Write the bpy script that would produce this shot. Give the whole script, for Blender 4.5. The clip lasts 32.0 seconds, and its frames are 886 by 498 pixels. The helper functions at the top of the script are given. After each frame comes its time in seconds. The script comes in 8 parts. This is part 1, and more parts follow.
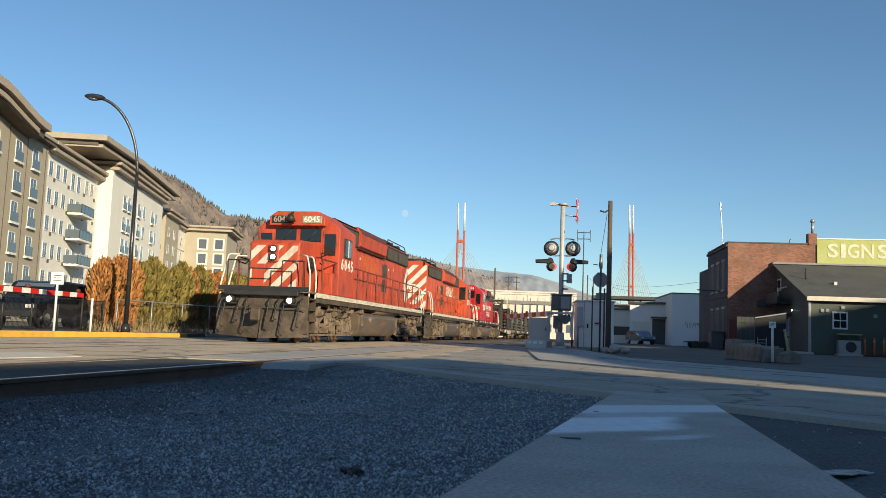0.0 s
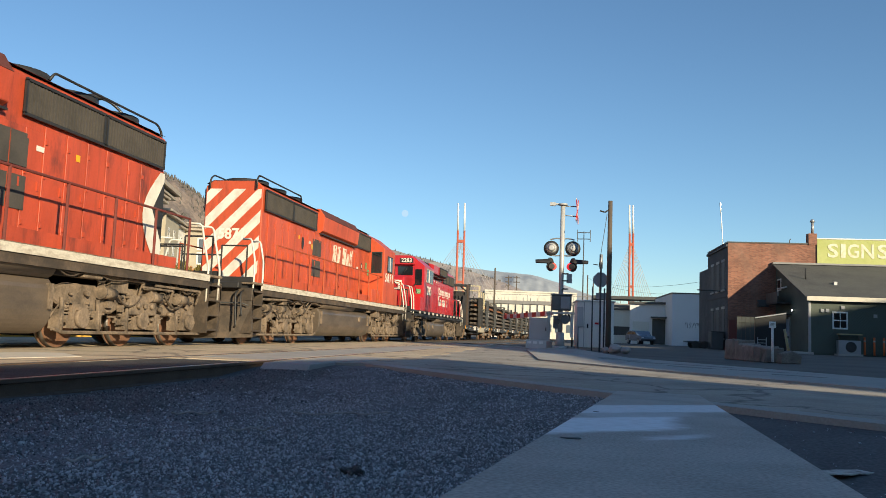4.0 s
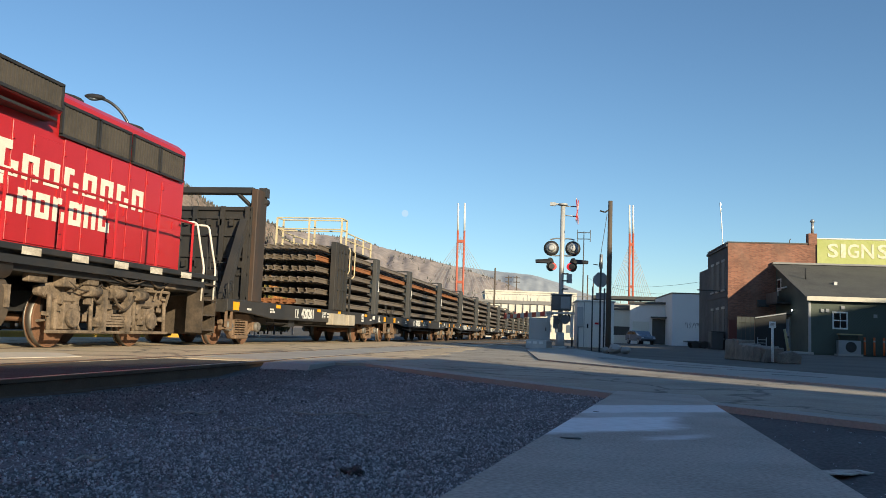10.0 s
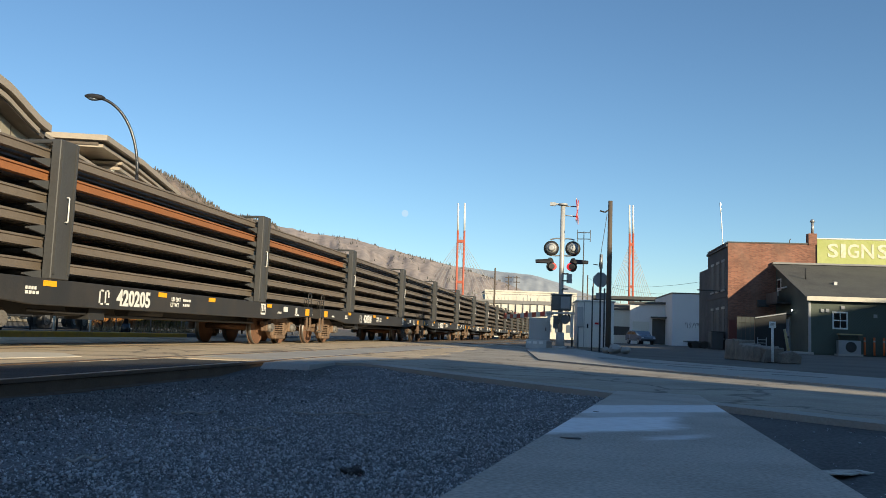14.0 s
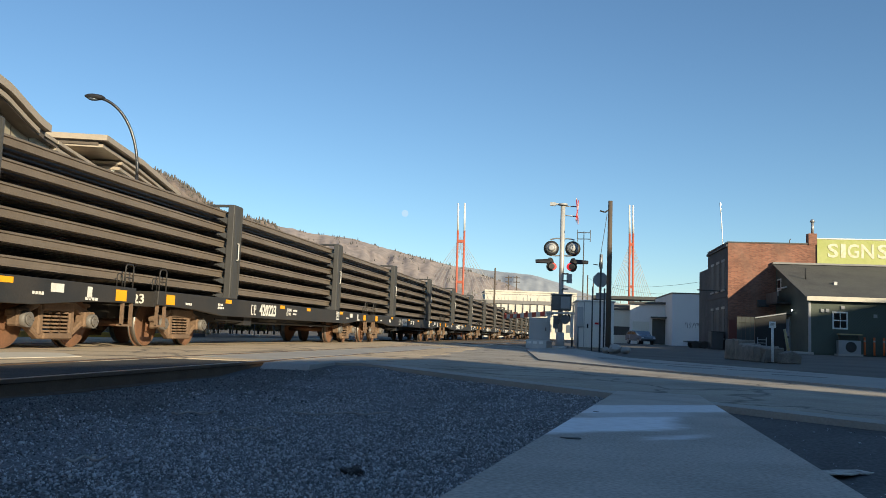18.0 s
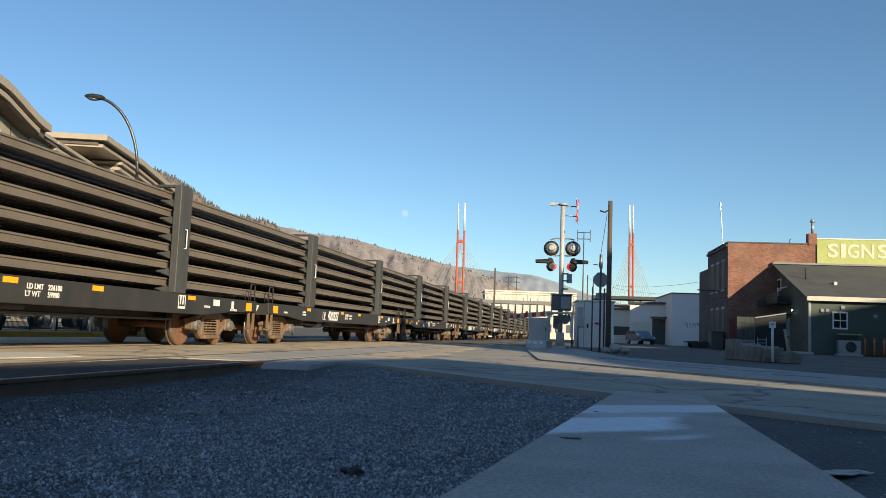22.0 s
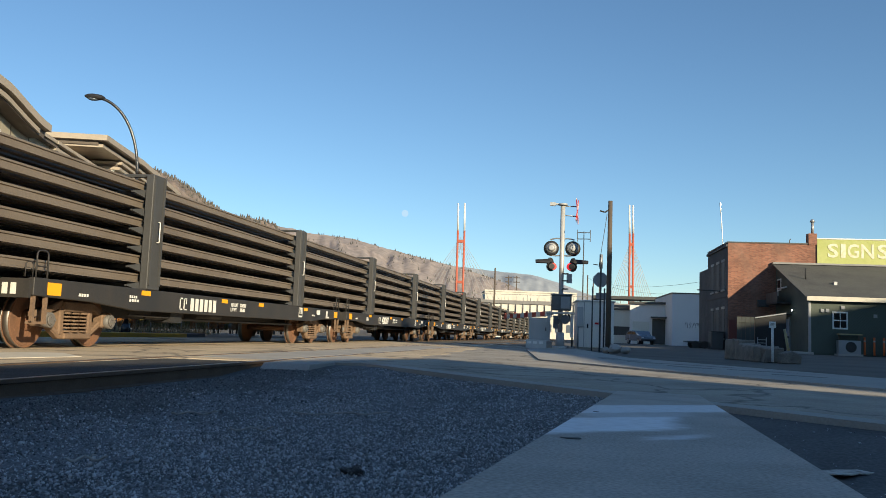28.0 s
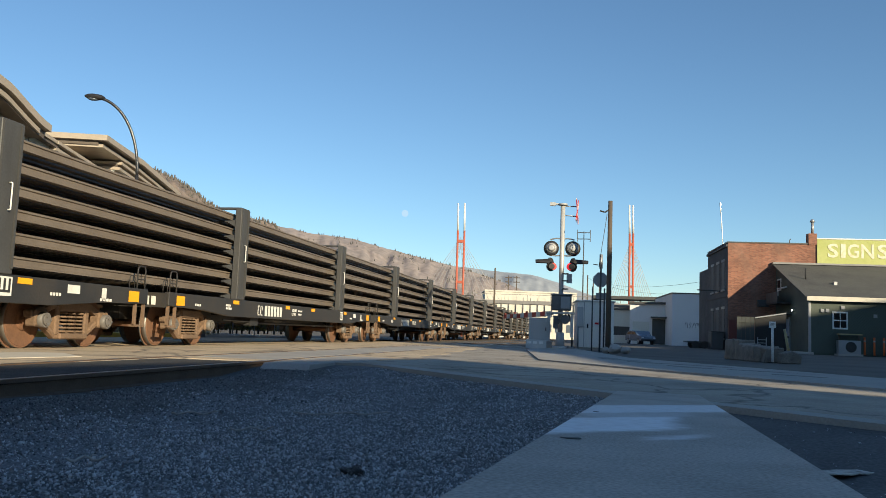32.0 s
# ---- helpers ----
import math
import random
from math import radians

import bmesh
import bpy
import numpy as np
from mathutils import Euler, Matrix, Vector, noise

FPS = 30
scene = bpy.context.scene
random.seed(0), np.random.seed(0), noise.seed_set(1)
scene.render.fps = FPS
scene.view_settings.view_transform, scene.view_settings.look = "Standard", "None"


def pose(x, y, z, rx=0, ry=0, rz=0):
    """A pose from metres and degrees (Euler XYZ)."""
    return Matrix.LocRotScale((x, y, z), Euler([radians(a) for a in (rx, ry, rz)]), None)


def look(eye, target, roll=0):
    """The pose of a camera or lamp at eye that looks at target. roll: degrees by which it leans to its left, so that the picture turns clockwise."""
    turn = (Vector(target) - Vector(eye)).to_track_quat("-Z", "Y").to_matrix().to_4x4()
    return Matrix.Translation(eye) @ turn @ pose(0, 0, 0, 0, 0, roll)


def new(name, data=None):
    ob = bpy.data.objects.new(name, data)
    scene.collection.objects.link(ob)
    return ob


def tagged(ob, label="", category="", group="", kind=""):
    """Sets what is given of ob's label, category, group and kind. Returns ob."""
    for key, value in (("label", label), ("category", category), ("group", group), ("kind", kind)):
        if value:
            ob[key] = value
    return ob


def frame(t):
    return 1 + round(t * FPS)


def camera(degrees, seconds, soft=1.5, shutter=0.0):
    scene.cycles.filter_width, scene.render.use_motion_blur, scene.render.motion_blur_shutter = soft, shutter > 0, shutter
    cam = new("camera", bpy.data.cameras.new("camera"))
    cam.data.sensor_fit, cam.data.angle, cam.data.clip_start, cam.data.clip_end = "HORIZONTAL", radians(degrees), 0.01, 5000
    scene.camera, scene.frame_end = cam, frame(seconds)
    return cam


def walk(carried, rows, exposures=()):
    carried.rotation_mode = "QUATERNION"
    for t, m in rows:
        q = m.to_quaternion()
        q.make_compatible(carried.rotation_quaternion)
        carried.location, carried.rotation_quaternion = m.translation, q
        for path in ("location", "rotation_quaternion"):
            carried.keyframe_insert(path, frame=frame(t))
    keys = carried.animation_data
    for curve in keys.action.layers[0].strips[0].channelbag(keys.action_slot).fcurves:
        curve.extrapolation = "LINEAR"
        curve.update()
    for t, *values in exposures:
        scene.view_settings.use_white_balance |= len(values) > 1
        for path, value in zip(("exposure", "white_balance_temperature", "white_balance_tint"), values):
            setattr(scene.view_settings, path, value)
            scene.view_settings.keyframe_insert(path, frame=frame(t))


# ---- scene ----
cam = camera(55.45, 32.0, soft=0.85)
EYE = Vector((0.0, 0.0, 0.506))
AIM = Vector((math.cos(radians(5.657)) * math.cos(radians(9.709)), math.cos(radians(5.657)) * math.sin(radians(9.709)), math.sin(radians(5.657))))
STAND = look(EYE, EYE + AIM * 10, 2.154)
walk(cam, [(0.0, STAND), (32.0, STAND)], [(0.0, 0.43, 6200, 3), (1.2, 0.44, 6200, 3), (2.0, 0.53, 6200, 3), (32.0, 0.53, 6200, 3)])

# ---- light ----
SUN_TILT = 17.5
SUN_WAY = Vector((0.731, 0.682, -math.tan(radians(SUN_TILT)))).normalized()
world = bpy.data.worlds.new("sky_world")
scene.world = world
world.use_nodes = True
wn = world.node_tree.nodes
sky = wn.new("ShaderNodeTexSky")
sky.sky_type = "NISHITA"
sky.sun_disc = False
sky.sun_elevation = radians(SUN_TILT)
sky.sun_rotation = math.atan2(-0.731, -0.682)
sky.altitude = 400
sky.air_density = 1.0
sky.dust_density = 0.15
sky.ozone_density = 3.4
wn["Background"].inputs["Strength"].default_value = 0.094
world.node_tree.links.new(sky.outputs["Color"], wn["Background"].inputs["Color"])
sun = new("sun", bpy.data.lights.new("sun", "SUN"))
sun.data.energy = 5.0
sun.data.angle = radians(0.5)
sun.data.color = (1.0, 0.81, 0.56)
sun.matrix_world = look((0, 0, 60), Vector((0, 0, 60)) + SUN_WAY)


# ---- small tools ----
def box(bm, x0, x1, y0, y1, z0, z1):
    v = [bm.verts.new(p) for p in ((x0, y0, z0), (x1, y0, z0), (x1, y1, z0), (x0, y1, z0), (x0, y0, z1), (x1, y0, z1), (x1, y1, z1), (x0, y1, z1))]
    for f in ((3, 2, 1, 0), (4, 5, 6, 7), (0, 1, 5, 4), (1, 2, 6, 5), (2, 3, 7, 6), (3, 0, 4, 7)):
        bm.faces.new([v[i] for i in f])
    return v


def tube(bm, a, b, r, n=8, r2=None, caps=True):
    """A round bar from a to b."""
    a, b = Vector(a), Vector(b)
    r2 = r if r2 is None else r2
    d = (b - a).normalized()
    s = d.orthogonal().normalized()
    t = d.cross(s)
    rings = []
    for p, q in ((a, r), (b, r2)):
        rings.append([bm.verts.new(p + (s * math.cos(2 * math.pi * i / n) + t * math.sin(2 * math.pi * i / n)) * q) for i in range(n)])
    for i in range(n):
        j = (i + 1) % n
        f = bm.faces.new((rings[0][i], rings[0][j], rings[1][j], rings[1][i]))
        f.smooth = n > 6
    if caps:
        bm.faces.new(rings[0][::-1])
        bm.faces.new(rings[1])


def pipe(bm, pts, r, n=6):
    for a, b in zip(pts[:-1], pts[1:]):
        tube(bm, a, b, r, n)


def sweep(bm, pts, r, n=8):
    """One smooth round bar along a bent line."""
    pts = [Vector(p) for p in pts]
    side = (pts[1] - pts[0]).orthogonal().normalized()
    rings = []
    for i, p in enumerate(pts):
        d = (pts[min(i + 1, len(pts) - 1)] - pts[max(i - 1, 0)]).normalized()
        side = (side - d * side.dot(d)).normalized()
        t = d.cross(side)
        rings.append([bm.verts.new(p + (side * math.cos(2 * math.pi * k / n) + t * math.sin(2 * math.pi * k / n)) * r) for k in range(n)])
    for lo, hi in zip(rings[:-1], rings[1:]):
        for k in range(n):
            f = bm.faces.new((lo[k], lo[(k + 1) % n], hi[(k + 1) % n], hi[k]))
            f.smooth = True
    bm.faces.new(rings[0][::-1])
    bm.faces.new(rings[-1])


def extrude(bm, outline, axis, a, b):
    """A prism: outline is a list of 2D points, run along axis from a to b."""
    def at(p, w):
        u, v = p
        return {"x": (w, u, v), "y": (u, w, v), "z": (u, v, w)}[axis]
    lo = [bm.verts.new(at(p, a)) for p in outline]
    hi = [bm.verts.new(at(p, b)) for p in outline]
    n = len(outline)
    bm.faces.new(lo)
    bm.faces.new(hi[::-1])
    for i in range(n):
        j = (i + 1) % n
        bm.faces.new((lo[j], lo[i], hi[i], hi[j]))


def finish(name, bm, material, bevel=0.0):
    bmesh.ops.recalc_face_normals(bm, faces=bm.faces[:])
    if bevel > 0:
        bmesh.ops.bevel(bm, geom=bm.edges[:], offset=bevel, segments=1, affect="EDGES", clamp_overlap=True)
    me = bpy.data.meshes.new(name)
    bm.to_mesh(me)
    bm.free()
    me.materials.append(material)
    return me


def part(name, bm, material, parent, label="", bevel=0.0):
    ob = new(name, finish(name, bm, material, bevel))
    ob.parent = parent
    if label:
        ob["label"] = label
    return ob


def same(name, mesh, parent, m=None, label=""):
    """Another part on a mesh that is there already."""
    ob = new(name, mesh)
    ob.parent = parent
    if m is not None:
        ob.matrix_basis = m
    if label:
        ob["label"] = label
    return ob


def base(name, label, category, m=None, group="", kind=""):
    ob = new(name)
    ob.empty_display_size = 0.3
    if m is not None:
        ob.matrix_basis = m
    return tagged(ob, label, category, group, kind)


def solid(name, bm, material, label, category, m=None, group="", kind="", bevel=0.0):
    ob = new(name, finish(name, bm, material, bevel))
    if m is not None:
        ob.matrix_basis = m
    return tagged(ob, label, category, group, kind)


def B():
    return bmesh.new()


def boxes(*rows):
    bm = bmesh.new()
    for r in rows:
        box(bm, *r)
    return bm


def letters(text, size, material, thick=0.012, bold=0.0):
    """A flat mesh of characters, centred, in the x-z plane, facing -y."""
    cu = bpy.data.curves.new("letters", "FONT")
    cu.body, cu.size, cu.extrude, cu.offset = text, size, thick / 2, bold
    cu.align_x, cu.align_y, cu.resolution_u = "CENTER", "CENTER", 3
    ob = bpy.data.objects.new("letters", cu)
    scene.collection.objects.link(ob)
    bpy.context.view_layer.update()
    me = bpy.data.meshes.new_from_object(ob.evaluated_get(bpy.context.evaluated_depsgraph_get()))
    bpy.data.objects.remove(ob)
    me.name = "letters"
    me.materials.clear()
    me.materials.append(material)
    me.transform(pose(0, 0, 0, 90, 0, 0))
    return me


# ---- materials ----
def paint(name, col, rough=0.6, metal=0.0, dark=None, amount=0.5, scale=1.5, fine=40.0, bump=0.1, grain=0.12, streak=1.0, rnd=0.0, contrast=0.3):
    """A surface with a base colour, patches of a second colour at a broad scale and grain at a fine one."""
    m = bpy.data.materials.new(name)
    m.use_nodes = True
    nt = m.node_tree
    n, l = nt.nodes, nt.links
    bs = n["Principled BSDF"]
    dark = dark or tuple(c * 0.6 for c in col)
    co = n.new("ShaderNodeTexCoord")
    mp = n.new("ShaderNodeMapping")
    mp.inputs["Scale"].default_value = (1, 1, 1.0 / streak)
    l.new(co.outputs["Object"], mp.inputs["Vector"])
    big = n.new("ShaderNodeTexNoise")
    big.inputs["Scale"].default_value = scale
    big.inputs["Detail"].default_value = 6
    big.inputs["Roughness"].default_value = 0.65
    l.new(mp.outputs["Vector"], big.inputs["Vector"])
    ramp = n.new("ShaderNodeMapRange")
    ramp.inputs["From Min"].default_value = 0.5 - contrast / 2 + 0.08
    ramp.inputs["From Max"].default_value = 0.5 + contrast / 2 + 0.08
    ramp.inputs["To Max"].default_value = amount
    l.new(big.outputs["Fac"], ramp.inputs["Value"])
    mix = n.new("ShaderNodeMix")
    mix.data_type = "RGBA"
    mix.inputs["A"].default_value = (*col, 1)
    mix.inputs["B"].default_value = (*dark, 1)
    l.new(ramp.outputs["Result"], mix.inputs["Factor"])
    sm = n.new("ShaderNodeTexNoise")
    sm.inputs["Scale"].default_value = fine
    sm.inputs["Detail"].default_value = 4
    l.new(co.outputs["Object"], sm.inputs["Vector"])
    gr = n.new("ShaderNodeMapRange")
    gr.inputs["From Min"].default_value = 0.25
    gr.inputs["From Max"].default_value = 0.75
    gr.inputs["To Min"].default_value = 1 - grain
    gr.inputs["To Max"].default_value = 1 + grain
    l.new(sm.outputs["Fac"], gr.inputs["Value"])
    hsv = n.new("ShaderNodeHueSaturation")
    l.new(mix.outputs["Result"], hsv.inputs["Color"])
    if rnd > 0:
        inf = n.new("ShaderNodeObjectInfo")
        rr = n.new("ShaderNodeMapRange")
        rr.inputs["To Min"].default_value = 1 - rnd
        rr.inputs["To Max"].default_value = 1 + rnd
        l.new(inf.outputs["Random"], rr.inputs["Value"])
        mu = n.new("ShaderNodeMath")
        mu.operation = "MULTIPLY"
        l.new(rr.outputs["Result"], mu.inputs[0])
        l.new(gr.outputs["Result"], mu.inputs[1])
        l.new(mu.outputs["Value"], hsv.inputs["Value"])
    else:
        l.new(gr.outputs["Result"], hsv.inputs["Value"])
    l.new(hsv.outputs["Color"], bs.inputs["Base Color"])
    bs.inputs["Metallic"].default_value = metal
    rg = n.new("ShaderNodeMapRange")
    rg.inputs["To Min"].default_value = max(0.03, rough - 0.1)
    rg.inputs["To Max"].default_value = min(1.0, rough + 0.12)
    l.new(big.outputs["Fac"], rg.inputs["Value"])
    l.new(rg.outputs["Result"], bs.inputs["Roughness"])
    if bump > 0:
        bp = n.new("ShaderNodeBump")
        bp.inputs["Strength"].default_value = bump
        bp.inputs["Distance"].default_value = 0.02
        l.new(sm.outputs["Fac"], bp.inputs["Height"])
        l.new(bp.outputs["Normal"], bs.inputs["Normal"])
    return m


def glow(name, col, strength):
    m = bpy.data.materials.new(name)
    m.use_nodes = True
    bs = m.node_tree.nodes["Principled BSDF"]
    bs.inputs["Base Color"].default_value = (*col, 1)
    bs.inputs["Emission Color"].default_value = (*col, 1)
    bs.inputs["Emission Strength"].default_value = strength
    return m


def glassy(name, col, rough=0.08):
    m = bpy.data.materials.new(name)
    m.use_nodes = True
    bs = m.node_tree.nodes["Principled BSDF"]
    bs.inputs["Base Color"].default_value = (*col, 1)
    bs.inputs["Roughness"].default_value = rough
    bs.inputs["Specular IOR Level"].default_value = 0.7
    return m


M_ASPHALT = paint("asphalt", (0.37, 0.325, 0.265), 0.85, dark=(0.2, 0.172, 0.14), amount=0.9, scale=0.8, fine=60, bump=0.06, grain=0.28)


def cracked(m, scale, width, depth):
    """Thin dark wandering cracks over a paved surface."""
    nt = m.node_tree
    n, l = nt.nodes, nt.links
    bs = n["Principled BSDF"]
    src = bs.inputs["Base Color"].links[0].from_socket
    co = n.new("ShaderNodeTexCoord")
    wob = n.new("ShaderNodeTexNoise")
    wob.inputs["Scale"].default_value = 1.3
    wob.inputs["Detail"].default_value = 6
    l.new(co.outputs["Object"], wob.inputs["Vector"])
    ad = n.new("ShaderNodeVectorMath")
    ad.operation = "MULTIPLY_ADD"
    ad.inputs[1].default_value = (1.6, 1.6, 0)
    l.new(wob.outputs["Color"], ad.inputs[0])
    l.new(co.outputs["Object"], ad.inputs[2])
    vo = n.new("ShaderNodeTexVoronoi")
    vo.feature = "DISTANCE_TO_EDGE"
    vo.inputs["Scale"].default_value = scale
    l.new(ad.outputs["Vector"], vo.inputs["Vector"])
    mr = n.new("ShaderNodeMapRange")
    mr.inputs["From Max"].default_value = width
    mr.inputs["To Min"].default_value = depth
    mr.inputs["To Max"].default_value = 0.0
    l.new(vo.outputs["Distance"], mr.inputs["Value"])
    mx = n.new("ShaderNodeMix")
    mx.data_type = "RGBA"
    l.new(mr.outputs["Result"], mx.inputs["Factor"])
    l.new(src, mx.inputs["A"])
    mx.inputs["B"].default_value = (0.05, 0.047, 0.045, 1)
    l.new(mx.outputs["Result"], bs.inputs["Base Color"])


cracked(M_ASPHALT, 0.35, 0.02, 0.8)
# Lighter, warmer copy of the asphalt, with the low sun in its colour.
M_SUNROAD = paint("sunlit_tan_asphalt", (0.53, 0.42, 0.285), 0.9, dark=(0.3, 0.235, 0.165), amount=0.85, scale=0.9, fine=50, bump=0.08, grain=0.25)
cracked(M_SUNROAD, 0.3, 0.025, 0.75)
M_GRAVEL = paint("gravel_bed", (0.17, 0.174, 0.184), 0.9, dark=(0.06, 0.062, 0.067), amount=0.85, scale=1.2, fine=55, bump=0.9, grain=0.7)
M_DARKDIRT = paint("dark_trodden_dirt", (0.1, 0.098, 0.098), 0.95, dark=(0.06, 0.06, 0.062), amount=0.8, scale=1.5, fine=40, bump=0.3, grain=0.35)
M_BLACKBED = paint("shade_black_dirt", (0.05, 0.047, 0.045), 0.9, dark=(0.024, 0.023, 0.022), amount=0.9, scale=3, fine=45, bump=0.6, grain=0.4)
M_BOARD = paint("tan_number_board", (0.36, 0.31, 0.235), 0.5, dark=(0.2, 0.17, 0.13), amount=0.7, scale=4, bump=0)
M_DIRT = paint("far_ground", (0.115, 0.102, 0.088), 0.95, dark=(0.05, 0.047, 0.043), amount=0.9, scale=0.35, fine=12, bump=0.1, grain=0.2)
M_CONC = paint("concrete", (0.38, 0.36, 0.335), 0.8, dark=(0.25, 0.24, 0.225), amount=0.6, scale=1.6, fine=70, bump=0.1, grain=0.1)
M_SLAB = paint("pale_new_concrete", (0.62, 0.56, 0.46), 0.8, dark=(0.45, 0.4, 0.33), amount=0.7, scale=1.8, fine=60, bump=0.08, grain=0.1)
M_PAVE = paint("pavement_concrete", (0.36, 0.34, 0.31), 0.85, dark=(0.25, 0.235, 0.215), amount=0.6, scale=0.9, fine=50, bump=0.06, grain=0.12)
M_YELLOW = paint("yellow_kerb_paint", (0.7, 0.39, 0.05), 0.7, dark=(0.36, 0.25, 0.1), amount=0.6, scale=3, fine=40)
M_STEELTOP = paint("worn_rail_steel", (0.42, 0.41, 0.4), 0.3, 1.0, dark=(0.3, 0.27, 0.25), scale=4, fine=90)
M_RUSTRAIL = paint("rusty_rail_steel", (0.13, 0.085, 0.055), 0.8, 0.2, dark=(0.07, 0.05, 0.04), scale=4, fine=60, bump=0.3)
M_TIE = paint("sleeper_wood", (0.09, 0.07, 0.055), 0.9, dark=(0.05, 0.04, 0.035), scale=5, fine=60, bump=0.5)
M_RED = paint("faded_action_red", (0.50, 0.074, 0.03), 0.5, dark=(0.29, 0.044, 0.02), amount=0.75, scale=1.1, fine=30, bump=0.03, grain=0.07, streak=2.5)
M_ORANGE = paint("faded_orange_red", (0.56, 0.088, 0.03), 0.45, dark=(0.34, 0.055, 0.025), amount=0.8, scale=0.8, fine=30, bump=0.03, grain=0.07, streak=2.5)
M_CRIMSON = paint("clean_red", (0.45, 0.02, 0.026), 0.3, dark=(0.34, 0.018, 0.022), amount=0.5, scale=0.8, fine=30, bump=0.02, grain=0.04, streak=2)
M_WHITE = paint("dirty_white_paint", (0.72, 0.68, 0.6), 0.55, dark=(0.42, 0.36, 0.29), amount=0.7, scale=2.5, fine=40, bump=0.05, grain=0.08)
M_NOSEWHITE = paint("worn_stripe_white", (0.66, 0.6, 0.5), 0.6, dark=(0.4, 0.26, 0.18), amount=0.85, scale=3.2, fine=30, bump=0.03, grain=0.12, streak=3)
M_CREAM = paint("cream_lettering", (0.78, 0.74, 0.64), 0.55, dark=(0.6, 0.5, 0.4), amount=0.5, scale=4, fine=40, bump=0.0, grain=0.05)
M_UNDER = paint("dusty_undercarriage", (0.225, 0.168, 0.118), 0.9, dark=(0.03, 0.025, 0.021), amount=0.95, scale=3.4, fine=25, bump=0.25, grain=0.25)
M_PILOT = paint("dark_pilot_steel", (0.055, 0.042, 0.031), 0.65, dark=(0.15, 0.108, 0.074), amount=0.9, scale=2.5, fine=25, bump=0.1, grain=0.2)
M_SILL = paint("grimy_white_sill", (0.62, 0.57, 0.48), 0.7, dark=(0.26, 0.2, 0.14), amount=0.9, scale=2.6, fine=30, bump=0.05, grain=0.12, streak=0.3)
M_TANK = paint("grimy_tank_steel", (0.13, 0.1, 0.074), 0.4, dark=(0.045, 0.037, 0.032), amount=0.8, scale=0.9, fine=30, bump=0.08, grain=0.12, streak=0.4)
M_BLACK = paint("black_steel", (0.022, 0.022, 0.023), 0.55, dark=(0.05, 0.042, 0.036), amount=0.7, scale=1.5, fine=30, bump=0.08, grain=0.15)
M_GRILLE = paint("radiator_grille", (0.075, 0.065, 0.055), 0.7, dark=(0.03, 0.028, 0.026), amount=0.6, scale=2, fine=30, bump=0.1)
M_CAR = paint("black_flatcar_paint", (0.027, 0.027, 0.028), 0.55, dark=(0.062, 0.051, 0.041), amount=0.7, scale=1.1, fine=30, bump=0.08, grain=0.15, streak=2)
M_STAKE = paint("grey_stake_steel", (0.066, 0.066, 0.066), 0.55, dark=(0.038, 0.036, 0.034), amount=0.6, scale=1.5, fine=30, bump=0.06, streak=3)
M_LOAD = paint("new_rail_steel", (0.225, 0.182, 0.142), 0.48, 0.3, dark=(0.145, 0.115, 0.088), amount=0.7, scale=0.7, fine=30, bump=0.08, grain=0.1)
M_LOADRUST = paint("rusted_rail_orange", (0.30, 0.12, 0.045), 0.8, 0.05, dark=(0.17, 0.08, 0.04), amount=0.7, scale=0.7, fine=30, bump=0.1, grain=0.12)
M_WHEEL = paint("rusty_wheel", (0.21, 0.105, 0.058), 0.8, 0.1, dark=(0.11, 0.065, 0.042), amount=0.7, scale=3, fine=30, bump=0.12, grain=0.15)
M_TREAD = paint("polished_tread", (0.24, 0.22, 0.2), 0.5, 0.8, scale=4, fine=60, bump=0.02)
M_TRUCK = paint("brown_dusty_casting", (0.195, 0.125, 0.078), 0.9, dark=(0.09, 0.062, 0.044), amount=0.7, scale=3, fine=30, bump=0.2, grain=0.2)
M_ORANGEMARK = paint("orange_reflector", (0.95, 0.42, 0.01), 0.4, dark=(0.8, 0.33, 0.01), scale=4, bump=0.0, grain=0.04)


def weather(m, dirt, fade, more):
    """Adds rain streaks of dirt, chips and sun-faded blotches to a paint."""
    nt = m.node_tree
    n, l = nt.nodes, nt.links
    bs = n["Principled BSDF"]
    src = bs.inputs["Base Color"].links[0].from_socket
    co = n.new("ShaderNodeTexCoord")

    def layer(scale, size, lo, hi, amount, colour, src):
        mp = n.new("ShaderNodeMapping")
        mp.inputs["Scale"].default_value = scale
        l.new(co.outputs["Object"], mp.inputs["Vector"])
        no = n.new("ShaderNodeTexNoise")
        no.inputs["Scale"].default_value = size
        no.inputs["Detail"].default_value = 8
        no.inputs["Roughness"].default_value = 0.7
        l.new(mp.outputs["Vector"], no.inputs["Vector"])
        mr = n.new("ShaderNodeMapRange")
        mr.inputs["From Min"].default_value = lo
        mr.inputs["From Max"].default_value = hi
        mr.inputs["To Max"].default_value = amount
        l.new(no.outputs["Fac"], mr.inputs["Value"])
        mx = n.new("ShaderNodeMix")
        mx.data_type = "RGBA"
        l.new(mr.outputs["Result"], mx.inputs["Factor"])
        l.new(src, mx.inputs["A"])
        mx.inputs["B"].default_value = (*colour, 1)
        return mx.outputs["Result"]
    src = layer((1, 1, 0.5), 0.9, 0.5, 0.75, 0.7, fade, src)
    src = layer((1, 1, 0.07), 5.0, 0.52, 0.78, 0.5 * more, dirt, src)
    src = layer((1, 1, 0.35), 2.6, 0.52, 0.7, 0.7 * more, dirt, src)
    src = layer((1, 1, 1), 16.0, 0.66, 0.72, 0.7, dirt, src)
    l.new(src, bs.inputs["Base Color"])


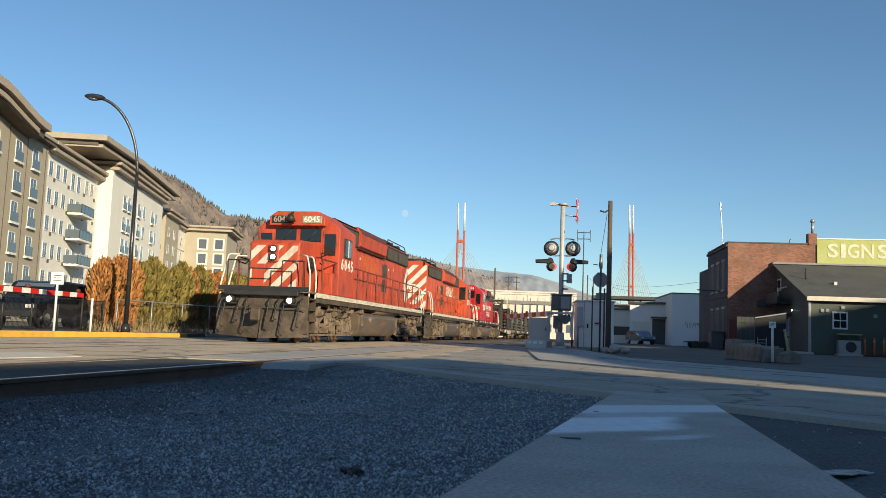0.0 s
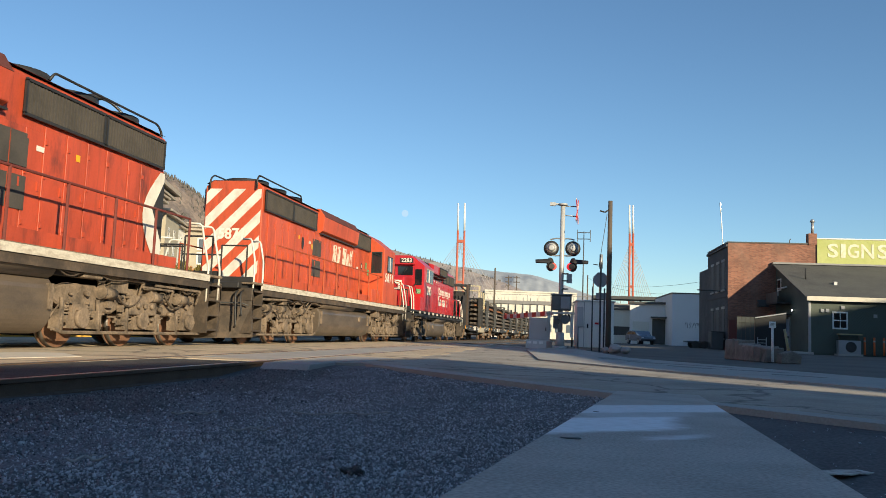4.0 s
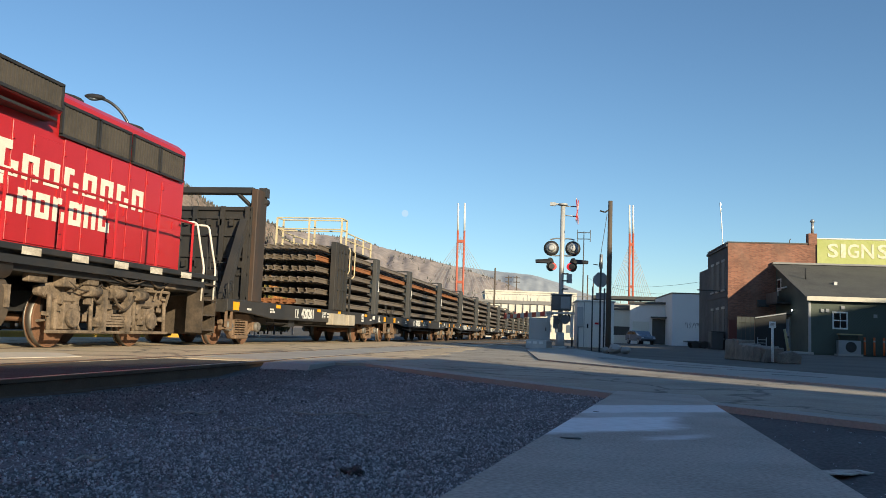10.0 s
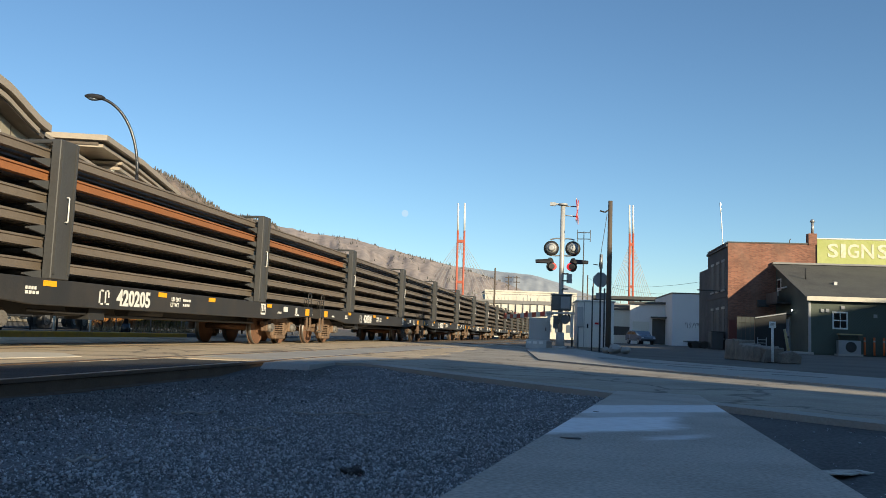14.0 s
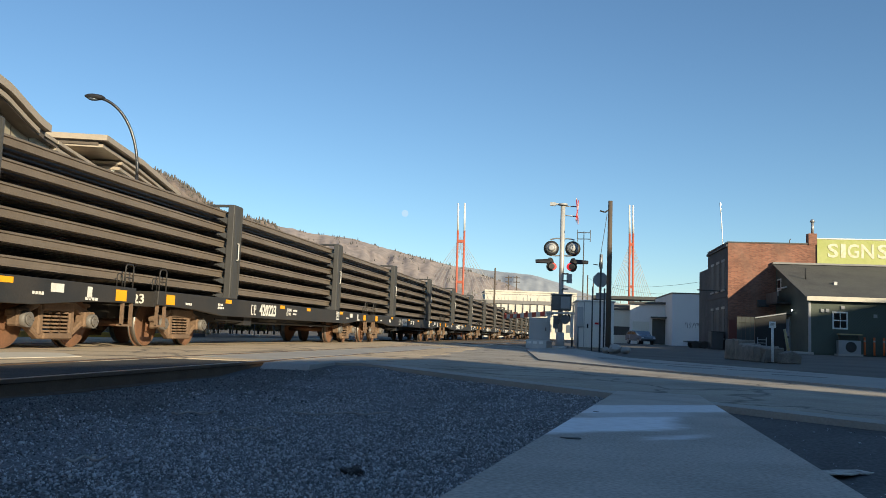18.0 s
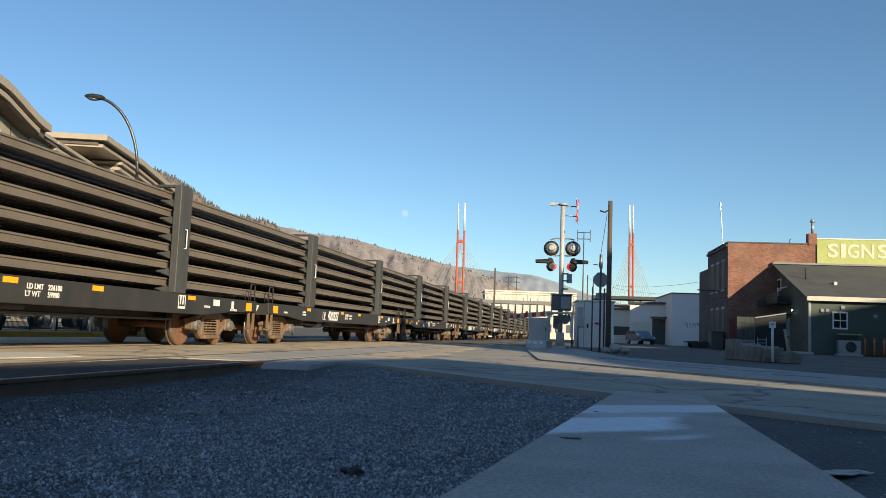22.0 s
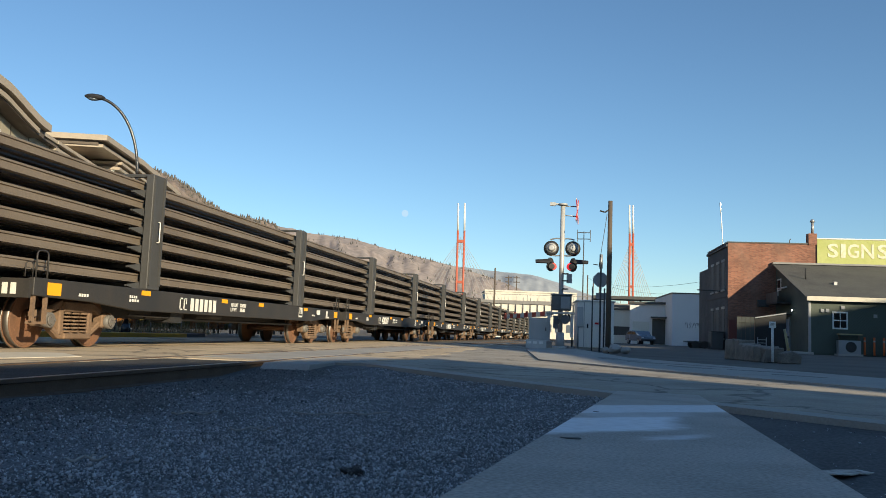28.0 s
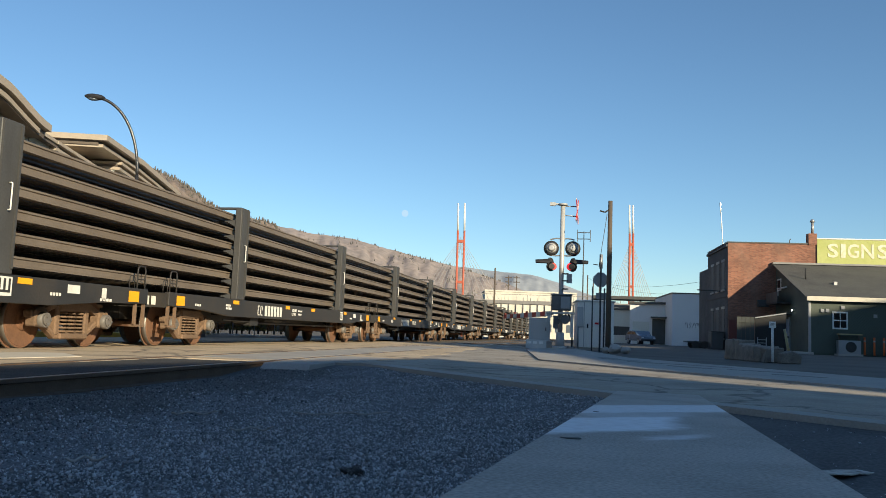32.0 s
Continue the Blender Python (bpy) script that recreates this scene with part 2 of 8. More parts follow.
weather(M_RED, (0.085, 0.028, 0.02), (0.5, 0.1, 0.055), 1.15)
weather(M_ORANGE, (0.2, 0.05, 0.026), (0.62, 0.12, 0.05), 0.9)
M_GLASS = glassy("dark_glass", (0.012, 0.014, 0.016))
M_DULLGLASS = glassy("dusty_dark_glass", (0.03, 0.032, 0.035), 0.6)
M_SKYGLASS = glassy("window_glass", (0.1, 0.12, 0.15), 0.12)
M_SOOT = paint("sooty_roof_red", (0.11, 0.03, 0.022), 0.8, dark=(0.045, 0.026, 0.022), amount=0.9, scale=1.6, fine=20, bump=0.05, grain=0.2)
M_LAMP = glow("headlamp_glow", (1.0, 0.97, 0.88), 6.0)
M_WORNCREAM = paint("worn_cream_lettering", (0.74, 0.66, 0.52), 0.55, dark=(0.5, 0.09, 0.035), amount=0.95, scale=4, fine=30, bump=0, contrast=0.12)
M_FADED = paint("ghost_lettering", (0.50, 0.13, 0.02), 0.5, dark=(0.5, 0.036, 0.01), amount=0.9, scale=3, fine=30, bump=0)
M_SAFETY = paint("green_white_plate", (0.08, 0.3, 0.09), 0.5, dark=(0.5, 0.6, 0.5), amount=0.9, scale=12, fine=40, bump=0)
M_POST = paint("dark_red_rail_paint", (0.16, 0.035, 0.025), 0.6, dark=(0.1, 0.05, 0.04), scale=4, bump=0.05)
M_POST2 = paint("orange_rail_paint", (0.40, 0.075, 0.02), 0.6, dark=(0.2, 0.06, 0.03), scale=4, bump=0.05)


# ---- ground, road, track ----
def ground_height(x, y):
    d = min(-((x - 6.68) * 0.635 + (y + 2.17) * -0.772), 12.3 - x)
    d = max(0.0, min(1.0, d / 2.6))
    track = max(0.0, min(1.0, (y - 2.9) / 0.9))
    return -0.05 - (0.21 - 0.1 * track) * d * d * (3 - 2 * d)


def graded(lo, hi, fine_lo, fine_hi, step, growth=1.35):
    out = list(np.arange(fine_lo, fine_hi + 1e-6, step))
    s, v = step, fine_hi
    while v < hi:
        s *= growth
        v += s
        out.append(min(v, hi))
    s, v = step, fine_lo
    while v > lo:
        s *= growth
        v -= s
        out.insert(0, max(v, lo))
    return out


def build_ground():
    xs, ys = graded(-1500, 4600, -2, 16, 0.2), graded(-2500, 2500, -6, 9, 0.2)
    verts = [(x, y, ground_height(x, y) + (0.02 * noise.noise((x * 0.9, y * 0.9, 0)) if x < 14 else 0)) for x in xs for y in ys]
    ny = len(ys)
    faces = [(i * ny + j, (i + 1) * ny + j, (i + 1) * ny + j + 1, i * ny + j + 1) for i in range(len(xs) - 1) for j in range(ny - 1)]
    me = bpy.data.meshes.new("ground")
    me.from_pydata(verts, [], faces)
    me.materials.append(M_GRAVEL)
    me.materials.append(M_DIRT)
    me.materials.append(M_DARKDIRT)
    for f in me.polygons:
        f.use_smooth = True
        c = f.center
        f.material_index = (2 if c.y < -0.083 * c.x - 0.1 or c.y > 3.5 + 0.15 * math.sin(c.x * 2.7) else 0) if -3 < c.x < 13 and -8 < c.y < 9 else 1
    return tagged(new("ground", me), "dark grey gravel and bare earth ground", "ground", kind="structure")


def slab(name, outline, z0, z1, material, label, category):
    bm = B()
    extrude(bm, outline, "z", z0, z1)
    return solid(name, bm, material, label, category, kind="structure")


build_ground()
ROAD = ((3.6, -4.7), (6.68, -2.17), (8.72, -0.29), (12.96, 2.99), (12.2, 4.56), (11.8, 4.68), (11.55, 6.03), (5.0, 6.2), (5.0, 14.6), (26, 14.2), (40, 13.2), (42, 3.4), (36.4, 1.9), (23.2, -1.3), (15.2, -5.0), (8.0, -9.3))
slab("road", ROAD, -0.3, -0.012, M_ASPHALT, "worn grey asphalt road over the level crossing", "road")
# Second road slab, laid where the crossing should look sunlit.
APRON = [(13.0 + 1.5 * k, 3.1 + 0.06 * k + 0.22 * math.sin(2.3 * k)) for k in range(1, 19)] + [(40.6, 13.1), (26, 14.05), (5.05, 14.45), (5.05, 6.26), (11.6, 6.09), (11.86, 4.7), (12.9, 4.55)]
slab("crossing_sunlit_road", APRON, -0.2, -0.007, M_SUNROAD, "asphalt of the level crossing between the rails, coloured brighter for sunlight", "road")
# Dark dirt fill, its colour taken down to near black for shade.
slab("track_bed", ((5.0, 4.66), (11.82, 4.66), (11.57, 6.05), (5.0, 6.22)), -0.3, -0.018, M_BLACKBED, "dark dirt between the near rails, blackened for shade", "track bed")
slab("road_edge", ((3.7, -4.62), (6.76, -2.05), (8.8, -0.15), (12.75, 2.9), (12.6, 3.3), (9.1, 0.45), (7.1, -1.35), (4.2, -3.9)), -0.2, -0.008, M_PAVE, "pale concrete edge strip along the road", "kerb")
slab("pavement_corner", ((8.2, -5.9), (11.3, -3.66), (15.3, -0.8), (18.2, 0.95), (31, 2.1), (36.6, 2.0), (37.5, 0.4), (30.5, -0.4), (23.3, -1.2), (15.3, -4.95), (11.5, -7.4)), -0.2, 0.02, M_PAVE, "grey concrete pavement with a worn kerb", "pavement")
slab("pavement_crossing", ((9.2, 7.0), (10.6, 6.75), (11.4, 7.55), (11.3, 8.0), (9.2, 8.1)), -0.2, 0.0, M_SLAB, "pale concrete strip between the two tracks", "pavement")
slab("kerb_island", ((19.0, 14.9), (22.2, 15.2), (28.2, 14.1), (33, 15.5), (40, 24), (22, 27)), -0.2, 0.10, M_DIRT, "bare earth verge behind the kerb", "verge")


def kerb_run():
    bm = B()
    extrude(bm, ((18.0, 14.9), (22.1, 14.95), (28.1, 13.88), (28.3, 14.1), (22.2, 15.2), (18.0, 15.15)), "z", -0.15, 0.13)
    solid("kerb_yellow", bm, M_YELLOW, "low kerb painted faded yellow beside the road", "kerb", kind="structure", bevel=0.02)


kerb_run()


def tyre_stains():
    """Dark damp tyre marks where cars turn over the pavement corner."""
    rng = random.Random(6)
    for x, y, ln, yaw in ((20.6, -0.9, 2.2, 35), (19.2, -1.2, 1.6, 20), (18.4, -2.2, 2.0, 50), (17.0, -2.0, 1.5, 35), (16.2, -3.2, 1.3, 60), (21.8, -0.6, 1.4, 15), (14.6, -3.4, 1.2, 48)):
        bm = B()
        extrude(bm, [(0.5 * ln * math.cos(a) * rng.uniform(0.6, 1.1), 0.22 * math.sin(a) * rng.uniform(0.5, 1.3)) for a in [0.2618 * k for k in range(24)]], "z", 0.0, 0.003)
        solid("damp_stain", bm, M_DAMP, "dark damp tyre mark on the pavement", "stain", pose(x, y, 0.021, 0, 0, yaw), "tyre marks", kind="structure")


M_DAMP = paint("damp_dark_stain", (0.13, 0.128, 0.125), 0.6, dark=(0.22, 0.212, 0.2), amount=0.8, scale=3, fine=40, bump=0.05)
tyre_stains()

RAIL_OUT = ((-0.07, -0.17), (0.07, -0.17), (0.07, -0.155), (0.012, -0.14), (0.012, -0.045), (0.037, -0.035), (0.037, -0.006), (0.028, 0.0), (-0.028, 0.0), (-0.037, -0.006), (-0.037, -0.035), (-0.012, -0.045), (-0.012, -0.14), (-0.07, -0.155))


def build_track(y_mid, name):
    t = base(name, "railway track of steel rails on wooden sleepers", "railway track", kind="structure")
    for side in (-0.7525, 0.7525):
        bm = B()
        extrude(bm, [(y_mid + side + u, v) for u, v in RAIL_OUT], "x", -60, 420)
        part("rail", bm, M_RUSTRAIL, t)
        part("rail_head", boxes((-60, 420, y_mid + side - 0.03, y_mid + side + 0.03, -0.004, 0.001)), M_STEELTOP, t, "polished rail top")
    bm = B()
    box(bm, -0.11, 0.11, -1.3, 1.3, -0.3, -0.162)
    tie = finish("sleeper", bm, M_TIE, 0.015)
    for k in range(40):
        x = -6 + k * 0.55
        if x < 11.2:
            same("sleeper", tie, t, pose(x, y_mid + random.uniform(-0.05, 0.05), 0, 0, 0, random.uniform(-1, 1)))
    for k in range(110):
        same("sleeper", tie, t, pose(41 + k * 0.56, y_mid + random.uniform(-0.05, 0.05), 0.05 * (random.random() < 0.1), 0, 0, random.uniform(-1.5, 1.5)))
    return t


build_track(5.37, "track_near")
build_track(9.9, "track_main")
slab("ballast_far", ((40.2, 3.4), (40.2, 12.4), (420, 12.4), (420, 3.4)), -0.3, -0.09, M_GRAVEL, "dark ballast bed under the far tracks", "ballast")


def crossing_panels():
    t = base("crossing_panel", "worn concrete crossing panels beside the rail", "crossing panel", kind="structure")
    for x0, x1, y0, y1 in ((13.05, 15.5, 3.5, 4.5), (12.4, 20.5, 4.75, 5.98), (20.6, 30, 4.75, 5.98)):
        part("panel", boxes((x0, x1, y0, y1, -0.13, -0.004)), M_PAVE, t, bevel=0.02)
    bm = B()
    extrude(bm, [(11.1, -0.18), (11.42, -0.004), (13.0, -0.004), (13.0, -0.18)], "y", 3.76, 4.46)
    part("ramp_panel", bm, M_PAVE, t, "bevelled end panel", bevel=0.012)


crossing_panels()


# ---- the concrete barrier that the camera rests on ----
def barrier_paint():
    """Concrete with two worn white paint marks, at fixed places along the barrier's top."""
    m = paint("barrier_concrete", (0.44, 0.395, 0.35), 0.85, dark=(0.3, 0.265, 0.23), amount=0.85, scale=7, fine=330, bump=0.2, grain=0.3)
    nt = m.node_tree
    n, l = nt.nodes, nt.links
    hsv = [x for x in n if x.type == "HUE_SAT"][0]
    bs = n["Principled BSDF"]
    co = n.new("ShaderNodeTexCoord")
    wob = n.new("ShaderNodeTexNoise")
    wob.inputs["Scale"].default_value = 26
    wob.inputs["Detail"].default_value = 5
    l.new(co.outputs["Object"], wob.inputs["Vector"])
    add = n.new("ShaderNodeVectorMath")
    add.operation = "MULTIPLY_ADD"
    add.inputs[1].default_value = (0.03, 0.03, 0)
    l.new(wob.outputs["Color"], add.inputs[0])
    l.new(co.outputs["Object"], add.inputs[2])
    sep = n.new("ShaderNodeSeparateXYZ")
    skew = n.new("ShaderNodeVectorMath")
    skew.operation = "DOT_PRODUCT"
    skew.inputs[1].default_value = (1.0, 1.25, 0)
    l.new(add.outputs["Vector"], skew.inputs[0])
    l.new(add.outputs["Vector"], sep.inputs["Vector"])
    axes = {"X": skew.outputs["Value"], "Y": sep.outputs["Y"]}

    def ramp(axis, a, b):
        r = n.new("ShaderNodeMapRange")
        r.interpolation_type = "SMOOTHSTEP"
        r.inputs["From Min"].default_value = a
        r.inputs["From Max"].default_value = b
        l.new(axes[axis], r.inputs["Value"])
        return r.outputs["Result"]

    def times(a, b, op="MULTIPLY"):
        k = n.new("ShaderNodeMath")
        k.operation = op
        for i, v in enumerate((a, b)):
            if isinstance(v, float):
                k.inputs[i].default_value = v
            else:
                l.new(v, k.inputs[i])
        return k.outputs["Value"]

    def patch(x0, x1, y0, y1, sx, sy, full):
        k = times(times(ramp("X", x0, x0 + sx), ramp("X", x1, x1 - sx)), times(ramp("Y", y0, y0 + sy), ramp("Y", y1, y1 - sy)))
        return times(k, full)
    o = 0.04
    h = 0.015
    far = patch(1.17 + o, 1.44 + o, -0.13 + h, 0.13 + h, 0.05, 0.04, 0.8)
    near = patch(0.85 + o, 1.13 + o, -0.035 + h, 0.13 + h, 0.05, 0.035, 0.95)
    tail = patch(0.75 + o, 0.82 + o, -0.055 + h, 0.03 + h, 0.03, 0.03, 0.6)
    film = patch(1.05 + o, 1.25 + o, -0.06 + h, 0.12 + h, 0.06, 0.05, 0.35)
    mask = times(times(far, near, "MAXIMUM"), times(tail, film, "MAXIMUM"), "MAXIMUM")
    wear = n.new("ShaderNodeTexNoise")
    wear.inputs["Scale"].default_value = 60
    wear.inputs["Detail"].default_value = 6
    l.new(co.outputs["Object"], wear.inputs["Vector"])
    wr = n.new("ShaderNodeMapRange")
    wr.inputs["From Min"].default_value = 0.3
    wr.inputs["From Max"].default_value = 0.6
    wr.inputs["To Min"].default_value = 0.75
    l.new(wear.outputs["Fac"], wr.inputs["Value"])
    mix = n.new("ShaderNodeMix")
    mix.data_type = "RGBA"
    mix.inputs["B"].default_value = (0.88, 0.88, 0.9, 1)
    l.new(times(mask, wr.outputs["Result"]), mix.inputs["Factor"])
    l.new(hsv.outputs["Color"], mix.inputs["A"])
    l.new(mix.outputs["Result"], bs.inputs["Base Color"])
    return m


M_BARRIER = barrier_paint()
M_STAIN = paint("dark_stain", (0.1, 0.095, 0.09), 0.8, scale=20, bump=0)


def build_barrier():
    turn = pose(0, 0, 0.441, 0, 1.528, -4.995)
    t = base("concrete_barrier", "grey concrete road barrier with scuffed white paint on its flat top", "barrier", turn)
    bm = B()
    extrude(bm, ((-0.0958, 0.0), (0.103, 0.0), (0.135, -0.42), (0.30, -0.60), (0.30, -0.70), (-0.30, -0.70), (-0.30, -0.60), (-0.16, -0.42)), "x", -1.4, 2.02)
    for v in bm.verts:
        # the worn arris on one side is broken back unevenly
        if v.co.z > -0.01 and v.co.y < 0:
            v.co.y = -0.14 if v.co.x < 0 else -0.087
    part("barrier_body", bm, M_BARRIER, t, "grey concrete with faded white paint marks", bevel=0.005)
    rnd = random.Random(4)
    for x, y, r in ((0.722, 0.072, 0.009), (1.119, 0.081, 0.004)):
        bm = B()
        extrude(bm, [(x + 0.7 * r * rnd.uniform(0.6, 1.2) * math.cos(a), y + r * rnd.uniform(0.6, 1.2) * math.sin(a)) for a in [0.524 * k for k in range(12)]], "z", 0.0004, 0.001)
        part("dark_stain", bm, M_STAIN, t, "small dark stain")


build_barrier()


# ---- loose stones on the near ground ----
def build_stones():
    rng = np.random.RandomState(3)
    shape = np.array(((1, 0, 0), (-1, 0, 0), (0, 1, 0), (0, -1, 0), (0, 0, 1), (0, 0, -0.6)), float)
    tri = np.array(((0, 2, 4), (2, 1, 4), (1, 3, 4), (3, 0, 4), (2, 0, 5), (1, 2, 5), (3, 1, 5), (0, 3, 5)))
    n = 250000
    r = 0.9 + 11.5 * rng.rand(n) ** 1.2
    a = np.radians(rng.uniform(-28, 60, n))
    x, y = r * np.cos(a), r * np.sin(a)
    d = np.minimum(-((x - 6.68) * 0.635 + (y + 2.17) * -0.772), 12.0 - x)
    keep = (d > 0.03) & (y < 4.45) & ~((np.abs(y + 0.087 * x) < 0.32) & (x < 2.1)) & ((y > -0.087 * x - 0.1) | (rng.rand(n) < 0.02))
    x, y = x[keep], y[keep]
    n = len(x)
    s = 0.0035 + 0.0075 * rng.rand(n) ** 2.2 + 0.008 * (rng.rand(n) < 0.015)
    p = shape[None] * (s[:, None] * rng.uniform(0.6, 1.5, (n, 3)))[:, None, :] * (1 + 0.25 * rng.uniform(-1, 1, (n, 6, 1)))
    q = rng.normal(size=(n, 4))
    q /= np.linalg.norm(q, axis=1)[:, None]
    w, i, j, k = q.T
    turn = np.stack([np.stack([1 - 2 * (j * j + k * k), 2 * (i * j - k * w), 2 * (i * k + j * w)], 1), np.stack([2 * (i * j + k * w), 1 - 2 * (i * i + k * k), 2 * (j * k - i * w)], 1), np.stack([2 * (i * k - j * w), 2 * (j * k + i * w), 1 - 2 * (i * i + j * j)], 1)], 1)
    p = np.einsum("nij,nkj->nki", turn, p)
    z = np.array([ground_height(u, v) + 0.02 * noise.noise((u * 0.9, v * 0.9, 0)) for u, v in zip(x, y)]) + s * rng.uniform(0.0, 0.7, n)
    p += np.stack([x, y, z], 1)[:, None, :]
    faces = (tri[None] + (np.arange(n) * 6)[:, None, None]).reshape(-1)
    dirty = y > 3.35 + 0.15 * np.sin(x * 2.7) + rng.uniform(-0.6, 0.6, n)
    for name, pick, material, label in (("loose_gravel", ~dirty, M_STONES, "loose grey crushed stone on the ground"), ("track_ballast", dirty, M_BALLAST, "dark oily ballast along the rail")):
        q, m = p[pick], int(pick.sum())
        me = bpy.data.meshes.new(name)
        me.vertices.add(m * 6)
        me.vertices.foreach_set("co", q.reshape(-1))
        me.loops.add(m * 24)
        me.loops.foreach_set("vertex_index", faces[:m * 24])
        me.polygons.add(m * 8)
        me.polygons.foreach_set("loop_start", np.arange(m * 8) * 3)
        me.update(calc_edges=True)
        me.materials.append(material)
        tagged(new(name, me), label, "gravel", kind="stuff")


def island_stone(name, col, dark):
    m = paint(name, col, 0.85, dark=dark, amount=0.7, scale=5, fine=80, bump=0.1, grain=0.2)
    nt = m.node_tree
    geo = nt.nodes.new("ShaderNodeNewGeometry")
    ramp = nt.nodes.new("ShaderNodeMapRange")
    ramp.inputs["To Min"].default_value = 0.35
    ramp.inputs["To Max"].default_value = 1.9
    hsv = [x for x in nt.nodes if x.type == "HUE_SAT"][0]
    nt.links.new(geo.outputs["Random Per Island"], ramp.inputs["Value"])
    nt.links.new(ramp.outputs["Result"], hsv.inputs["Value"])
    return m


M_STONES = island_stone("loose_stone", (0.34, 0.347, 0.36), (0.16, 0.165, 0.175))
M_BALLAST = island_stone("oily_ballast", (0.16, 0.16, 0.165), (0.07, 0.07, 0.074))
build_stones()


# ---- hills and moon ----
# Distance haze is put into the hill colours: paler, then bluer.
M_HILL = paint("dry_grass_hill", (0.27, 0.205, 0.16), 0.95, dark=(0.125, 0.105, 0.096), amount=0.95, scale=0.012, fine=0.11, bump=0.0, grain=0.4, contrast=0.22)
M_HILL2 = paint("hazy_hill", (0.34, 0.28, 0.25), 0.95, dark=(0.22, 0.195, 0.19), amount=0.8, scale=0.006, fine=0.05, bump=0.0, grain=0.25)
M_HILL3 = paint("far_hazy_hill", (0.30, 0.32, 0.35), 0.95, dark=(0.27, 0.285, 0.315), amount=0.5, scale=0.003, fine=0.02, bump=0.0, grain=0.12)


def ridge(name, knots, dist, depth, material, label, rough, seed):
    """A hill whose crest runs over a few bearings (degrees left of the track) at a few heights (degrees)."""
    knots = knots[::-1]
    bs = np.linspace(knots[0][0], knots[-1][0], 230)
    rows = 44

    def at(b, f):
        """The point at bearing b, f of the way up to the crest; spurs and gullies run down the slope."""
        d = dist - depth * (1 - f)
        h = math.tan(radians(float(np.interp(b, [k[0] for k in knots], [k[1] for k in knots])))) * dist * (f ** 1.15)
        fade = 1.0 if f < 0.85 else max(0.15, (1 - f) / 0.15)
        h *= 1 + rough * noise.fractal((b * 0.35, f * 3.0, seed), 0.7, 2.1, 5) * fade + rough * 0.5 * noise.fractal((b * 1.6 + f * 0.8, f * 1.2, seed + 5), 0.8, 2.0, 4) * fade
        return (d * math.cos(radians(b)), d * math.sin(radians(b)), h - 2)
    verts = [at(b, j / (rows - 1)) for b in bs for j in range(rows)]
    faces = [(i * rows + j, (i + 1) * rows + j, (i + 1) * rows + j + 1, i * rows + j + 1) for i in range(len(bs) - 1) for j in range(rows - 1)]
    me = bpy.data.meshes.new(name)
    me.from_pydata(verts, [], faces)
    me.materials.append(material)
    for f in me.polygons:
        f.use_smooth = True
    tagged(new(name, me), label, "hill", kind="structure")
    return at


SLOPE = ridge("hill_near", ((50, 10.2), (38, 10.3), (33, 10.2), (30, 10.1), (28.6, 9.7), (27.0, 8.85), (24.3, 7.35), (22.8, 7.15), (21.4, 6.8), (20.8, 6.3), (19, 4.9), (16.5, 3.2), (13, 1.0), (9, -0.3)), 1500, 900, M_HILL, "steep brown hillside of dry grass and scrub", 0.16, 3)
BENCH = ridge("hill_middle", ((30, 7.0), (21, 6.7), (18.4, 6.35), (16.0, 6.1), (13.0, 5.5), (10.3, 4.9), (9.2, 4.65), (7.3, 4.15), (5.5, 3.6), (3.4, 2.8), (1, 1.6), (-3, 0.2)), 2600, 1200, M_HILL2, "brown bench hills across the valley, paled for haze", 0.10, 7)
ridge("hill_far", ((14, 3.5), (9, 4.6), (6.5, 4.35), (3.5, 4.1), (1.8, 3.7), (0, 3.0), (-4, 1.9), (-9, 1.3), (-14, 1.0), (-24, 0.9)), 4300, 1300, M_HILL3, "far mountain ridge tinted blue-grey for haze", 0.08, 11)


def hill_trees():
    """Conifers on the slopes: a few along the crests, more in loose clumps below."""
    rng = random.Random(8)
    for name, at, b0, b1, n, h, thin in (("hill_trees", SLOPE, 19.5, 36.0, 2600, 6.5, 0.05), ("bench_trees", BENCH, 5.0, 19.5, 700, 7.5, 0.15)):
        bm = B()
        for _ in range(n):
            b = rng.uniform(b0, b1)
            f = 1 - rng.random() ** 1.7 * 0.55
            if noise.noise((b * 1.1, f * 9.0, 2.0)) + 0.25 * (f > 0.97) < thin - 0.02:
                continue
            x, y, z = at(b, f)
            s = rng.uniform(0.45, 1.15) * h
            tube(bm, (x, y, z - 1), (x, y, z + s), s * 0.27, 5, s * 0.03, caps=False)
        # Tree colour is lightened and greyed to carry the distance haze.
        solid(name, bm, paint(name + "_green", (0.105, 0.097, 0.085), 0.95, scale=0.1, fine=1, bump=0), "small dark conifers scattered over the dry hillside", "tree", kind="stuff")


hill_trees()


def moon_disc():
    bm = B()
    bmesh.ops.create_uvsphere(bm, u_segments=24, v_segments=16, radius=19)
    # The moon's sunlit face is put in as an even glow over black.
    m = glow("pale_moon", (0.40, 0.53, 0.66), 1.0)
    m.node_tree.nodes["Principled BSDF"].inputs["Base Color"].default_value = (0.0, 0.0, 0.0, 1)
    m.node_tree.nodes["Principled BSDF"].inputs["Specular IOR Level"].default_value = 0.0
    d = 4700
    p = Vector((d * math.cos(radians(12.4)), d * math.sin(radians(12.4)), 0.5 + d * 0.140))
    solid("moon", bm, m, "pale daytime moon low in the sky", "moon", Matrix.Translation(p), kind="structure")


moon_disc()


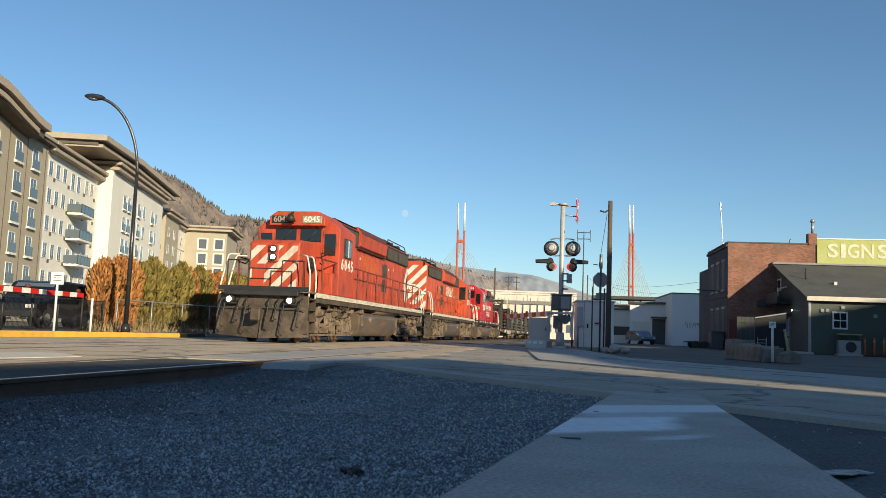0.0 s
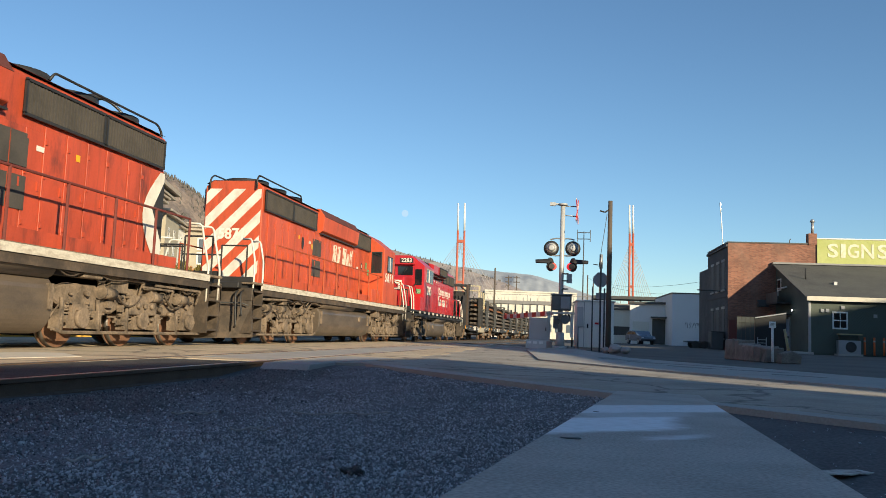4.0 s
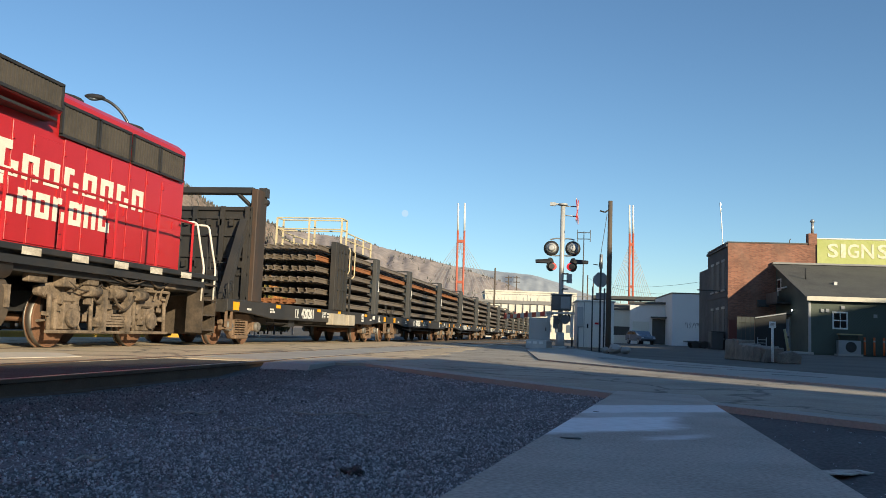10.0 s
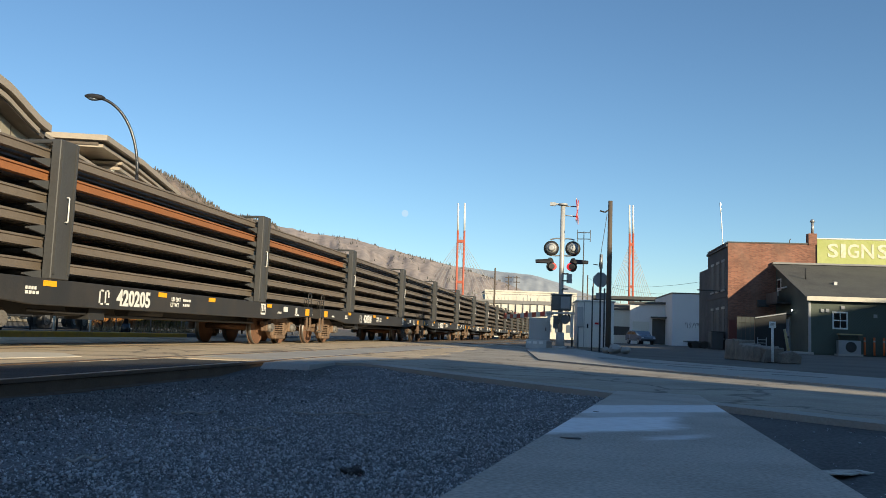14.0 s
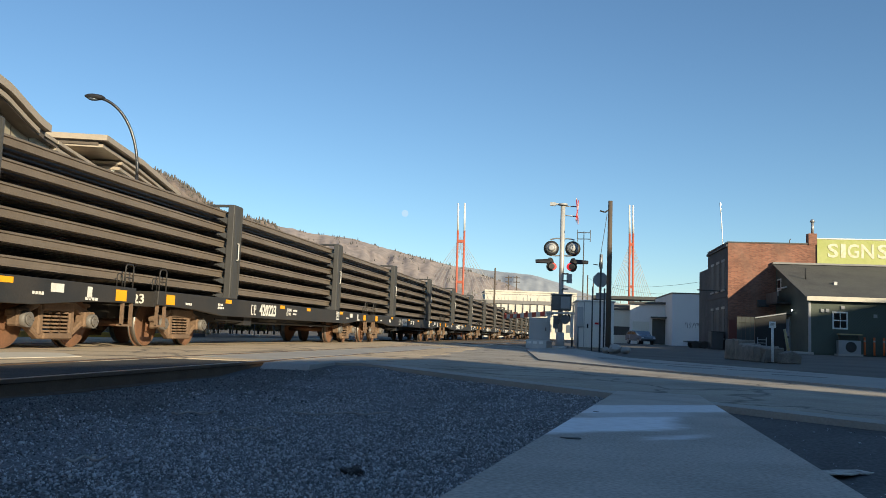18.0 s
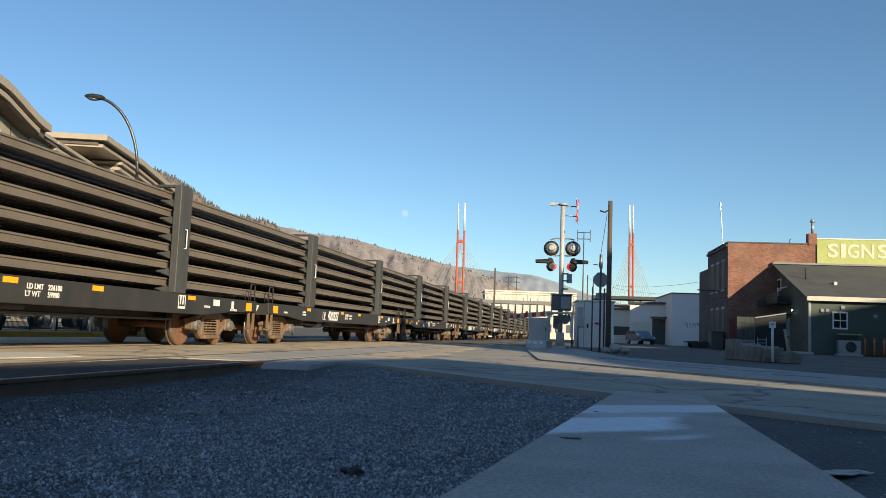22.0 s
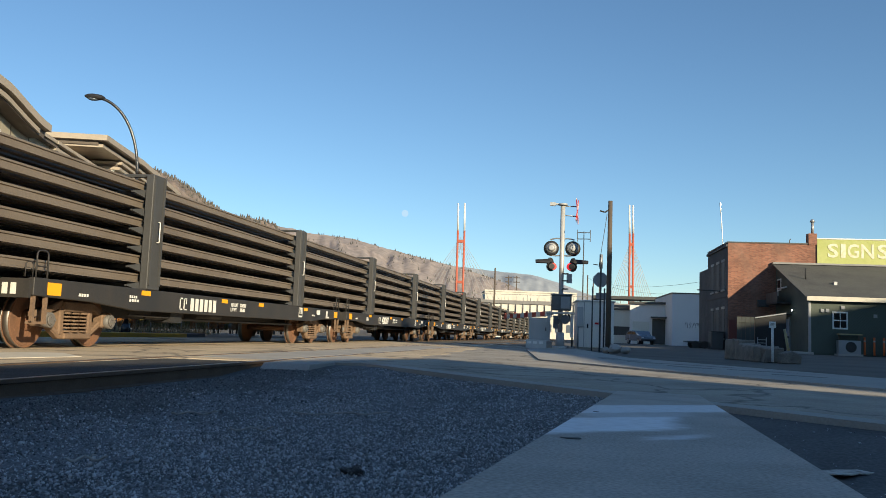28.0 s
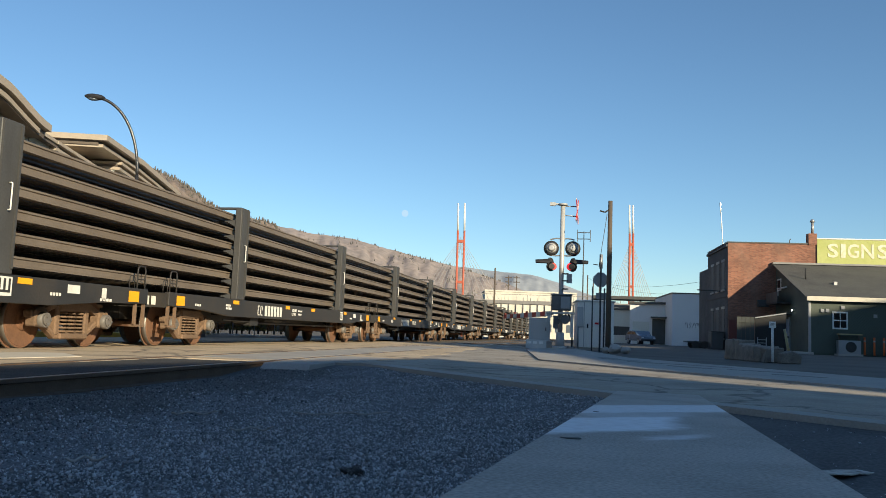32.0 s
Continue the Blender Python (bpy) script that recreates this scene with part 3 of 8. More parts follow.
# ---- unseen buildings added behind the camera and to its right, which cast the shade ----
def shade_block(name, w0, w1, along, height):
    """A plain unseen building added to cast shade: w runs across the sun's way."""
    a, c = Vector((0.731, 0.682, 0)), Vector((-0.682, 0.731, 0))
    p = [a * s + c * w for s, w in ((along, w0), (along, w1), (along - 14, w1), (along - 14, w0))]
    bm = B()
    extrude(bm, [(q.x, q.y) for q in p], "z", -0.3, height)
    solid(name, bm, M_SHADEWALL, "plain brown building added out of view to cast shade", "building", kind="structure")


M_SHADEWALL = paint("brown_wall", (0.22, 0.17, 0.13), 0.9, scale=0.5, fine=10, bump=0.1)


# Added block, never in view, whose top edges set the near shadow line.
def shade_row():
    bm = B()
    lo, hi = [], []
    for x, y, z in ((-8.74, -20.69, 10.95), (-17.9, -18.1, 11.12), (-54.5, -7.8, 11.12), (-66, -26, 11.12), (-23.34, -34.35, 10.95)):
        lo.append(bm.verts.new((x, y, -0.3)))
        hi.append(bm.verts.new((x, y, z)))
    for i in range(5):
        j = (i + 1) % 5
        bm.faces.new((lo[i], lo[j], hi[j], hi[i]))
    for i in range(1, 4):
        bm.faces.new((hi[0], hi[i], hi[i + 1]))
    solid("shade_behind", bm, M_SHADEWALL, "plain brown building added out of view to shade the near ground", "building", kind="structure")


shade_row()
shade_block("shade_behind_mid", -31, -20, -30, 21.4)
shade_block("shade_behind_wide", -46, -31, -30, 22.7)
shade_block("shade_behind_tall", -60, -46, -30, 23.2)
shade_block("shade_across_low", -74, -60, 24, 6.1)
shade_block("shade_across", -96, -74, 24, 22.6)
shade_block("shade_across_far", -140, -96, 30, 26.0)


def gabled_block():
    """An added, unseen building with a sloping roof; its low eave lets a strip of sun through onto the road."""
    bm = B()
    extrude(bm, [(-20, -0.3), (-20, 18.9), (-18.0, 16.75), (-15.66, 15.0), (-12.5, 13.6), (-11.36, 13.0), (-10.63, 12.3), (-10.37, 11.7), (-9.99, 11.2), (-9.9, 11.0), (-9.9, -0.3)], "y", -14, 0)
    m = Matrix.Translation((-21.93, -20.46, 0)) @ Matrix(((-0.682, 0.731, 0, 0), (0.731, 0.682, 0, 0), (0, 0, 1, 0), (0, 0, 0, 1)))
    bmesh.ops.transform(bm, matrix=m, verts=bm.verts[:])
    solid("shade_behind_low", bm, M_SHADEWALL, "plain brown building with a sloping roof, added out of view to cast shade", "building", kind="structure")


gabled_block()


# ---- far apartment building ----
M_TAUPE = paint("taupe_siding", (0.39, 0.34, 0.255), 0.8, dark=(0.31, 0.265, 0.2), amount=0.5, scale=0.4, fine=12, bump=0.1)
M_PALE = paint("pale_stucco", (0.72, 0.69, 0.62), 0.85, dark=(0.58, 0.55, 0.49), amount=0.5, scale=0.3, fine=15, bump=0.1, streak=3)
M_FASCIA = paint("grey_brown_fascia", (0.40, 0.335, 0.26), 0.7, dark=(0.3, 0.25, 0.2), scale=0.6, fine=10, bump=0.05)
M_SOFFIT = paint("dark_soffit", (0.13, 0.105, 0.085), 0.8, scale=0.6, fine=10, bump=0.05)
M_WINFRAME = paint("white_window_frame", (0.72, 0.72, 0.7), 0.5, scale=3, bump=0)
M_BLUEGLASS = glassy("balcony_glass", (0.1, 0.125, 0.145), 0.15)
FACE = pose(74.9, 56.8, 0, 0, 0, 16.0)


def window_unit(t, u, z, w, h, front, railing, meshes):
    key = (w, h)
    if key not in meshes:
        fr = boxes((-w / 2, w / 2, -0.06, 0.0, 0, 0.08), (-w / 2, w / 2, -0.06, 0.0, h - 0.08, h), (-w / 2, -w / 2 + 0.08, -0.06, 0.0, 0.08, h - 0.08), (w / 2 - 0.08, w / 2, -0.06, 0.0, 0.08, h - 0.08), (-0.035, 0.035, -0.03, 0.0, 0.08, h - 0.08))
        meshes[key] = (finish("window_frame", fr, M_WINFRAME), finish("pane", boxes((-w / 2 + 0.08, -0.035, -0.025, -0.005, 0.08, h - 0.08)), M_SKYGLASS), finish("pane", boxes((0.035, w / 2 - 0.08, -0.025, -0.005, 0.08, h - 0.08)), M_SKYGLASS),
                       finish("juliet_railing", boxes((-w / 2 - 0.1, w / 2 + 0.1, -0.2, -0.17, 0.0, 1.0)), M_BLUEGLASS), finish("railing_slab", boxes((-w / 2 - 0.15, w / 2 + 0.15, -0.3, 0.0, -0.24, -0.02)), M_PALE))
    fr, p1, p2, rail, shelf = meshes[key]
    win = same("window", fr, t, pose(u, front, z))
    same("pane", p1, win)
    same("pane", p2, win)
    if railing:
        same("juliet_railing", rail, win, None, "glass railing")
        same("railing_slab", shelf, win)


def build_apartments():
    t = base("apartment_building", "six-storey apartment building with pale and taupe walls and wide flat eaves", "apartment building", FACE)
    ms = {}
    # u along the front, y = -forward
    part("wall", boxes((-34, 9.4, 0.0, 16, 0, 19.5)), M_TAUPE, t, "taupe siding wall", bevel=0.02)
    bm = B()
    extrude(bm, [(-34, 19.5), (-34, 21.0), (-7.6, 21.0), (-3.5, 20.0), (-0.5, 19.5)], "y", 0.05, 16)
    part("gable_wall", bm, M_TAUPE, t, "taupe siding under the roof")
    part("eave_fascia", boxes((1.8, 10.4, -0.9, 16.3, 19.85, 20.25)), M_FASCIA, t, "grey-brown eave fascia", bevel=0.03)
    part("eave_soffit", boxes((2.0, 10.2, -0.7, 16.2, 19.5, 19.85)), M_SOFFIT, t)
    part("wall", boxes((9.4, 29.4, 0.25, 16, 0, 19.4)), M_PALE, t, "pale grey stucco wall")
    part("wall", boxes((29.4, 60.5, -1.6, 16, 0, 21.0)), M_PALE, t, "pale grey stucco wall")
    part("wall", boxes((60.5, 72, 1.5, 16, 0, 20.2)), M_PALE, t, "pale grey stucco wall")
    part("wall", boxes((72, 84, 0.2, 16, 0, 20.6)), M_TAUPE, t, "taupe siding wall")
    part("wall", boxes((84, 96, 1.2, 16, 0, 20.2)), M_PALE, t, "pale grey stucco wall")
    part("wall", boxes((96, 112, -7.6, 16, 0, 20.4)), M_TAUPE, t, "taupe siding wall")
    # roofs
    bm = B()
    prof = [(-36, 21.95), (-9.2, 21.95), (-7.6, 21.9), (-6.3, 21.75), (-3.5, 21.32), (-0.3, 20.85), (1.4, 20.7), (3.4, 20.62)]
    low = [(u, z - 0.75) for u, z in prof[::-1]]
    extrude(bm, prof + low, "y", -2.2, 16.5)
    part("roof", bm, M_FASCIA, t, "sweeping brown roof with a deep fascia")
    bm = B()
    low2 = [(u, z - 0.8) for u, z in prof]
    extrude(bm, low2 + [(u - 0.4, z - 0.75) for u, z in low2[::-1]], "y", -1.6, 16)
    part("soffit", bm, M_SOFFIT, t)
    bm = B()
    low3 = [(u - 0.2, z - 1.0) for u, z in prof[:-1]]
    extrude(bm, low3 + [(u, z - 0.45) for u, z in low3[::-1]], "y", -1.85, 15.9)
    part("lower_fascia", bm, M_FASCIA, t, "second band under the sweeping roof")
    for u0, u1, f, z in ((9.4, 30.5, -1.0, 19.4), (29.0, 61.5, -2.7, 21.0), (60, 73, 0.6, 20.2), (71.5, 85, -0.9, 20.6), (84, 97, 0.2, 20.2), (94.8, 113, -9.0, 20.4)):
        part("eave_fascia", boxes((u0, u1, f, 16.4, z + 0.45, z + 0.85)), M_FASCIA, t, "grey-brown eave fascia", bevel=0.03)
        part("eave_soffit", boxes((u0 + 0.2, u1 - 0.2, f + 0.6, 16.2, z + 0.15, z + 0.45)), M_SOFFIT, t)
        part("lower_fascia", boxes((u0 + 0.15, u1 - 0.15, f + 0.3, 16.1, z - 0.25, z + 0.15)), M_FASCIA, t, "second band of the eave", bevel=0.02)
    # raised roof over the middle
    part("penthouse_wall", boxes((24, 62, 2.4, 15, 19.6, 22.4)), M_TAUPE, t)
    part("clerestory", boxes((33.0, 56.0, -0.6, 2.4, 21.8, 22.5)), M_PALE, t)
    for k in range(10):
        window_unit(t, 34.4 + 2.2 * k, 21.85, 1.3, 0.62, -0.6, False, ms)
    bm = B()
    extrude(bm, [(19, 22.6), (19, 23.3), (38, 23.9), (66, 23.5), (66, 22.8), (38, 23.1)], "y", -3.4, 15.5)
    part("upper_roof", bm, M_FASCIA, t, "broad overhanging upper roof", bevel=0.02)
    bm = B()
    extrude(bm, [(19.6, 22.1), (19.6, 22.59), (38, 23.08), (65.4, 22.78), (65.4, 22.3), (38, 22.5)], "y", -2.2, 15)
    part("upper_soffit", bm, M_SOFFIT, t)
    bm = B()
    extrude(bm, [(19.8, 21.85), (19.8, 22.25), (38, 22.75), (65.2, 22.4), (65.2, 22.0), (38, 22.3)], "y", -2.75, 14.8)
    part("lower_fascia", bm, M_FASCIA, t, "second band of the upper roof")
    # windows, floor by floor
    for fl in range(7):
        z = 0.9 + 3.1 * fl
        if z + 1.9 < 19.6:
            for u in (-14.0, -9.6, -4.6, 1.0, 5.6):
                window_unit(t, u, z - 0.2, 1.7, 2.1, 0.0, True, ms)
        if fl < 6:
            for u in (11.2, 13.6, 16.0, 24.4, 26.6):
                window_unit(t, u, z + 0.1, 1.35, 1.75, 0.25, False, ms)
            for u in (19.0, 21.2):
                window_unit(t, u, z - 0.3, 1.3, 2.1, 0.25, False, ms)
            for u in (36.0, 38.4, 44.2, 47.6, 53.0, 55.8):
                window_unit(t, u, z - 0.1, 1.5, 2.0, -1.6, u in (36.0, 38.4, 44.2, 53.0), ms)
            for u, f in ((64, 1.5), (69, 1.5), (75, 0.2), (80, 0.2), (87, 1.2), (92, 1.2)):
                window_unit(t, u, z, 1.5, 1.8, f, False, ms)
            for v in (-6.0, -2.6):
                w = boxes((95.93, 95.99, v - 0.8, v + 0.8, z, z + 2.0))
                part("window", w, M_SKYGLASS, t)
                part("window_surround", boxes((95.95, 95.995, v - 1.15, v + 1.15, z - 0.35, z + 2.3)), M_PALE, t, "pale panel round the window")
                part("window_sill", boxes((95.9, 95.99, v - 0.9, v + 0.9, z - 0.12, z)), M_WINFRAME, t)
    bm = B()
    for u in (-12.0, -7.0, -1.5, 3.2, 8.6):
        box(bm, u, u + 0.12, -0.04, 0.0, 0, 19.4)
    part("siding_batten", bm, M_SOFFIT, t)
    for fl in range(6):
        z = 0.9 + 3.1 * fl
        for u in (12.2, 17.2, 23.2, 27.6):
            part("air_conditioner", boxes((u, u + 0.55, 0.17, 0.25, z - 0.35, z + 0.05)), M_SOFFIT, t)
    for fl in range(2, 5):
        z = 0.6 + 3.1 * fl
        bal = part("balcony", boxes((17.6, 22.6, -1.5, 0.25, z, z + 0.25)), M_PALE, t, "projecting balcony with glass railing")
        bm = boxes((17.65, 22.55, -1.48, -1.44, z + 0.3, z + 1.3), (17.65, 17.69, -1.44, 0.2, z + 0.3, z + 1.3), (22.51, 22.55, -1.44, 0.2, z + 0.3, z + 1.3))
        part("railing_glass", bm, M_BLUEGLASS, bal)
        bm = boxes((17.6, 22.6, -1.5, -1.42, z + 1.3, z + 1.36))
        for k in range(5):
            box(bm, 17.62 + 1.22 * k, 17.68 + 1.22 * k, -1.5, -1.42, z + 0.25, z + 1.3)
        part("railing_frame", bm, M_BLACK, bal)
        bal = part("balcony", boxes((61.5, 66.5, -0.4, 1.5, z, z + 0.25)), M_PALE, t)
        part("railing_glass", boxes((61.5, 66.5, -0.38, -0.34, z + 0.3, z + 1.3)), M_BLUEGLASS, bal)
    bm = B()
    for fl in (1, 2, 3, 4, 5):
        box(bm, 84, 96, 1.15, 1.2, 0.9 + 3.1 * fl - 0.9, 0.9 + 3.1 * fl - 0.82)
    part("floor_band", bm, M_SOFFIT, t)
    part("ground_floor_band", boxes((9.4, 29.4, 0.12, 0.25, 0, 3.0)), M_CONC, t)
    return t


build_apartments()


# ---- hedge, lamp, gate and parked car beyond the track ----
def leafy(name, h, r, n, seed, colour):
    """A narrow upright evergreen: a tapered trunk and a ragged crown of small sprays."""
    rng = random.Random(seed)
    bm = B()
    for _ in range(n):
        f = rng.random() ** 0.85
        z = 0.15 + f * (h - 0.15)
        env = r * min(1.0, 0.75 + 0.4 * f) * (1.0 if f < 0.72 else max(0.12, 1 - ((f - 0.72) / 0.28) ** 1.6))
        a = rng.uniform(0, 6.283)
        q = env * math.sqrt(rng.uniform(0.35, 1.0)) * (1 + 0.18 * math.sin(3 * a + 5 * f + seed))
        p = Vector((q * math.cos(a), q * math.sin(a), z))
        d = Vector((math.cos(a) * 0.5, math.sin(a) * 0.5, rng.uniform(0.6, 1.6))).normalized()
        s = d.cross(Vector((rng.uniform(-1, 1), rng.uniform(-1, 1), rng.uniform(-0.3, 0.3)))).normalized()
        ln, wd = rng.uniform(0.10, 0.24), rng.uniform(0.025, 0.06)
        v = [bm.verts.new(c) for c in (p - s * wd, p + s * wd, p + d * ln + s * wd * 0.4, p + d * ln * 1.2 - s * wd * 0.2)]
        bm.faces.new(v)
    me = bpy.data.meshes.new(name)
    bm.to_mesh(me)
    bm.free()
    me.materials.append(colour)
    return me


def leaf_paint(name, col, dark):
    m = paint(name, col, 0.8, dark=dark, amount=0.9, scale=1.6, fine=30, bump=0, grain=0.2)
    nt = m.node_tree
    geo = nt.nodes.new("ShaderNodeNewGeometry")
    ramp = nt.nodes.new("ShaderNodeMapRange")
    ramp.inputs["To Min"].default_value = 0.5
    ramp.inputs["To Max"].default_value = 1.5
    hsv = [x for x in nt.nodes if x.type == "HUE_SAT"][0]
    nt.links.new(geo.outputs["Random Per Island"], ramp.inputs["Value"])
    nt.links.new(ramp.outputs["Result"], hsv.inputs["Value"])
    return m


M_CEDAR = leaf_paint("olive_cedar", (0.22, 0.168, 0.038), (0.13, 0.115, 0.03))
M_CEDARDRY = leaf_paint("browned_cedar", (0.40, 0.175, 0.05), (0.26, 0.13, 0.04))
M_DRYGRASS = leaf_paint("dry_grass", (0.33, 0.24, 0.12), (0.2, 0.15, 0.08))
M_BARK = paint("grey_bark", (0.12, 0.09, 0.07), 0.9, scale=6, fine=30, bump=0.4)


def hedge():
    rng = random.Random(12)
    crowns = [leafy("crown", 2.72, 0.5, 2300, 20 + k, M_CEDAR if k < 3 else M_CEDARDRY) for k in range(5)]
    bm = B()
    tube(bm, (0, 0, 0), (0, 0, 2.0), 0.05, 8, 0.02)
    stem = finish("trunk", bm, M_BARK)
    a, b = Vector((28.5, 17.45, 0)), Vector((43.5, 16.1, 0))
    n = 22
    for k in range(n):
        p = a.lerp(b, k / (n - 1))
        dry = k in (0, 1, 2, 8, 10, 11, 18, 19)
        t = base("cedar_tree", "browned columnar cedar in a tall hedge" if dry else "olive-green columnar cedar in a tall hedge", "tree", pose(p.x + rng.uniform(-0.1, 0.1), p.y + rng.uniform(-0.1, 0.1), 0.08, 0, 0, rng.uniform(0, 360)), "cedar hedge")
        s = rng.uniform(0.93, 1.07)
        c = same("crown", crowns[rng.choice((3, 4))] if dry else crowns[rng.choice((0, 1, 2))], t)
        c.scale = (1, 1, s)
        same("trunk", stem, t)


hedge()


def dry_tufts():
    rng = random.Random(31)
    bm = B()
    for _ in range(900):
        f = rng.random()
        x, y = 26.8 + f * 7 + rng.uniform(-0.5, 0.5), 16.6 - f * 0.8 + rng.uniform(-0.6, 0.6)
        h = rng.uniform(0.15, 0.75) * (0.5 + 0.5 * math.sin(x * 2.1) ** 2)
        a = rng.uniform(0, 6.28)
        d = Vector((math.cos(a), math.sin(a), 0)) * 0.012
        tip = Vector((x + rng.uniform(-0.2, 0.2), y + rng.uniform(-0.2, 0.2), 0.08 + h))
        p = Vector((x, y, 0.06))
        bm.faces.new([bm.verts.new(q) for q in (p - d, p + d, tip)])
    me = bpy.data.meshes.new("dry_grass")
    bm.to_mesh(me)
    bm.free()
    me.materials.append(M_DRYGRASS)
    tagged(new("dry_grass", me), "tufts of dry brown grass and weeds", "grass", kind="stuff")


dry_tufts()
M_POLE = paint("black_lamp_post", (0.035, 0.035, 0.038), 0.25, 0.3, dark=(0.07, 0.07, 0.07), scale=2, bump=0.03)
M_GALV = paint("galvanised_steel", (0.42, 0.42, 0.42), 0.45, 0.6, dark=(0.3, 0.3, 0.3), scale=3, bump=0.05)
M_ALU = paint("bare_aluminium", (0.46, 0.455, 0.44), 0.45, 0.15, dark=(0.5, 0.49, 0.47), scale=1.5, bump=0.04)
M_SIGNRED = paint("red_reflective", (0.55, 0.02, 0.015), 0.45, scale=4, bump=0)
M_SIGNWHITE = paint("white_reflective", (0.78, 0.77, 0.74), 0.45, scale=4, bump=0)
M_SHELTER = paint("weathered_aluminium_sheet", (0.82, 0.79, 0.74), 0.4, 0.0, dark=(0.68, 0.65, 0.61), amount=0.7, scale=1.2, bump=0.05, streak=4)
M_RELAY = paint("pale_grey_cabinet", (0.5, 0.51, 0.51), 0.5, 0.1, dark=(0.38, 0.39, 0.39), scale=1.5, bump=0.04, streak=3)
M_MECH = paint("dark_grey_mechanism", (0.12, 0.125, 0.13), 0.5, 0.3, dark=(0.07, 0.07, 0.07), scale=2.5, bump=0.05)
M_CABINET = paint("grey_cabinet", (0.30, 0.31, 0.32), 0.5, 0.2, dark=(0.24, 0.245, 0.25), scale=1.5, bump=0.04)
M_WOODPOLE = paint("weathered_pole", (0.11, 0.085, 0.065), 0.9, dark=(0.06, 0.05, 0.04), scale=2, streak=6, bump=0.3)
M_SIGNAL = glow("red_signal_lens", (0.9, 0.03, 0.04), 0.55)


def street_lamp():
    t = base("street_lamp", "tall black street lamp with a curved arm and cobra head", "street lamp", pose(26.7, 15.45, 0.05, 0, 0, 120))
    bm = B()
    tube(bm, (0, 0, 0.02), (0, 0, 0.35), 0.17, 12, 0.13)
    part("base_cover", bm, M_POLE, t)
    bm = B()
    tube(bm, (0, 0, 0.3), (0, 0, 5.5), 0.085, 12, 0.06)
    part("post", bm, M_POLE, t)
    bm = B()
    pts = [(0.0 + 1.45 * (1 - math.cos(a)), 0, 5.5 + 2.55 * math.sin(a)) for a in [math.pi / 2 * k / 28 for k in range(27)]]
    sweep(bm, pts, 0.05, 12)
    part("arm", bm, M_POLE, t)
    bm = B()
    bmesh.ops.create_uvsphere(bm, u_segments=16, v_segments=8, radius=1.0, matrix=Matrix.Translation((1.53, 0, 8.07)) @ Matrix.Diagonal((0.34, 0.14, 0.11, 1)))
    hd = part("lamp_head", bm, M_POLE, t)
    bm = B()
    bmesh.ops.create_uvsphere(bm, u_segments=14, v_segments=7, radius=1.0, matrix=Matrix.Translation((1.58, 0, 8.01)) @ Matrix.Diagonal((0.2, 0.11, 0.08, 1)))
    part("lamp_glass", bm, M_SKYGLASS, hd)


street_lamp()


def gate_arm(name, a, b, z, n, label, mast, half=0.075):
    """A lowered crossing gate from a (pivot) to b (tip)."""
    a, b = Vector((*a, z)), Vector((*b, z))
    d = b - a
    t = base(name, label, "crossing gate", Matrix.Translation((a.x, a.y, 0)) @ pose(0, 0, 0, 0, 0, math.degrees(math.atan2(d.y, d.x))))
    ln = d.length
    for k in range(n):
        part("stripe_board", boxes((ln * k / n, ln * (k + 1) / n - 0.003, -0.025, 0.025, z - half, z + half)), M_SIGNRED if k % 2 else M_SIGNWHITE, t)
    for f in (0.45, 0.72, 0.97):
        bm = B()
        tube(bm, (ln * f, -0.05, z + 0.14), (ln * f, 0.05, z + 0.14), 0.06, 12)
        box(bm, ln * f - 0.02, ln * f + 0.02, -0.02, 0.02, z + 0.07, z + 0.12)
        part("gate_lamp", bm, M_POST, t)
    if mast:
        bm = B()
        tube(bm, (-0.3, 0, 0), (-0.3, 0, 3.6), 0.06, 10)
        part("gate_post", bm, M_GALV, t)
        part("gate_mechanism", boxes((-0.55, 0.0, -0.25, 0.25, z - 0.35, z + 0.35)), M_CABINET, t, bevel=0.03)
        part("counterweight", boxes((-1.2, -0.6, -0.12, 0.12, z - 0.2, z + 0.2)), M_CABINET, t, bevel=0.02)
    else:
        bm = boxes((-0.5, 0.05, -0.035, 0.035, z - 0.05, z + 0.05))
        part("arm_root", bm, M_GALV, t)
    return t


gate_arm("crossing_gate", (14.6, 15.9), (25.9, 16.6), 1.29, 26, "lowered red and white striped crossing gate arm", True)


def sign_post(name, x, y, h, w, label, sh=None, facing=200):
    t = base(name, label, "sign post", pose(x, y, 0, 0, 0, facing))
    bm = B()
    tube(bm, (0, 0, 0), (0, 0, h), 0.035, 8)
    part("post", bm, M_SIGNWHITE, t)
    if w:
        p = part("sign_plate", boxes((0.036, 0.05, -w / 2, w / 2, h - (sh or w), h)), M_SIGNWHITE, t, bevel=0.002)
        bm = B()
        for k in range(3):
            box(bm, 0.05, 0.053, -w * 0.3, w * 0.3, h - (sh or w) * (0.3 + 0.2 * k), h - (sh or w) * (0.24 + 0.2 * k))
        part("sign_bars", bm, M_STAKE, p)


sign_post("small_sign", 22.6, 15.35, 1.85, 0.36, "thin white post with a small white sign plate")
sign_post("white_marker_post", 23.9, 15.0, 1.15, 0, "thin white marker post by the kerb")


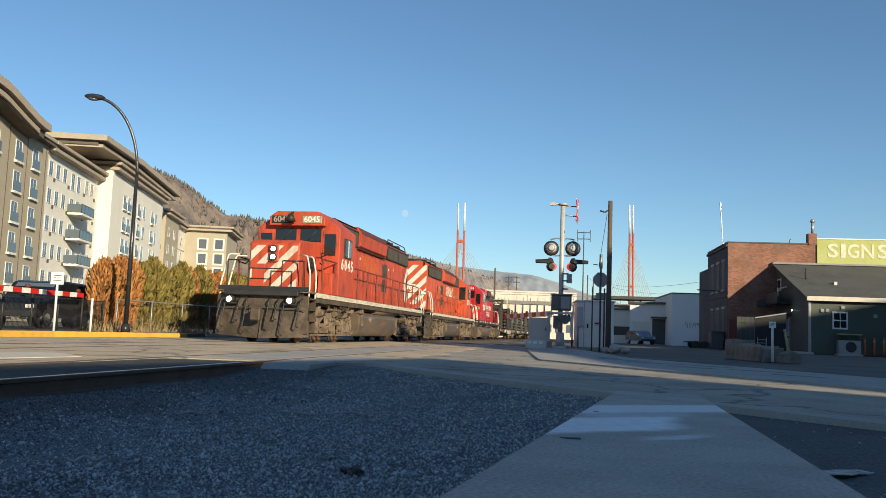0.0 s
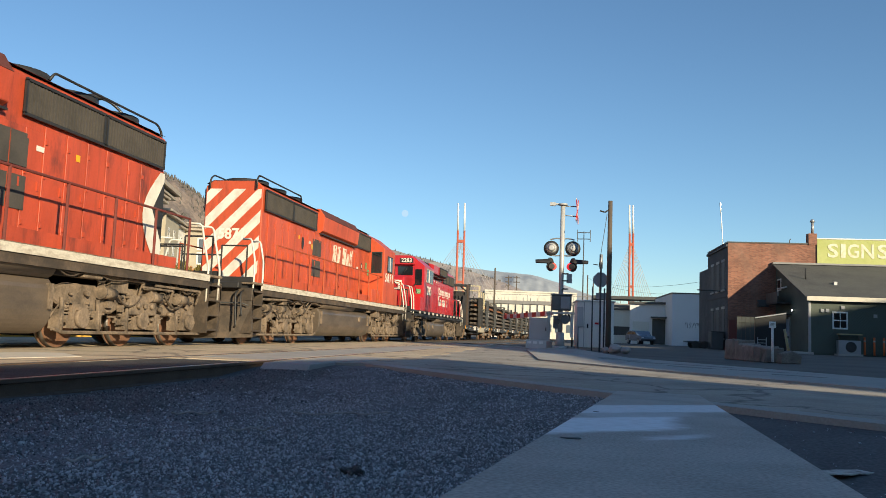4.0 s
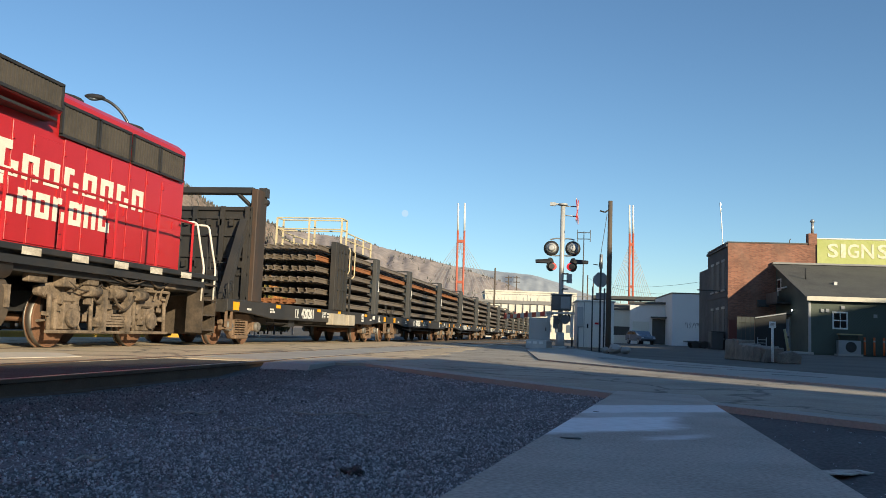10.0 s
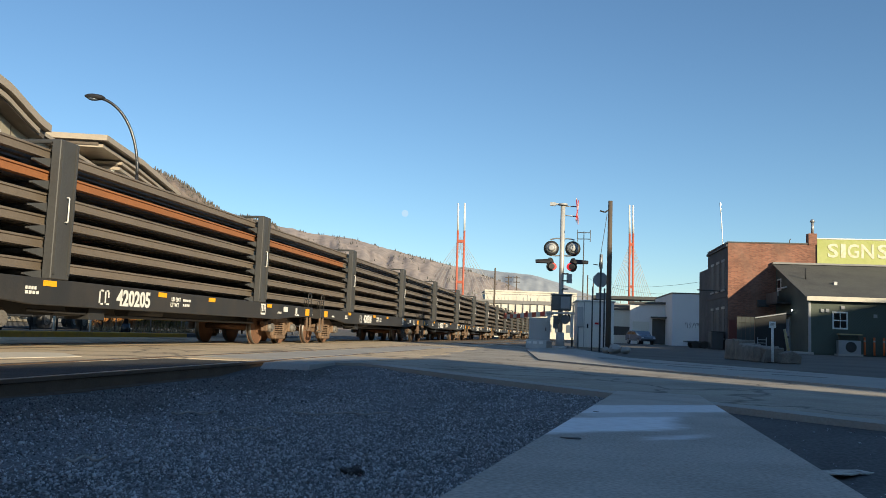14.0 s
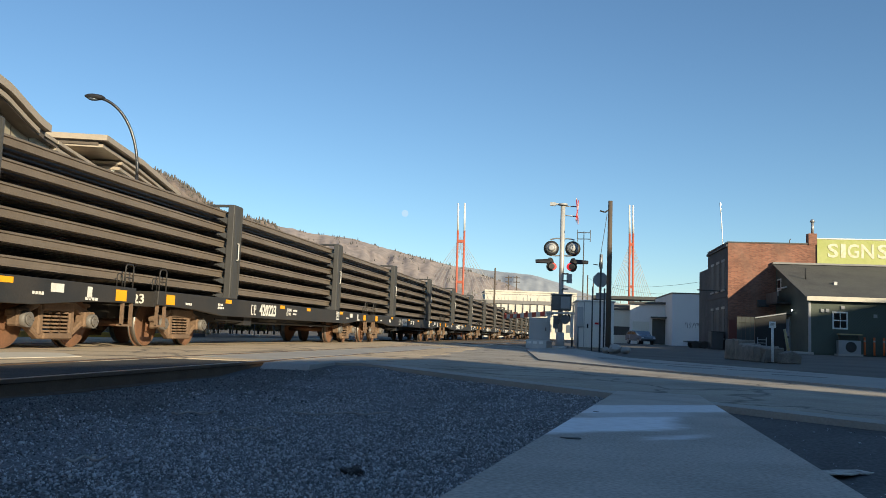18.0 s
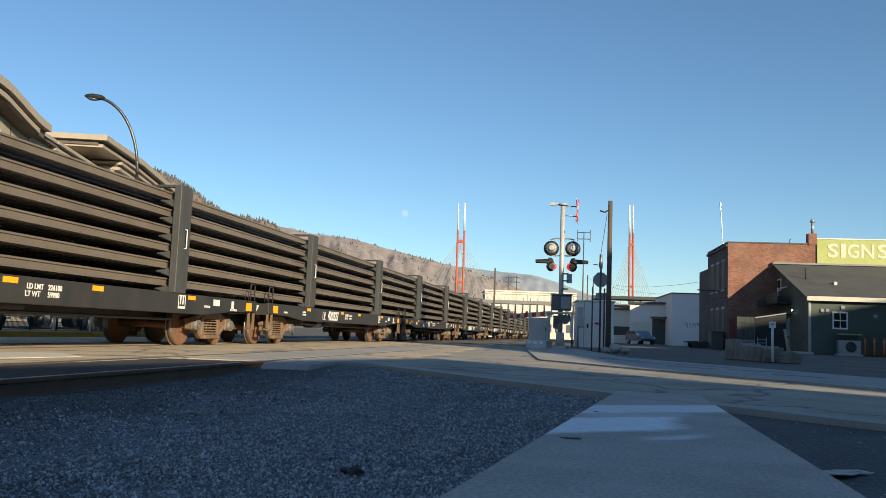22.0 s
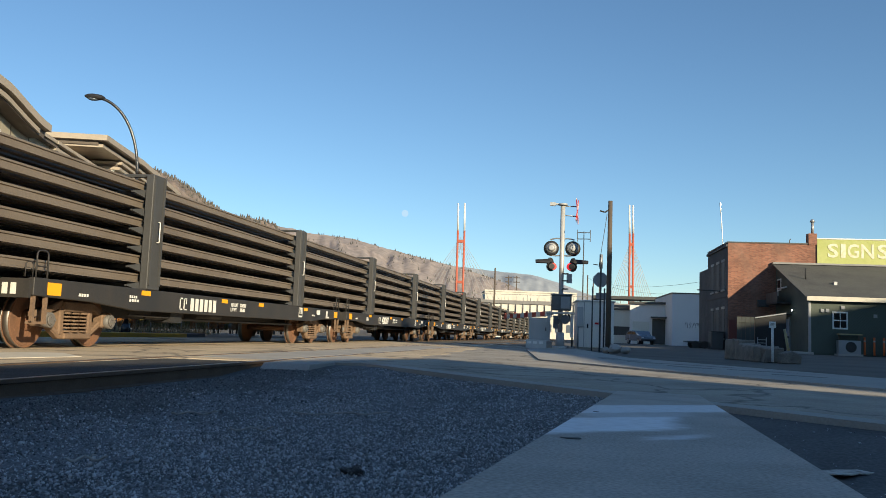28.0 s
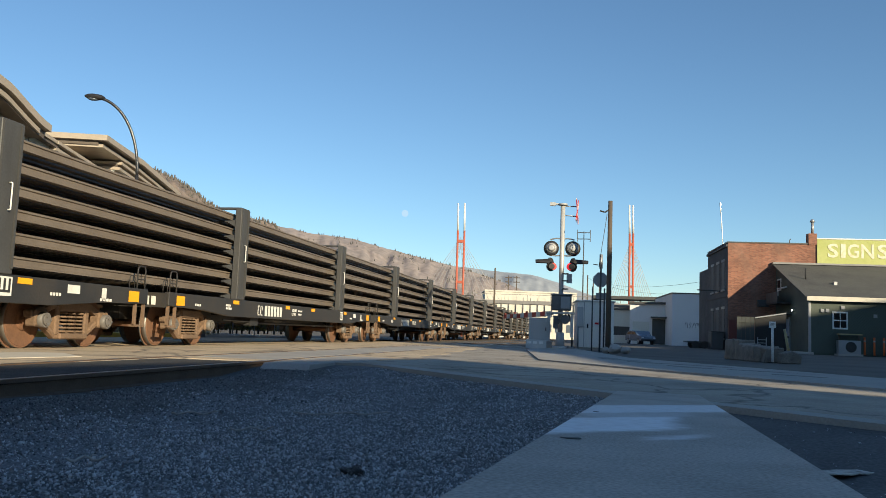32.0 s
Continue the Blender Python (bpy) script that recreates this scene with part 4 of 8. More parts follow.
def car_body(name, m, colour, label, length=4.7, h=1.75):
    t = base(name, label, "car", m)
    bm = B()
    prof = [(0, 0.42), (0.05, 0.85), (0.15, 0.98), (1.15, 1.08), (1.75, h - 0.08), (2.1, h), (3.9, h - 0.02), (4.5, 1.12), (length, 1.0), (length, 0.42)]
    extrude(bm, prof, "y", -0.9, 0.9)
    part("car_body", bm, colour, t, "", bevel=0.05)
    for s in (-1, 1):
        bm = B()
        extrude(bm, [(1.45, 1.14), (1.92, h - 0.13), (2.85, h - 0.12), (2.85, 1.12)], "y", *sorted((0.9 * s, 0.91 * s)))
        part("side_window", bm, M_GLASS, t)
        bm = B()
        extrude(bm, [(2.95, 1.12), (2.95, h - 0.12), (3.75, h - 0.14), (4.2, 1.14)], "y", *sorted((0.9 * s, 0.91 * s)))
        part("side_window", bm, M_GLASS, t)
        for x in (0.85, 3.8):
            bm = B()
            tube(bm, (x, 0.72 * s, 0.35), (x, 0.92 * s, 0.35), 0.35, 18)
            w = part("wheel", bm, M_BLACK, t)
            bm = B()
            tube(bm, (x, 0.92 * s, 0.35), (x, 0.93 * s, 0.35), 0.21, 14)
            part("rim", bm, M_GALV, w)
    bm = B()
    v = [bm.verts.new(p) for p in ((1.2, -0.75, 1.1), (1.2, 0.75, 1.1), (1.72, 0.7, h - 0.1), (1.72, -0.7, h - 0.1))]
    bm.faces.new(v)
    part("windscreen", bm, M_SKYGLASS, t)
    for s in (-0.7, 0.7):
        part("headlight", boxes((-0.02, 0.06, s - 0.14, s + 0.14, 0.72, 0.84)), M_SIGNWHITE, t, bevel=0.01)
    part("bumper", boxes((-0.08, 0.1, -0.88, 0.88, 0.4, 0.62)), M_BLACK, t, bevel=0.03)


M_CARBLACK = paint("black_car_paint", (0.012, 0.012, 0.014), 0.2, dark=(0.02, 0.02, 0.022), scale=1, bump=0)
M_CARBLUE = paint("blue_grey_car_paint", (0.16, 0.2, 0.26), 0.25, scale=1, bump=0)
M_CARGREY = paint("grey_car_paint", (0.2, 0.2, 0.205), 0.25, scale=1, bump=0)
car_body("parked_car", pose(26.0, 19.4, 0.1, 0, 0, 8), M_CARBLACK, "black parked car with dark windows behind the verge")
car_body("parked_car", pose(101, -7.3, 0, 0, 0, 20), M_CARBLUE, "small blue-grey car parked by the low buildings", h=1.6)
car_body("parked_car", pose(31.5, 21.9, 0.1, 0, 0, 8), M_CARGREY, "dark grey parked car beyond the hedge end")


def dark_fence():
    t = base("mesh_fence", "low dark mesh fence on thin posts beside the verge", "fence", group="verge fences")
    a, b = Vector((17.0, 16.9, 0.08)), Vector((28.0, 17.1, 0.08))
    n = 9
    for k in range(n):
        p = a.lerp(b, k / (n - 1))
        bm = B()
        tube(bm, p, p + Vector((0, 0, 1.15)), 0.03, 8)
        part("fence_post", bm, M_BLACK, t)
        if k < n - 1:
            q = a.lerp(b, (k + 1) / (n - 1))
            bm = B()
            for z in (0.08, 1.08):
                tube(bm, p + Vector((0, 0, z)), q + Vector((0, 0, z)), 0.015, 6)
            for i in range(1, 24):
                r = p.lerp(q, i / 24)
                tube(bm, r + Vector((0, 0, 0.08)), r + Vector((0, 0, 1.08)), 0.006, 4)
            part("mesh_panel", bm, M_BLACK, t)


dark_fence()


def chain_fence():
    t = base("chain_link_fence", "thin chain-link fence in front of the hedge", "fence", group="verge fences")
    a, b = Vector((28.2, 16.7, 0.06)), Vector((43, 15.3, 0.06))
    n = 8
    bm = B()
    pipe(bm, [a + Vector((0, 0, 1.2)), b + Vector((0, 0, 1.2))], 0.02)
    part("top_rail", bm, M_GALV, t)
    for k in range(n):
        p = a.lerp(b, k / (n - 1))
        bm = B()
        tube(bm, p, p + Vector((0, 0, 1.25)), 0.025, 8)
        part("fence_post", bm, M_GALV, t)
    bm = B()
    d = (b - a)
    m = 120
    for k in range(m):
        for up in (1, -1):
            p = a + d * (k / m)
            q = a + d * min(1, (k + 8) / m)
            z0, z1 = (0.05, 1.18) if up > 0 else (1.18, 0.05)
            tube(bm, p + Vector((0, 0, z0)), q + Vector((0, 0, z1)), 0.0018, 3, caps=False)
    ob = part("wire_mesh", bm, M_STAKE, t)
    ob["kind"] = "stuff"


chain_fence()


# ---- crossing signal, cabinets and poles ----
def signal_mast():
    t = base("crossing_signal", "silver crossing signal mast with paired lamps and crossbuck", "crossing signal", pose(36.5, 1.04, 0, 0, 0, 1.6))
    bm = B()
    tube(bm, (0, 0, 0), (0, 0, 0.12), 0.32, 14)
    tube(bm, (0, 0, 0.12), (0, 0, 0.7), 0.2, 14, 0.16)
    part("mast_base", bm, M_ALU, t)
    bm = B()
    tube(bm, (0, 0, 0.6), (0, 0, 6.2), 0.1, 16)
    part("mast", bm, M_ALU, t, "bare aluminium mast")
    bm = B()
    tube(bm, (0, 0, 6.18), (0, 0, 6.25), 0.2, 14)
    tube(bm, (0, 0.1, 6.22), (0, 0.45, 6.24), 0.05, 8)
    box(bm, -0.08, 0.08, 0.32, 0.55, 6.16, 6.3)
    part("mast_cap", bm, M_ALU, t, bevel=0.0)
    for s in (-1, 1):
        bm = B()
        pipe(bm, [(0, 0, 4.72), (0, 0.26 * s, 4.74), (0, 0.52 * s, 4.68)], 0.03)
        part("lamp_bracket", bm, M_GALV, t)
        bm = B()
        pipe(bm, [(0, 0, 4.0), (0, 0.3 * s, 3.98), (0, 0.5 * s, 4.02)], 0.03)
        part("lamp_bracket", bm, M_GALV, t)
        bm = B()
        tube(bm, (-0.02, 0.46 * s, 4.3), (0.02, 0.46 * s, 4.3), 0.33, 28)
        tube(bm, (-0.02, 0.46 * s, 4.3), (-0.08, 0.46 * s, 4.3), 0.31, 28, 0.27)
        bg = part("lamp_background", bm, M_BLACK, t, "round black lamp backboard")
        bm = B()
        tube(bm, (-0.08, 0.46 * s, 4.3), (-0.2, 0.46 * s, 4.3), 0.25, 24, 0.17)
        tube(bm, (-0.2, 0.46 * s, 4.3), (-0.26, 0.46 * s, 4.3), 0.17, 20, 0.08)
        part("lamp_housing", bm, M_ALU, bg, "domed silver lamp housing")
        bm = B()
        tube(bm, (-0.02, 0.46 * s, 3.6), (0.0, 0.5 * s, 3.6), 0.3, 24)
        sb = part("side_lamp_background", bm, M_BLACK, t)
        bm = B()
        v0 = Vector((-0.08, 0.5 * s, 3.6))
        for k in range(9):
            a = math.pi * (0.05 + 0.9 * k / 8)
            b2 = math.pi * (0.05 + 0.9 * (k + 1) / 8)
            if k == 8:
                break
            pts = [(-0.15 + 0.24 * math.cos(a), 0.5 * s, 3.6 + 0.24 * math.sin(a)), (-0.15 + 0.24 * math.cos(b2), 0.5 * s, 3.6 + 0.24 * math.sin(b2)), (-0.15 + 0.2 * math.cos(b2), (0.5 + 0.62) * s, 3.63 + 0.16 * math.sin(b2)), (-0.15 + 0.2 * math.cos(a), (0.5 + 0.62) * s, 3.63 + 0.16 * math.sin(a))]
            bm.faces.new([bm.verts.new(p) for p in pts])
        part("lamp_hood", bm, M_BLACK, sb, "long black lamp hood")
        bm = B()
        tube(bm, (-0.06, 0.46 * s, 3.5), (-0.3, 0.42 * s, 3.5), 0.2, 18, 0.12)
        part("lamp_back", bm, M_BLACK, sb)
        bm = B()
        tube(bm, (-0.2, 0.36 * s, 3.5), (-0.24, 0.34 * s, 3.5), 0.15, 18)
        part("red_lens", bm, M_SIGNAL if s < 0 else M_SIGNRED, sb, "glowing red lens" if s < 0 else "red lens")
    for a in (38, -38):
        c = part("crossbuck_board", boxes((-0.012, 0.012, -0.62, 0.62, -0.07, 0.07)), M_SIGNWHITE, t, "white crossbuck board with red edge")
        c.matrix_basis = Matrix.Translation((0.1, -0.62, 5.95)) @ pose(0, 0, 0, 0, 0, 82) @ pose(0, 0, 0, 90 - a if a > 0 else -(90 + a), 0, 0)
        bm = boxes((-0.016, 0.016, -0.62, 0.62, -0.075, -0.05), (-0.016, 0.016, -0.62, 0.62, 0.05, 0.075))
        part("red_edge", bm, M_SIGNRED, c)
    bm = B()
    tube(bm, (0, 0, 6.15), (0.1, -0.6, 6.15), 0.025)
    tube(bm, (0, 0, 5.75), (0.1, -0.6, 5.72), 0.025)
    part("crossbuck_arm", bm, M_GALV, t)
    for z in (2.55, 2.9, 3.2):
        bm = B()
        tube(bm, (-0.15, -0.05, z), (-0.2, -0.3, z), 0.03)
        part("cable_clip", bm, M_BLACK, t)
    part("track_number_plate", boxes((-0.2, -0.18, -0.45, -0.22, 2.8, 3.2)), M_CABINET, t)
    gm = part("gate_mechanism", boxes((-0.5, -0.1, -0.45, 0.4, 1.62, 2.28)), M_MECH, t, "dark grey gate mechanism box", bevel=0.04)
    part("cover_plate", boxes((-0.525, -0.5, -0.38, 0.0, 1.7, 2.2)), M_CABINET, gm, bevel=0.015)
    bm = B()
    tube(bm, (-0.5, 0.2, 1.95), (-0.58, 0.2, 1.95), 0.15, 16)
    tube(bm, (-0.58, 0.2, 1.95), (-0.62, 0.2, 1.95), 0.07, 12)
    part("drive_hub", bm, M_MECH, gm)
    part("mechanism_lid", boxes((-0.53, -0.07, -0.49, 0.44, 2.28, 2.33)), M_CABINET, gm, bevel=0.01)
    bm = boxes((-0.45, 0.1, -0.6, 0.6, 1.48, 1.56))
    box(bm, -0.35, -0.2, -0.55, -0.42, 0.5, 1.5)
    box(bm, -0.35, -0.2, 0.42, 0.55, 1.1, 1.5)
    part("gate_support", bm, M_GALV, t)
    bm = B()
    tube(bm, (-0.4, -0.2, 1.25), (-0.3, -0.2, 1.25), 0.2, 14)
    tube(bm, (-0.4, 0.15, 1.15), (-0.3, 0.15, 1.15), 0.13, 12)
    box(bm, -0.4, -0.2, 0.1, 0.3, 0.85, 1.4)
    part("counterweight", bm, M_MECH, t)
    bm = B()
    pipe(bm, [(-0.2, -0.5, 0.1), (-0.2, -0.52, 0.9), (-0.15, -0.3, 1.6)], 0.04)
    part("cable_conduit", bm, M_BLACK, t)


signal_mast()
gate_arm("crossing_gate", (36.9, 1.5), (46.5, 4.4), 1.5, 12, "lowered red and white striped crossing gate arm beside the mast", False, 0.11)


def cabinets():
    t = base("relay_cabinet", "small grey metal relay cabinet on a concrete base", "cabinet", pose(38.2, 2.0, 0, 0, 0, 2))
    part("cabinet_body", boxes((-0.4, 0.4, -0.47, 0.47, 0.3, 1.33)), M_RELAY, t, bevel=0.02)
    part("cabinet_door", boxes((-0.42, -0.4, -0.42, 0.42, 0.36, 1.27)), M_RELAY, t, bevel=0.006)
    part("concrete_base", boxes((-0.5, 0.5, -0.55, 0.5, -0.05, 0.3)), M_CONC, t, bevel=0.02)
    bm = B()
    box(bm, -0.46, -0.42, -0.3, -0.26, 0.75, 0.9)
    part("door_handle", bm, M_BLACK, t)
    t = base("junction_box", "pale low junction box with worn label patches", "junction box", pose(34.6, 1.95, 0, 0, 0, 2))
    part("box_body", boxes((-0.3, 0.3, -0.42, 0.4, 0.0, 0.36)), M_RELAY, t, bevel=0.02)
    for y in (-0.3, -0.05, 0.18):
        part("label_patch", boxes((-0.306, -0.3, y, y + 0.16, 0.2, 0.3)), M_SIGNWHITE, t)
    t = base("equipment_bungalow", "tall silver aluminium equipment shelter with a closed door", "equipment shelter", pose(39.8, -0.25, 0, 0, 0, 4))
    part("shelter_body", boxes((-0.85, 1.3, -0.98, 0.68, 0.08, 2.15)), M_SHELTER, t, bevel=0.025)
    part("shelter_roof", boxes((-0.92, 1.36, -1.04, 0.74, 2.15, 2.22)), M_SHELTER, t, bevel=0.02)
    part("shelter_base", boxes((-0.8, 1.25, -0.92, 0.62, -0.05, 0.08)), M_CONC, t)
    d = part("shelter_door", boxes((-0.875, -0.85, -0.62, 0.28, 0.16, 1.95)), M_SHELTER, t, bevel=0.008)
    part("door_sign", boxes((-0.882, -0.875, -0.36, -0.06, 1.05, 1.3)), M_SIGNWHITE, d, "white notice with a red mark")
    part("door_sign_mark", boxes((-0.886, -0.882, -0.3, -0.12, 1.13, 1.22)), M_SIGNRED, d)
    part("door_latch", boxes((-0.9, -0.875, 0.16, 0.22, 0.95, 1.15)), M_BLACK, d)
    bm = B()
    box(bm, -0.95, -0.85, 0.4, 0.68, 1.0, 1.9)
    part("meter_box", bm, M_RELAY, t, bevel=0.02)
    for y in (-0.7, 0.34):
        part("corner_seam", boxes((-0.862, -0.85, y, y + 0.03, 0.1, 2.12)), M_GALV, t)
    bm = B()
    tube(bm, (-0.9, 0.62, 0.1), (-0.9, 0.62, 1.0), 0.035, 8)
    part("conduit", bm, M_GALV, t)


cabinets()


def poles():
    t = base("utility_pole", "weathered dark wooden utility pole with a short bracket", "utility pole", pose(34.9, -0.93, 0))
    bm = B()
    tube(bm, (0, 0, -0.1), (0, 0, 6.14), 0.115, 12, 0.09)
    part("pole_shaft", bm, M_WOODPOLE, t)
    bm = B()
    pipe(bm, [(-0.05, 0.08, 5.75), (-0.05, 0.22, 5.66), (-0.05, 0.42, 5.72)], 0.03)
    part("bracket", bm, M_BLACK, t)
    bm = B()
    pipe(bm, [(0, 0.12, 5.6), (-0.1, 0.3, 4.3), (-0.2, 0.42, 3.4)], 0.012)
    part("down_lead", bm, M_BLACK, t)
    t = base("stop_sign", "grey back of an octagonal stop sign on a thin post", "stop sign", pose(36.2, -0.62, 0, 0, 0, 6))
    bm = B()
    tube(bm, (0, 0, -0.05), (0, 0, 3.9), 0.04, 8)
    part("post", bm, M_STAKE, t)
    bm = B()
    pts = [(0.33 * math.cos(math.pi / 8 + math.pi / 4 * k), 2.98 + 0.33 * math.sin(math.pi / 8 + math.pi / 4 * k)) for k in range(8)]
    extrude(bm, pts, "x", 0.05, 0.06)
    part("octagon_plate", bm, M_CABINET, t, "bare grey octagonal plate")
    part("lower_plate", boxes((0.05, 0.06, -0.32, 0.18, 2.15, 2.42)), M_CABINET, t)
    bm = B()
    tube(bm, (0.0, -0.0, 3.45), (0.0, 0.0, 4.05), 0.07, 10)
    part("reflector_sleeve", bm, M_GALV, t)
    bm = B()
    tube(bm, (0, 0.12, 3.6), (0, 0.32, 3.62), 0.02)
    part("sleeve_hook", bm, M_BLACK, t)
    for x, y, h, r in ((36.0, -0.78, 2.6, 0.035), (37.4, -0.3, 2.75, 0.03)):
        bm = B()
        tube(bm, (0, 0, -0.05), (0, 0, h), r, 8)
        solid("marker_pole", bm, M_STAKE, "thin dark steel marker pole by the shelter", "pole", pose(x, y, 0))
    for x, y, h, r in ((130, 13.9, 10.8, 0.17), (150, -0.3, 11.5, 0.14), (150, -1.3, 11.0, 0.12), (150, -2.4, 12.0, 0.14)):
        bm = B()
        tube(bm, (0, 0, 0), (0, 0, h), r, 8, r * 0.7)
        solid("far_pole", bm, M_WOODPOLE, "distant dark wooden pole", "pole", pose(x, y, 0))
    t = base("antenna_mast", "thin mast with a two-bar antenna on top", "antenna", pose(120, 0.4, 0))
    bm = B()
    tube(bm, (0, 0, 0), (0, 0, 15.5), 0.12, 8, 0.06)
    part("mast", bm, M_STAKE, t)
    for z in (14.4, 15.3):
        bm = B()
        tube(bm, (0, -0.9, z), (0, 0.9, z), 0.06, 6)
        part("antenna_bar", bm, M_STAKE, t)
    bm = B()
    for y in (-0.9, 0.9):
        tube(bm, (0, y, 14.0), (0, y, 15.7), 0.05, 6)
    part("antenna_element", bm, M_STAKE, t)
    for y in (17.4, 19.5):
        t = base("power_pole", "distant wooden power pole with two cross arms", "power pole", pose(215, y, 0))
        bm = B()
        tube(bm, (0, 0, 0), (0, 0, 15.6), 0.18, 8, 0.12)
        part("shaft", bm, M_WOODPOLE, t)
        for z in (13.9, 15.0):
            part("cross_arm", boxes((-0.1, 0.1, -0.85, 0.85, z, z + 0.2)), M_WOODPOLE, t)


poles()


def boulders():
    rng = random.Random(5)
    for x, y, s in ((33.2, -1.15, 0.26), (33.0, -1.55, 0.2), (33.5, -0.8, 0.15)):
        bm = B()
        bmesh.ops.create_icosphere(bm, subdivisions=2, radius=s)
        for v in bm.verts:
            v.co *= 1 + 0.3 * noise.noise(v.co * 4 + Vector((x, y, 0)))
            v.co.z *= 0.75
        solid("boulder", bm, M_CONC, "rough grey boulder at the foot of the pole", "boulder", pose(x, y, s * 0.45), "boulders by the pole")


boulders()


# ---- footbridge with red and white masts ----
M_PYLRED = paint("orange_red_mast_paint", (0.46, 0.115, 0.065), 0.6, dark=(0.33, 0.085, 0.055), scale=0.5, bump=0.03)
M_PYLWHITE = paint("white_mast_paint", (0.75, 0.73, 0.7), 0.6, scale=0.5, bump=0.03)
M_DECK = paint("grey_deck_steel", (0.25, 0.24, 0.23), 0.6, scale=0.5, bump=0.03)
M_CABLE = paint("pale_cable", (0.4, 0.38, 0.36), 0.5, 0.4, scale=0.5, bump=0)


def footbridge():
    t = base("footbridge", "cable-stayed footbridge with tall red and white masts", "footbridge")
    X = 150
    for y0, y1 in ((23.05, 21.85), (-7.4, -8.0)):
        masts = []
        for y in (y0, y1):
            bm = B()
            tube(bm, (X, y - 0.15, -0.3), (X, y, 19.0), 0.21, 12, 0.18)
            m = part("mast", bm, M_PYLRED, t, "orange-red bridge mast")
            bm = B()
            tube(bm, (X, y, 19.0), (X, y + 0.1, 24.0), 0.18, 12, 0.14)
            part("mast_top", bm, M_PYLWHITE, m, "white mast top")
        for z in (9.4, 16.8):
            part("cross_beam", boxes((X - 0.15, X + 0.15, y1, y0, z, z + 0.5)), M_PYLRED, t)
        for k in range(7):
            for sgn in (-1, 1):
                bm = B()
                yy = (y0 + y1) / 2 + sgn * ((1.3 + 0.45 * k) if y0 < 0 else (1.6 + 0.95 * k))
                tube(bm, (X, (y0 + y1) / 2, 17.8 - 0.5 * (6 - k) * 0.6), (X, yy, 6.7), 0.045, 4, caps=False)
                part("stay_cable", bm, M_CABLE, t)
    part("deck", boxes((X - 1.4, X + 1.4, -60, 48, 6.0, 6.6)), M_DECK, t, "grey footbridge deck")
    bm = boxes((X - 1.42, X - 1.36, -60, 48, 7.6, 7.68))
    for k in range(55):
        box(bm, X - 1.42, X - 1.36, -60 + 2 * k, -59.94 + 2 * k, 6.6, 7.6)
    part("deck_railing", bm, M_DECK, t)
    for y in (-40, -25, 34, 46):
        part("pier", boxes((X - 0.5, X + 0.5, y - 0.5, y + 0.5, -0.3, 6.0)), M_CONC, t)


footbridge()


# ---- buildings down the line ----
M_LOWWHITE = paint("grey_white_wall", (0.8, 0.76, 0.74), 0.85, dark=(0.66, 0.63, 0.62), amount=0.6, scale=0.4, fine=10, bump=0.1)
M_WAREHOUSE = paint("cream_warehouse_wall", (0.62, 0.58, 0.5), 0.85, dark=(0.48, 0.44, 0.38), amount=0.6, scale=0.4, fine=10, bump=0.1, streak=4)


def white_shed():
    t = base("white_warehouse", "long white warehouse with slanted pilasters", "warehouse", pose(190, 12, 0, 0, 0, 9.6))
    part("wall", boxes((0, 14, -10.2, 10.4, 4.4, 10.3)), M_WAREHOUSE, t, "white warehouse wall")
    part("lower_wall", boxes((0.1, 14, -10.2, 10.4, -0.3, 4.4)), M_WAREHOUSE, t)
    part("parapet", boxes((-0.15, 14, -10.3, 10.5, 10.1, 10.5)), M_WAREHOUSE, t, bevel=0.03)
    for k in range(13):
        bm = B()
        y = -10 + 1.62 * k
        extrude(bm, [(-0.5, 5.0), (-0.12, 9.0), (0.0, 9.0), (0.0, 5.0)], "y", y, y + 0.4)
        part("pilaster", bm, M_WAREHOUSE, t)
        # Grey strip beside each pilaster, painted as its slim shadow.
        part("pilaster_shadow", boxes((-0.04, 0.0, y + 0.42, y + 0.72, 5.2, 7.8)), M_DECK, t)
    for k in range(8):
        part("window", boxes((-0.05, 0.0, -9.5 + 2.4 * k, -8.0 + 2.4 * k, 1.5, 3.2)), M_SKYGLASS, t)


white_shed()


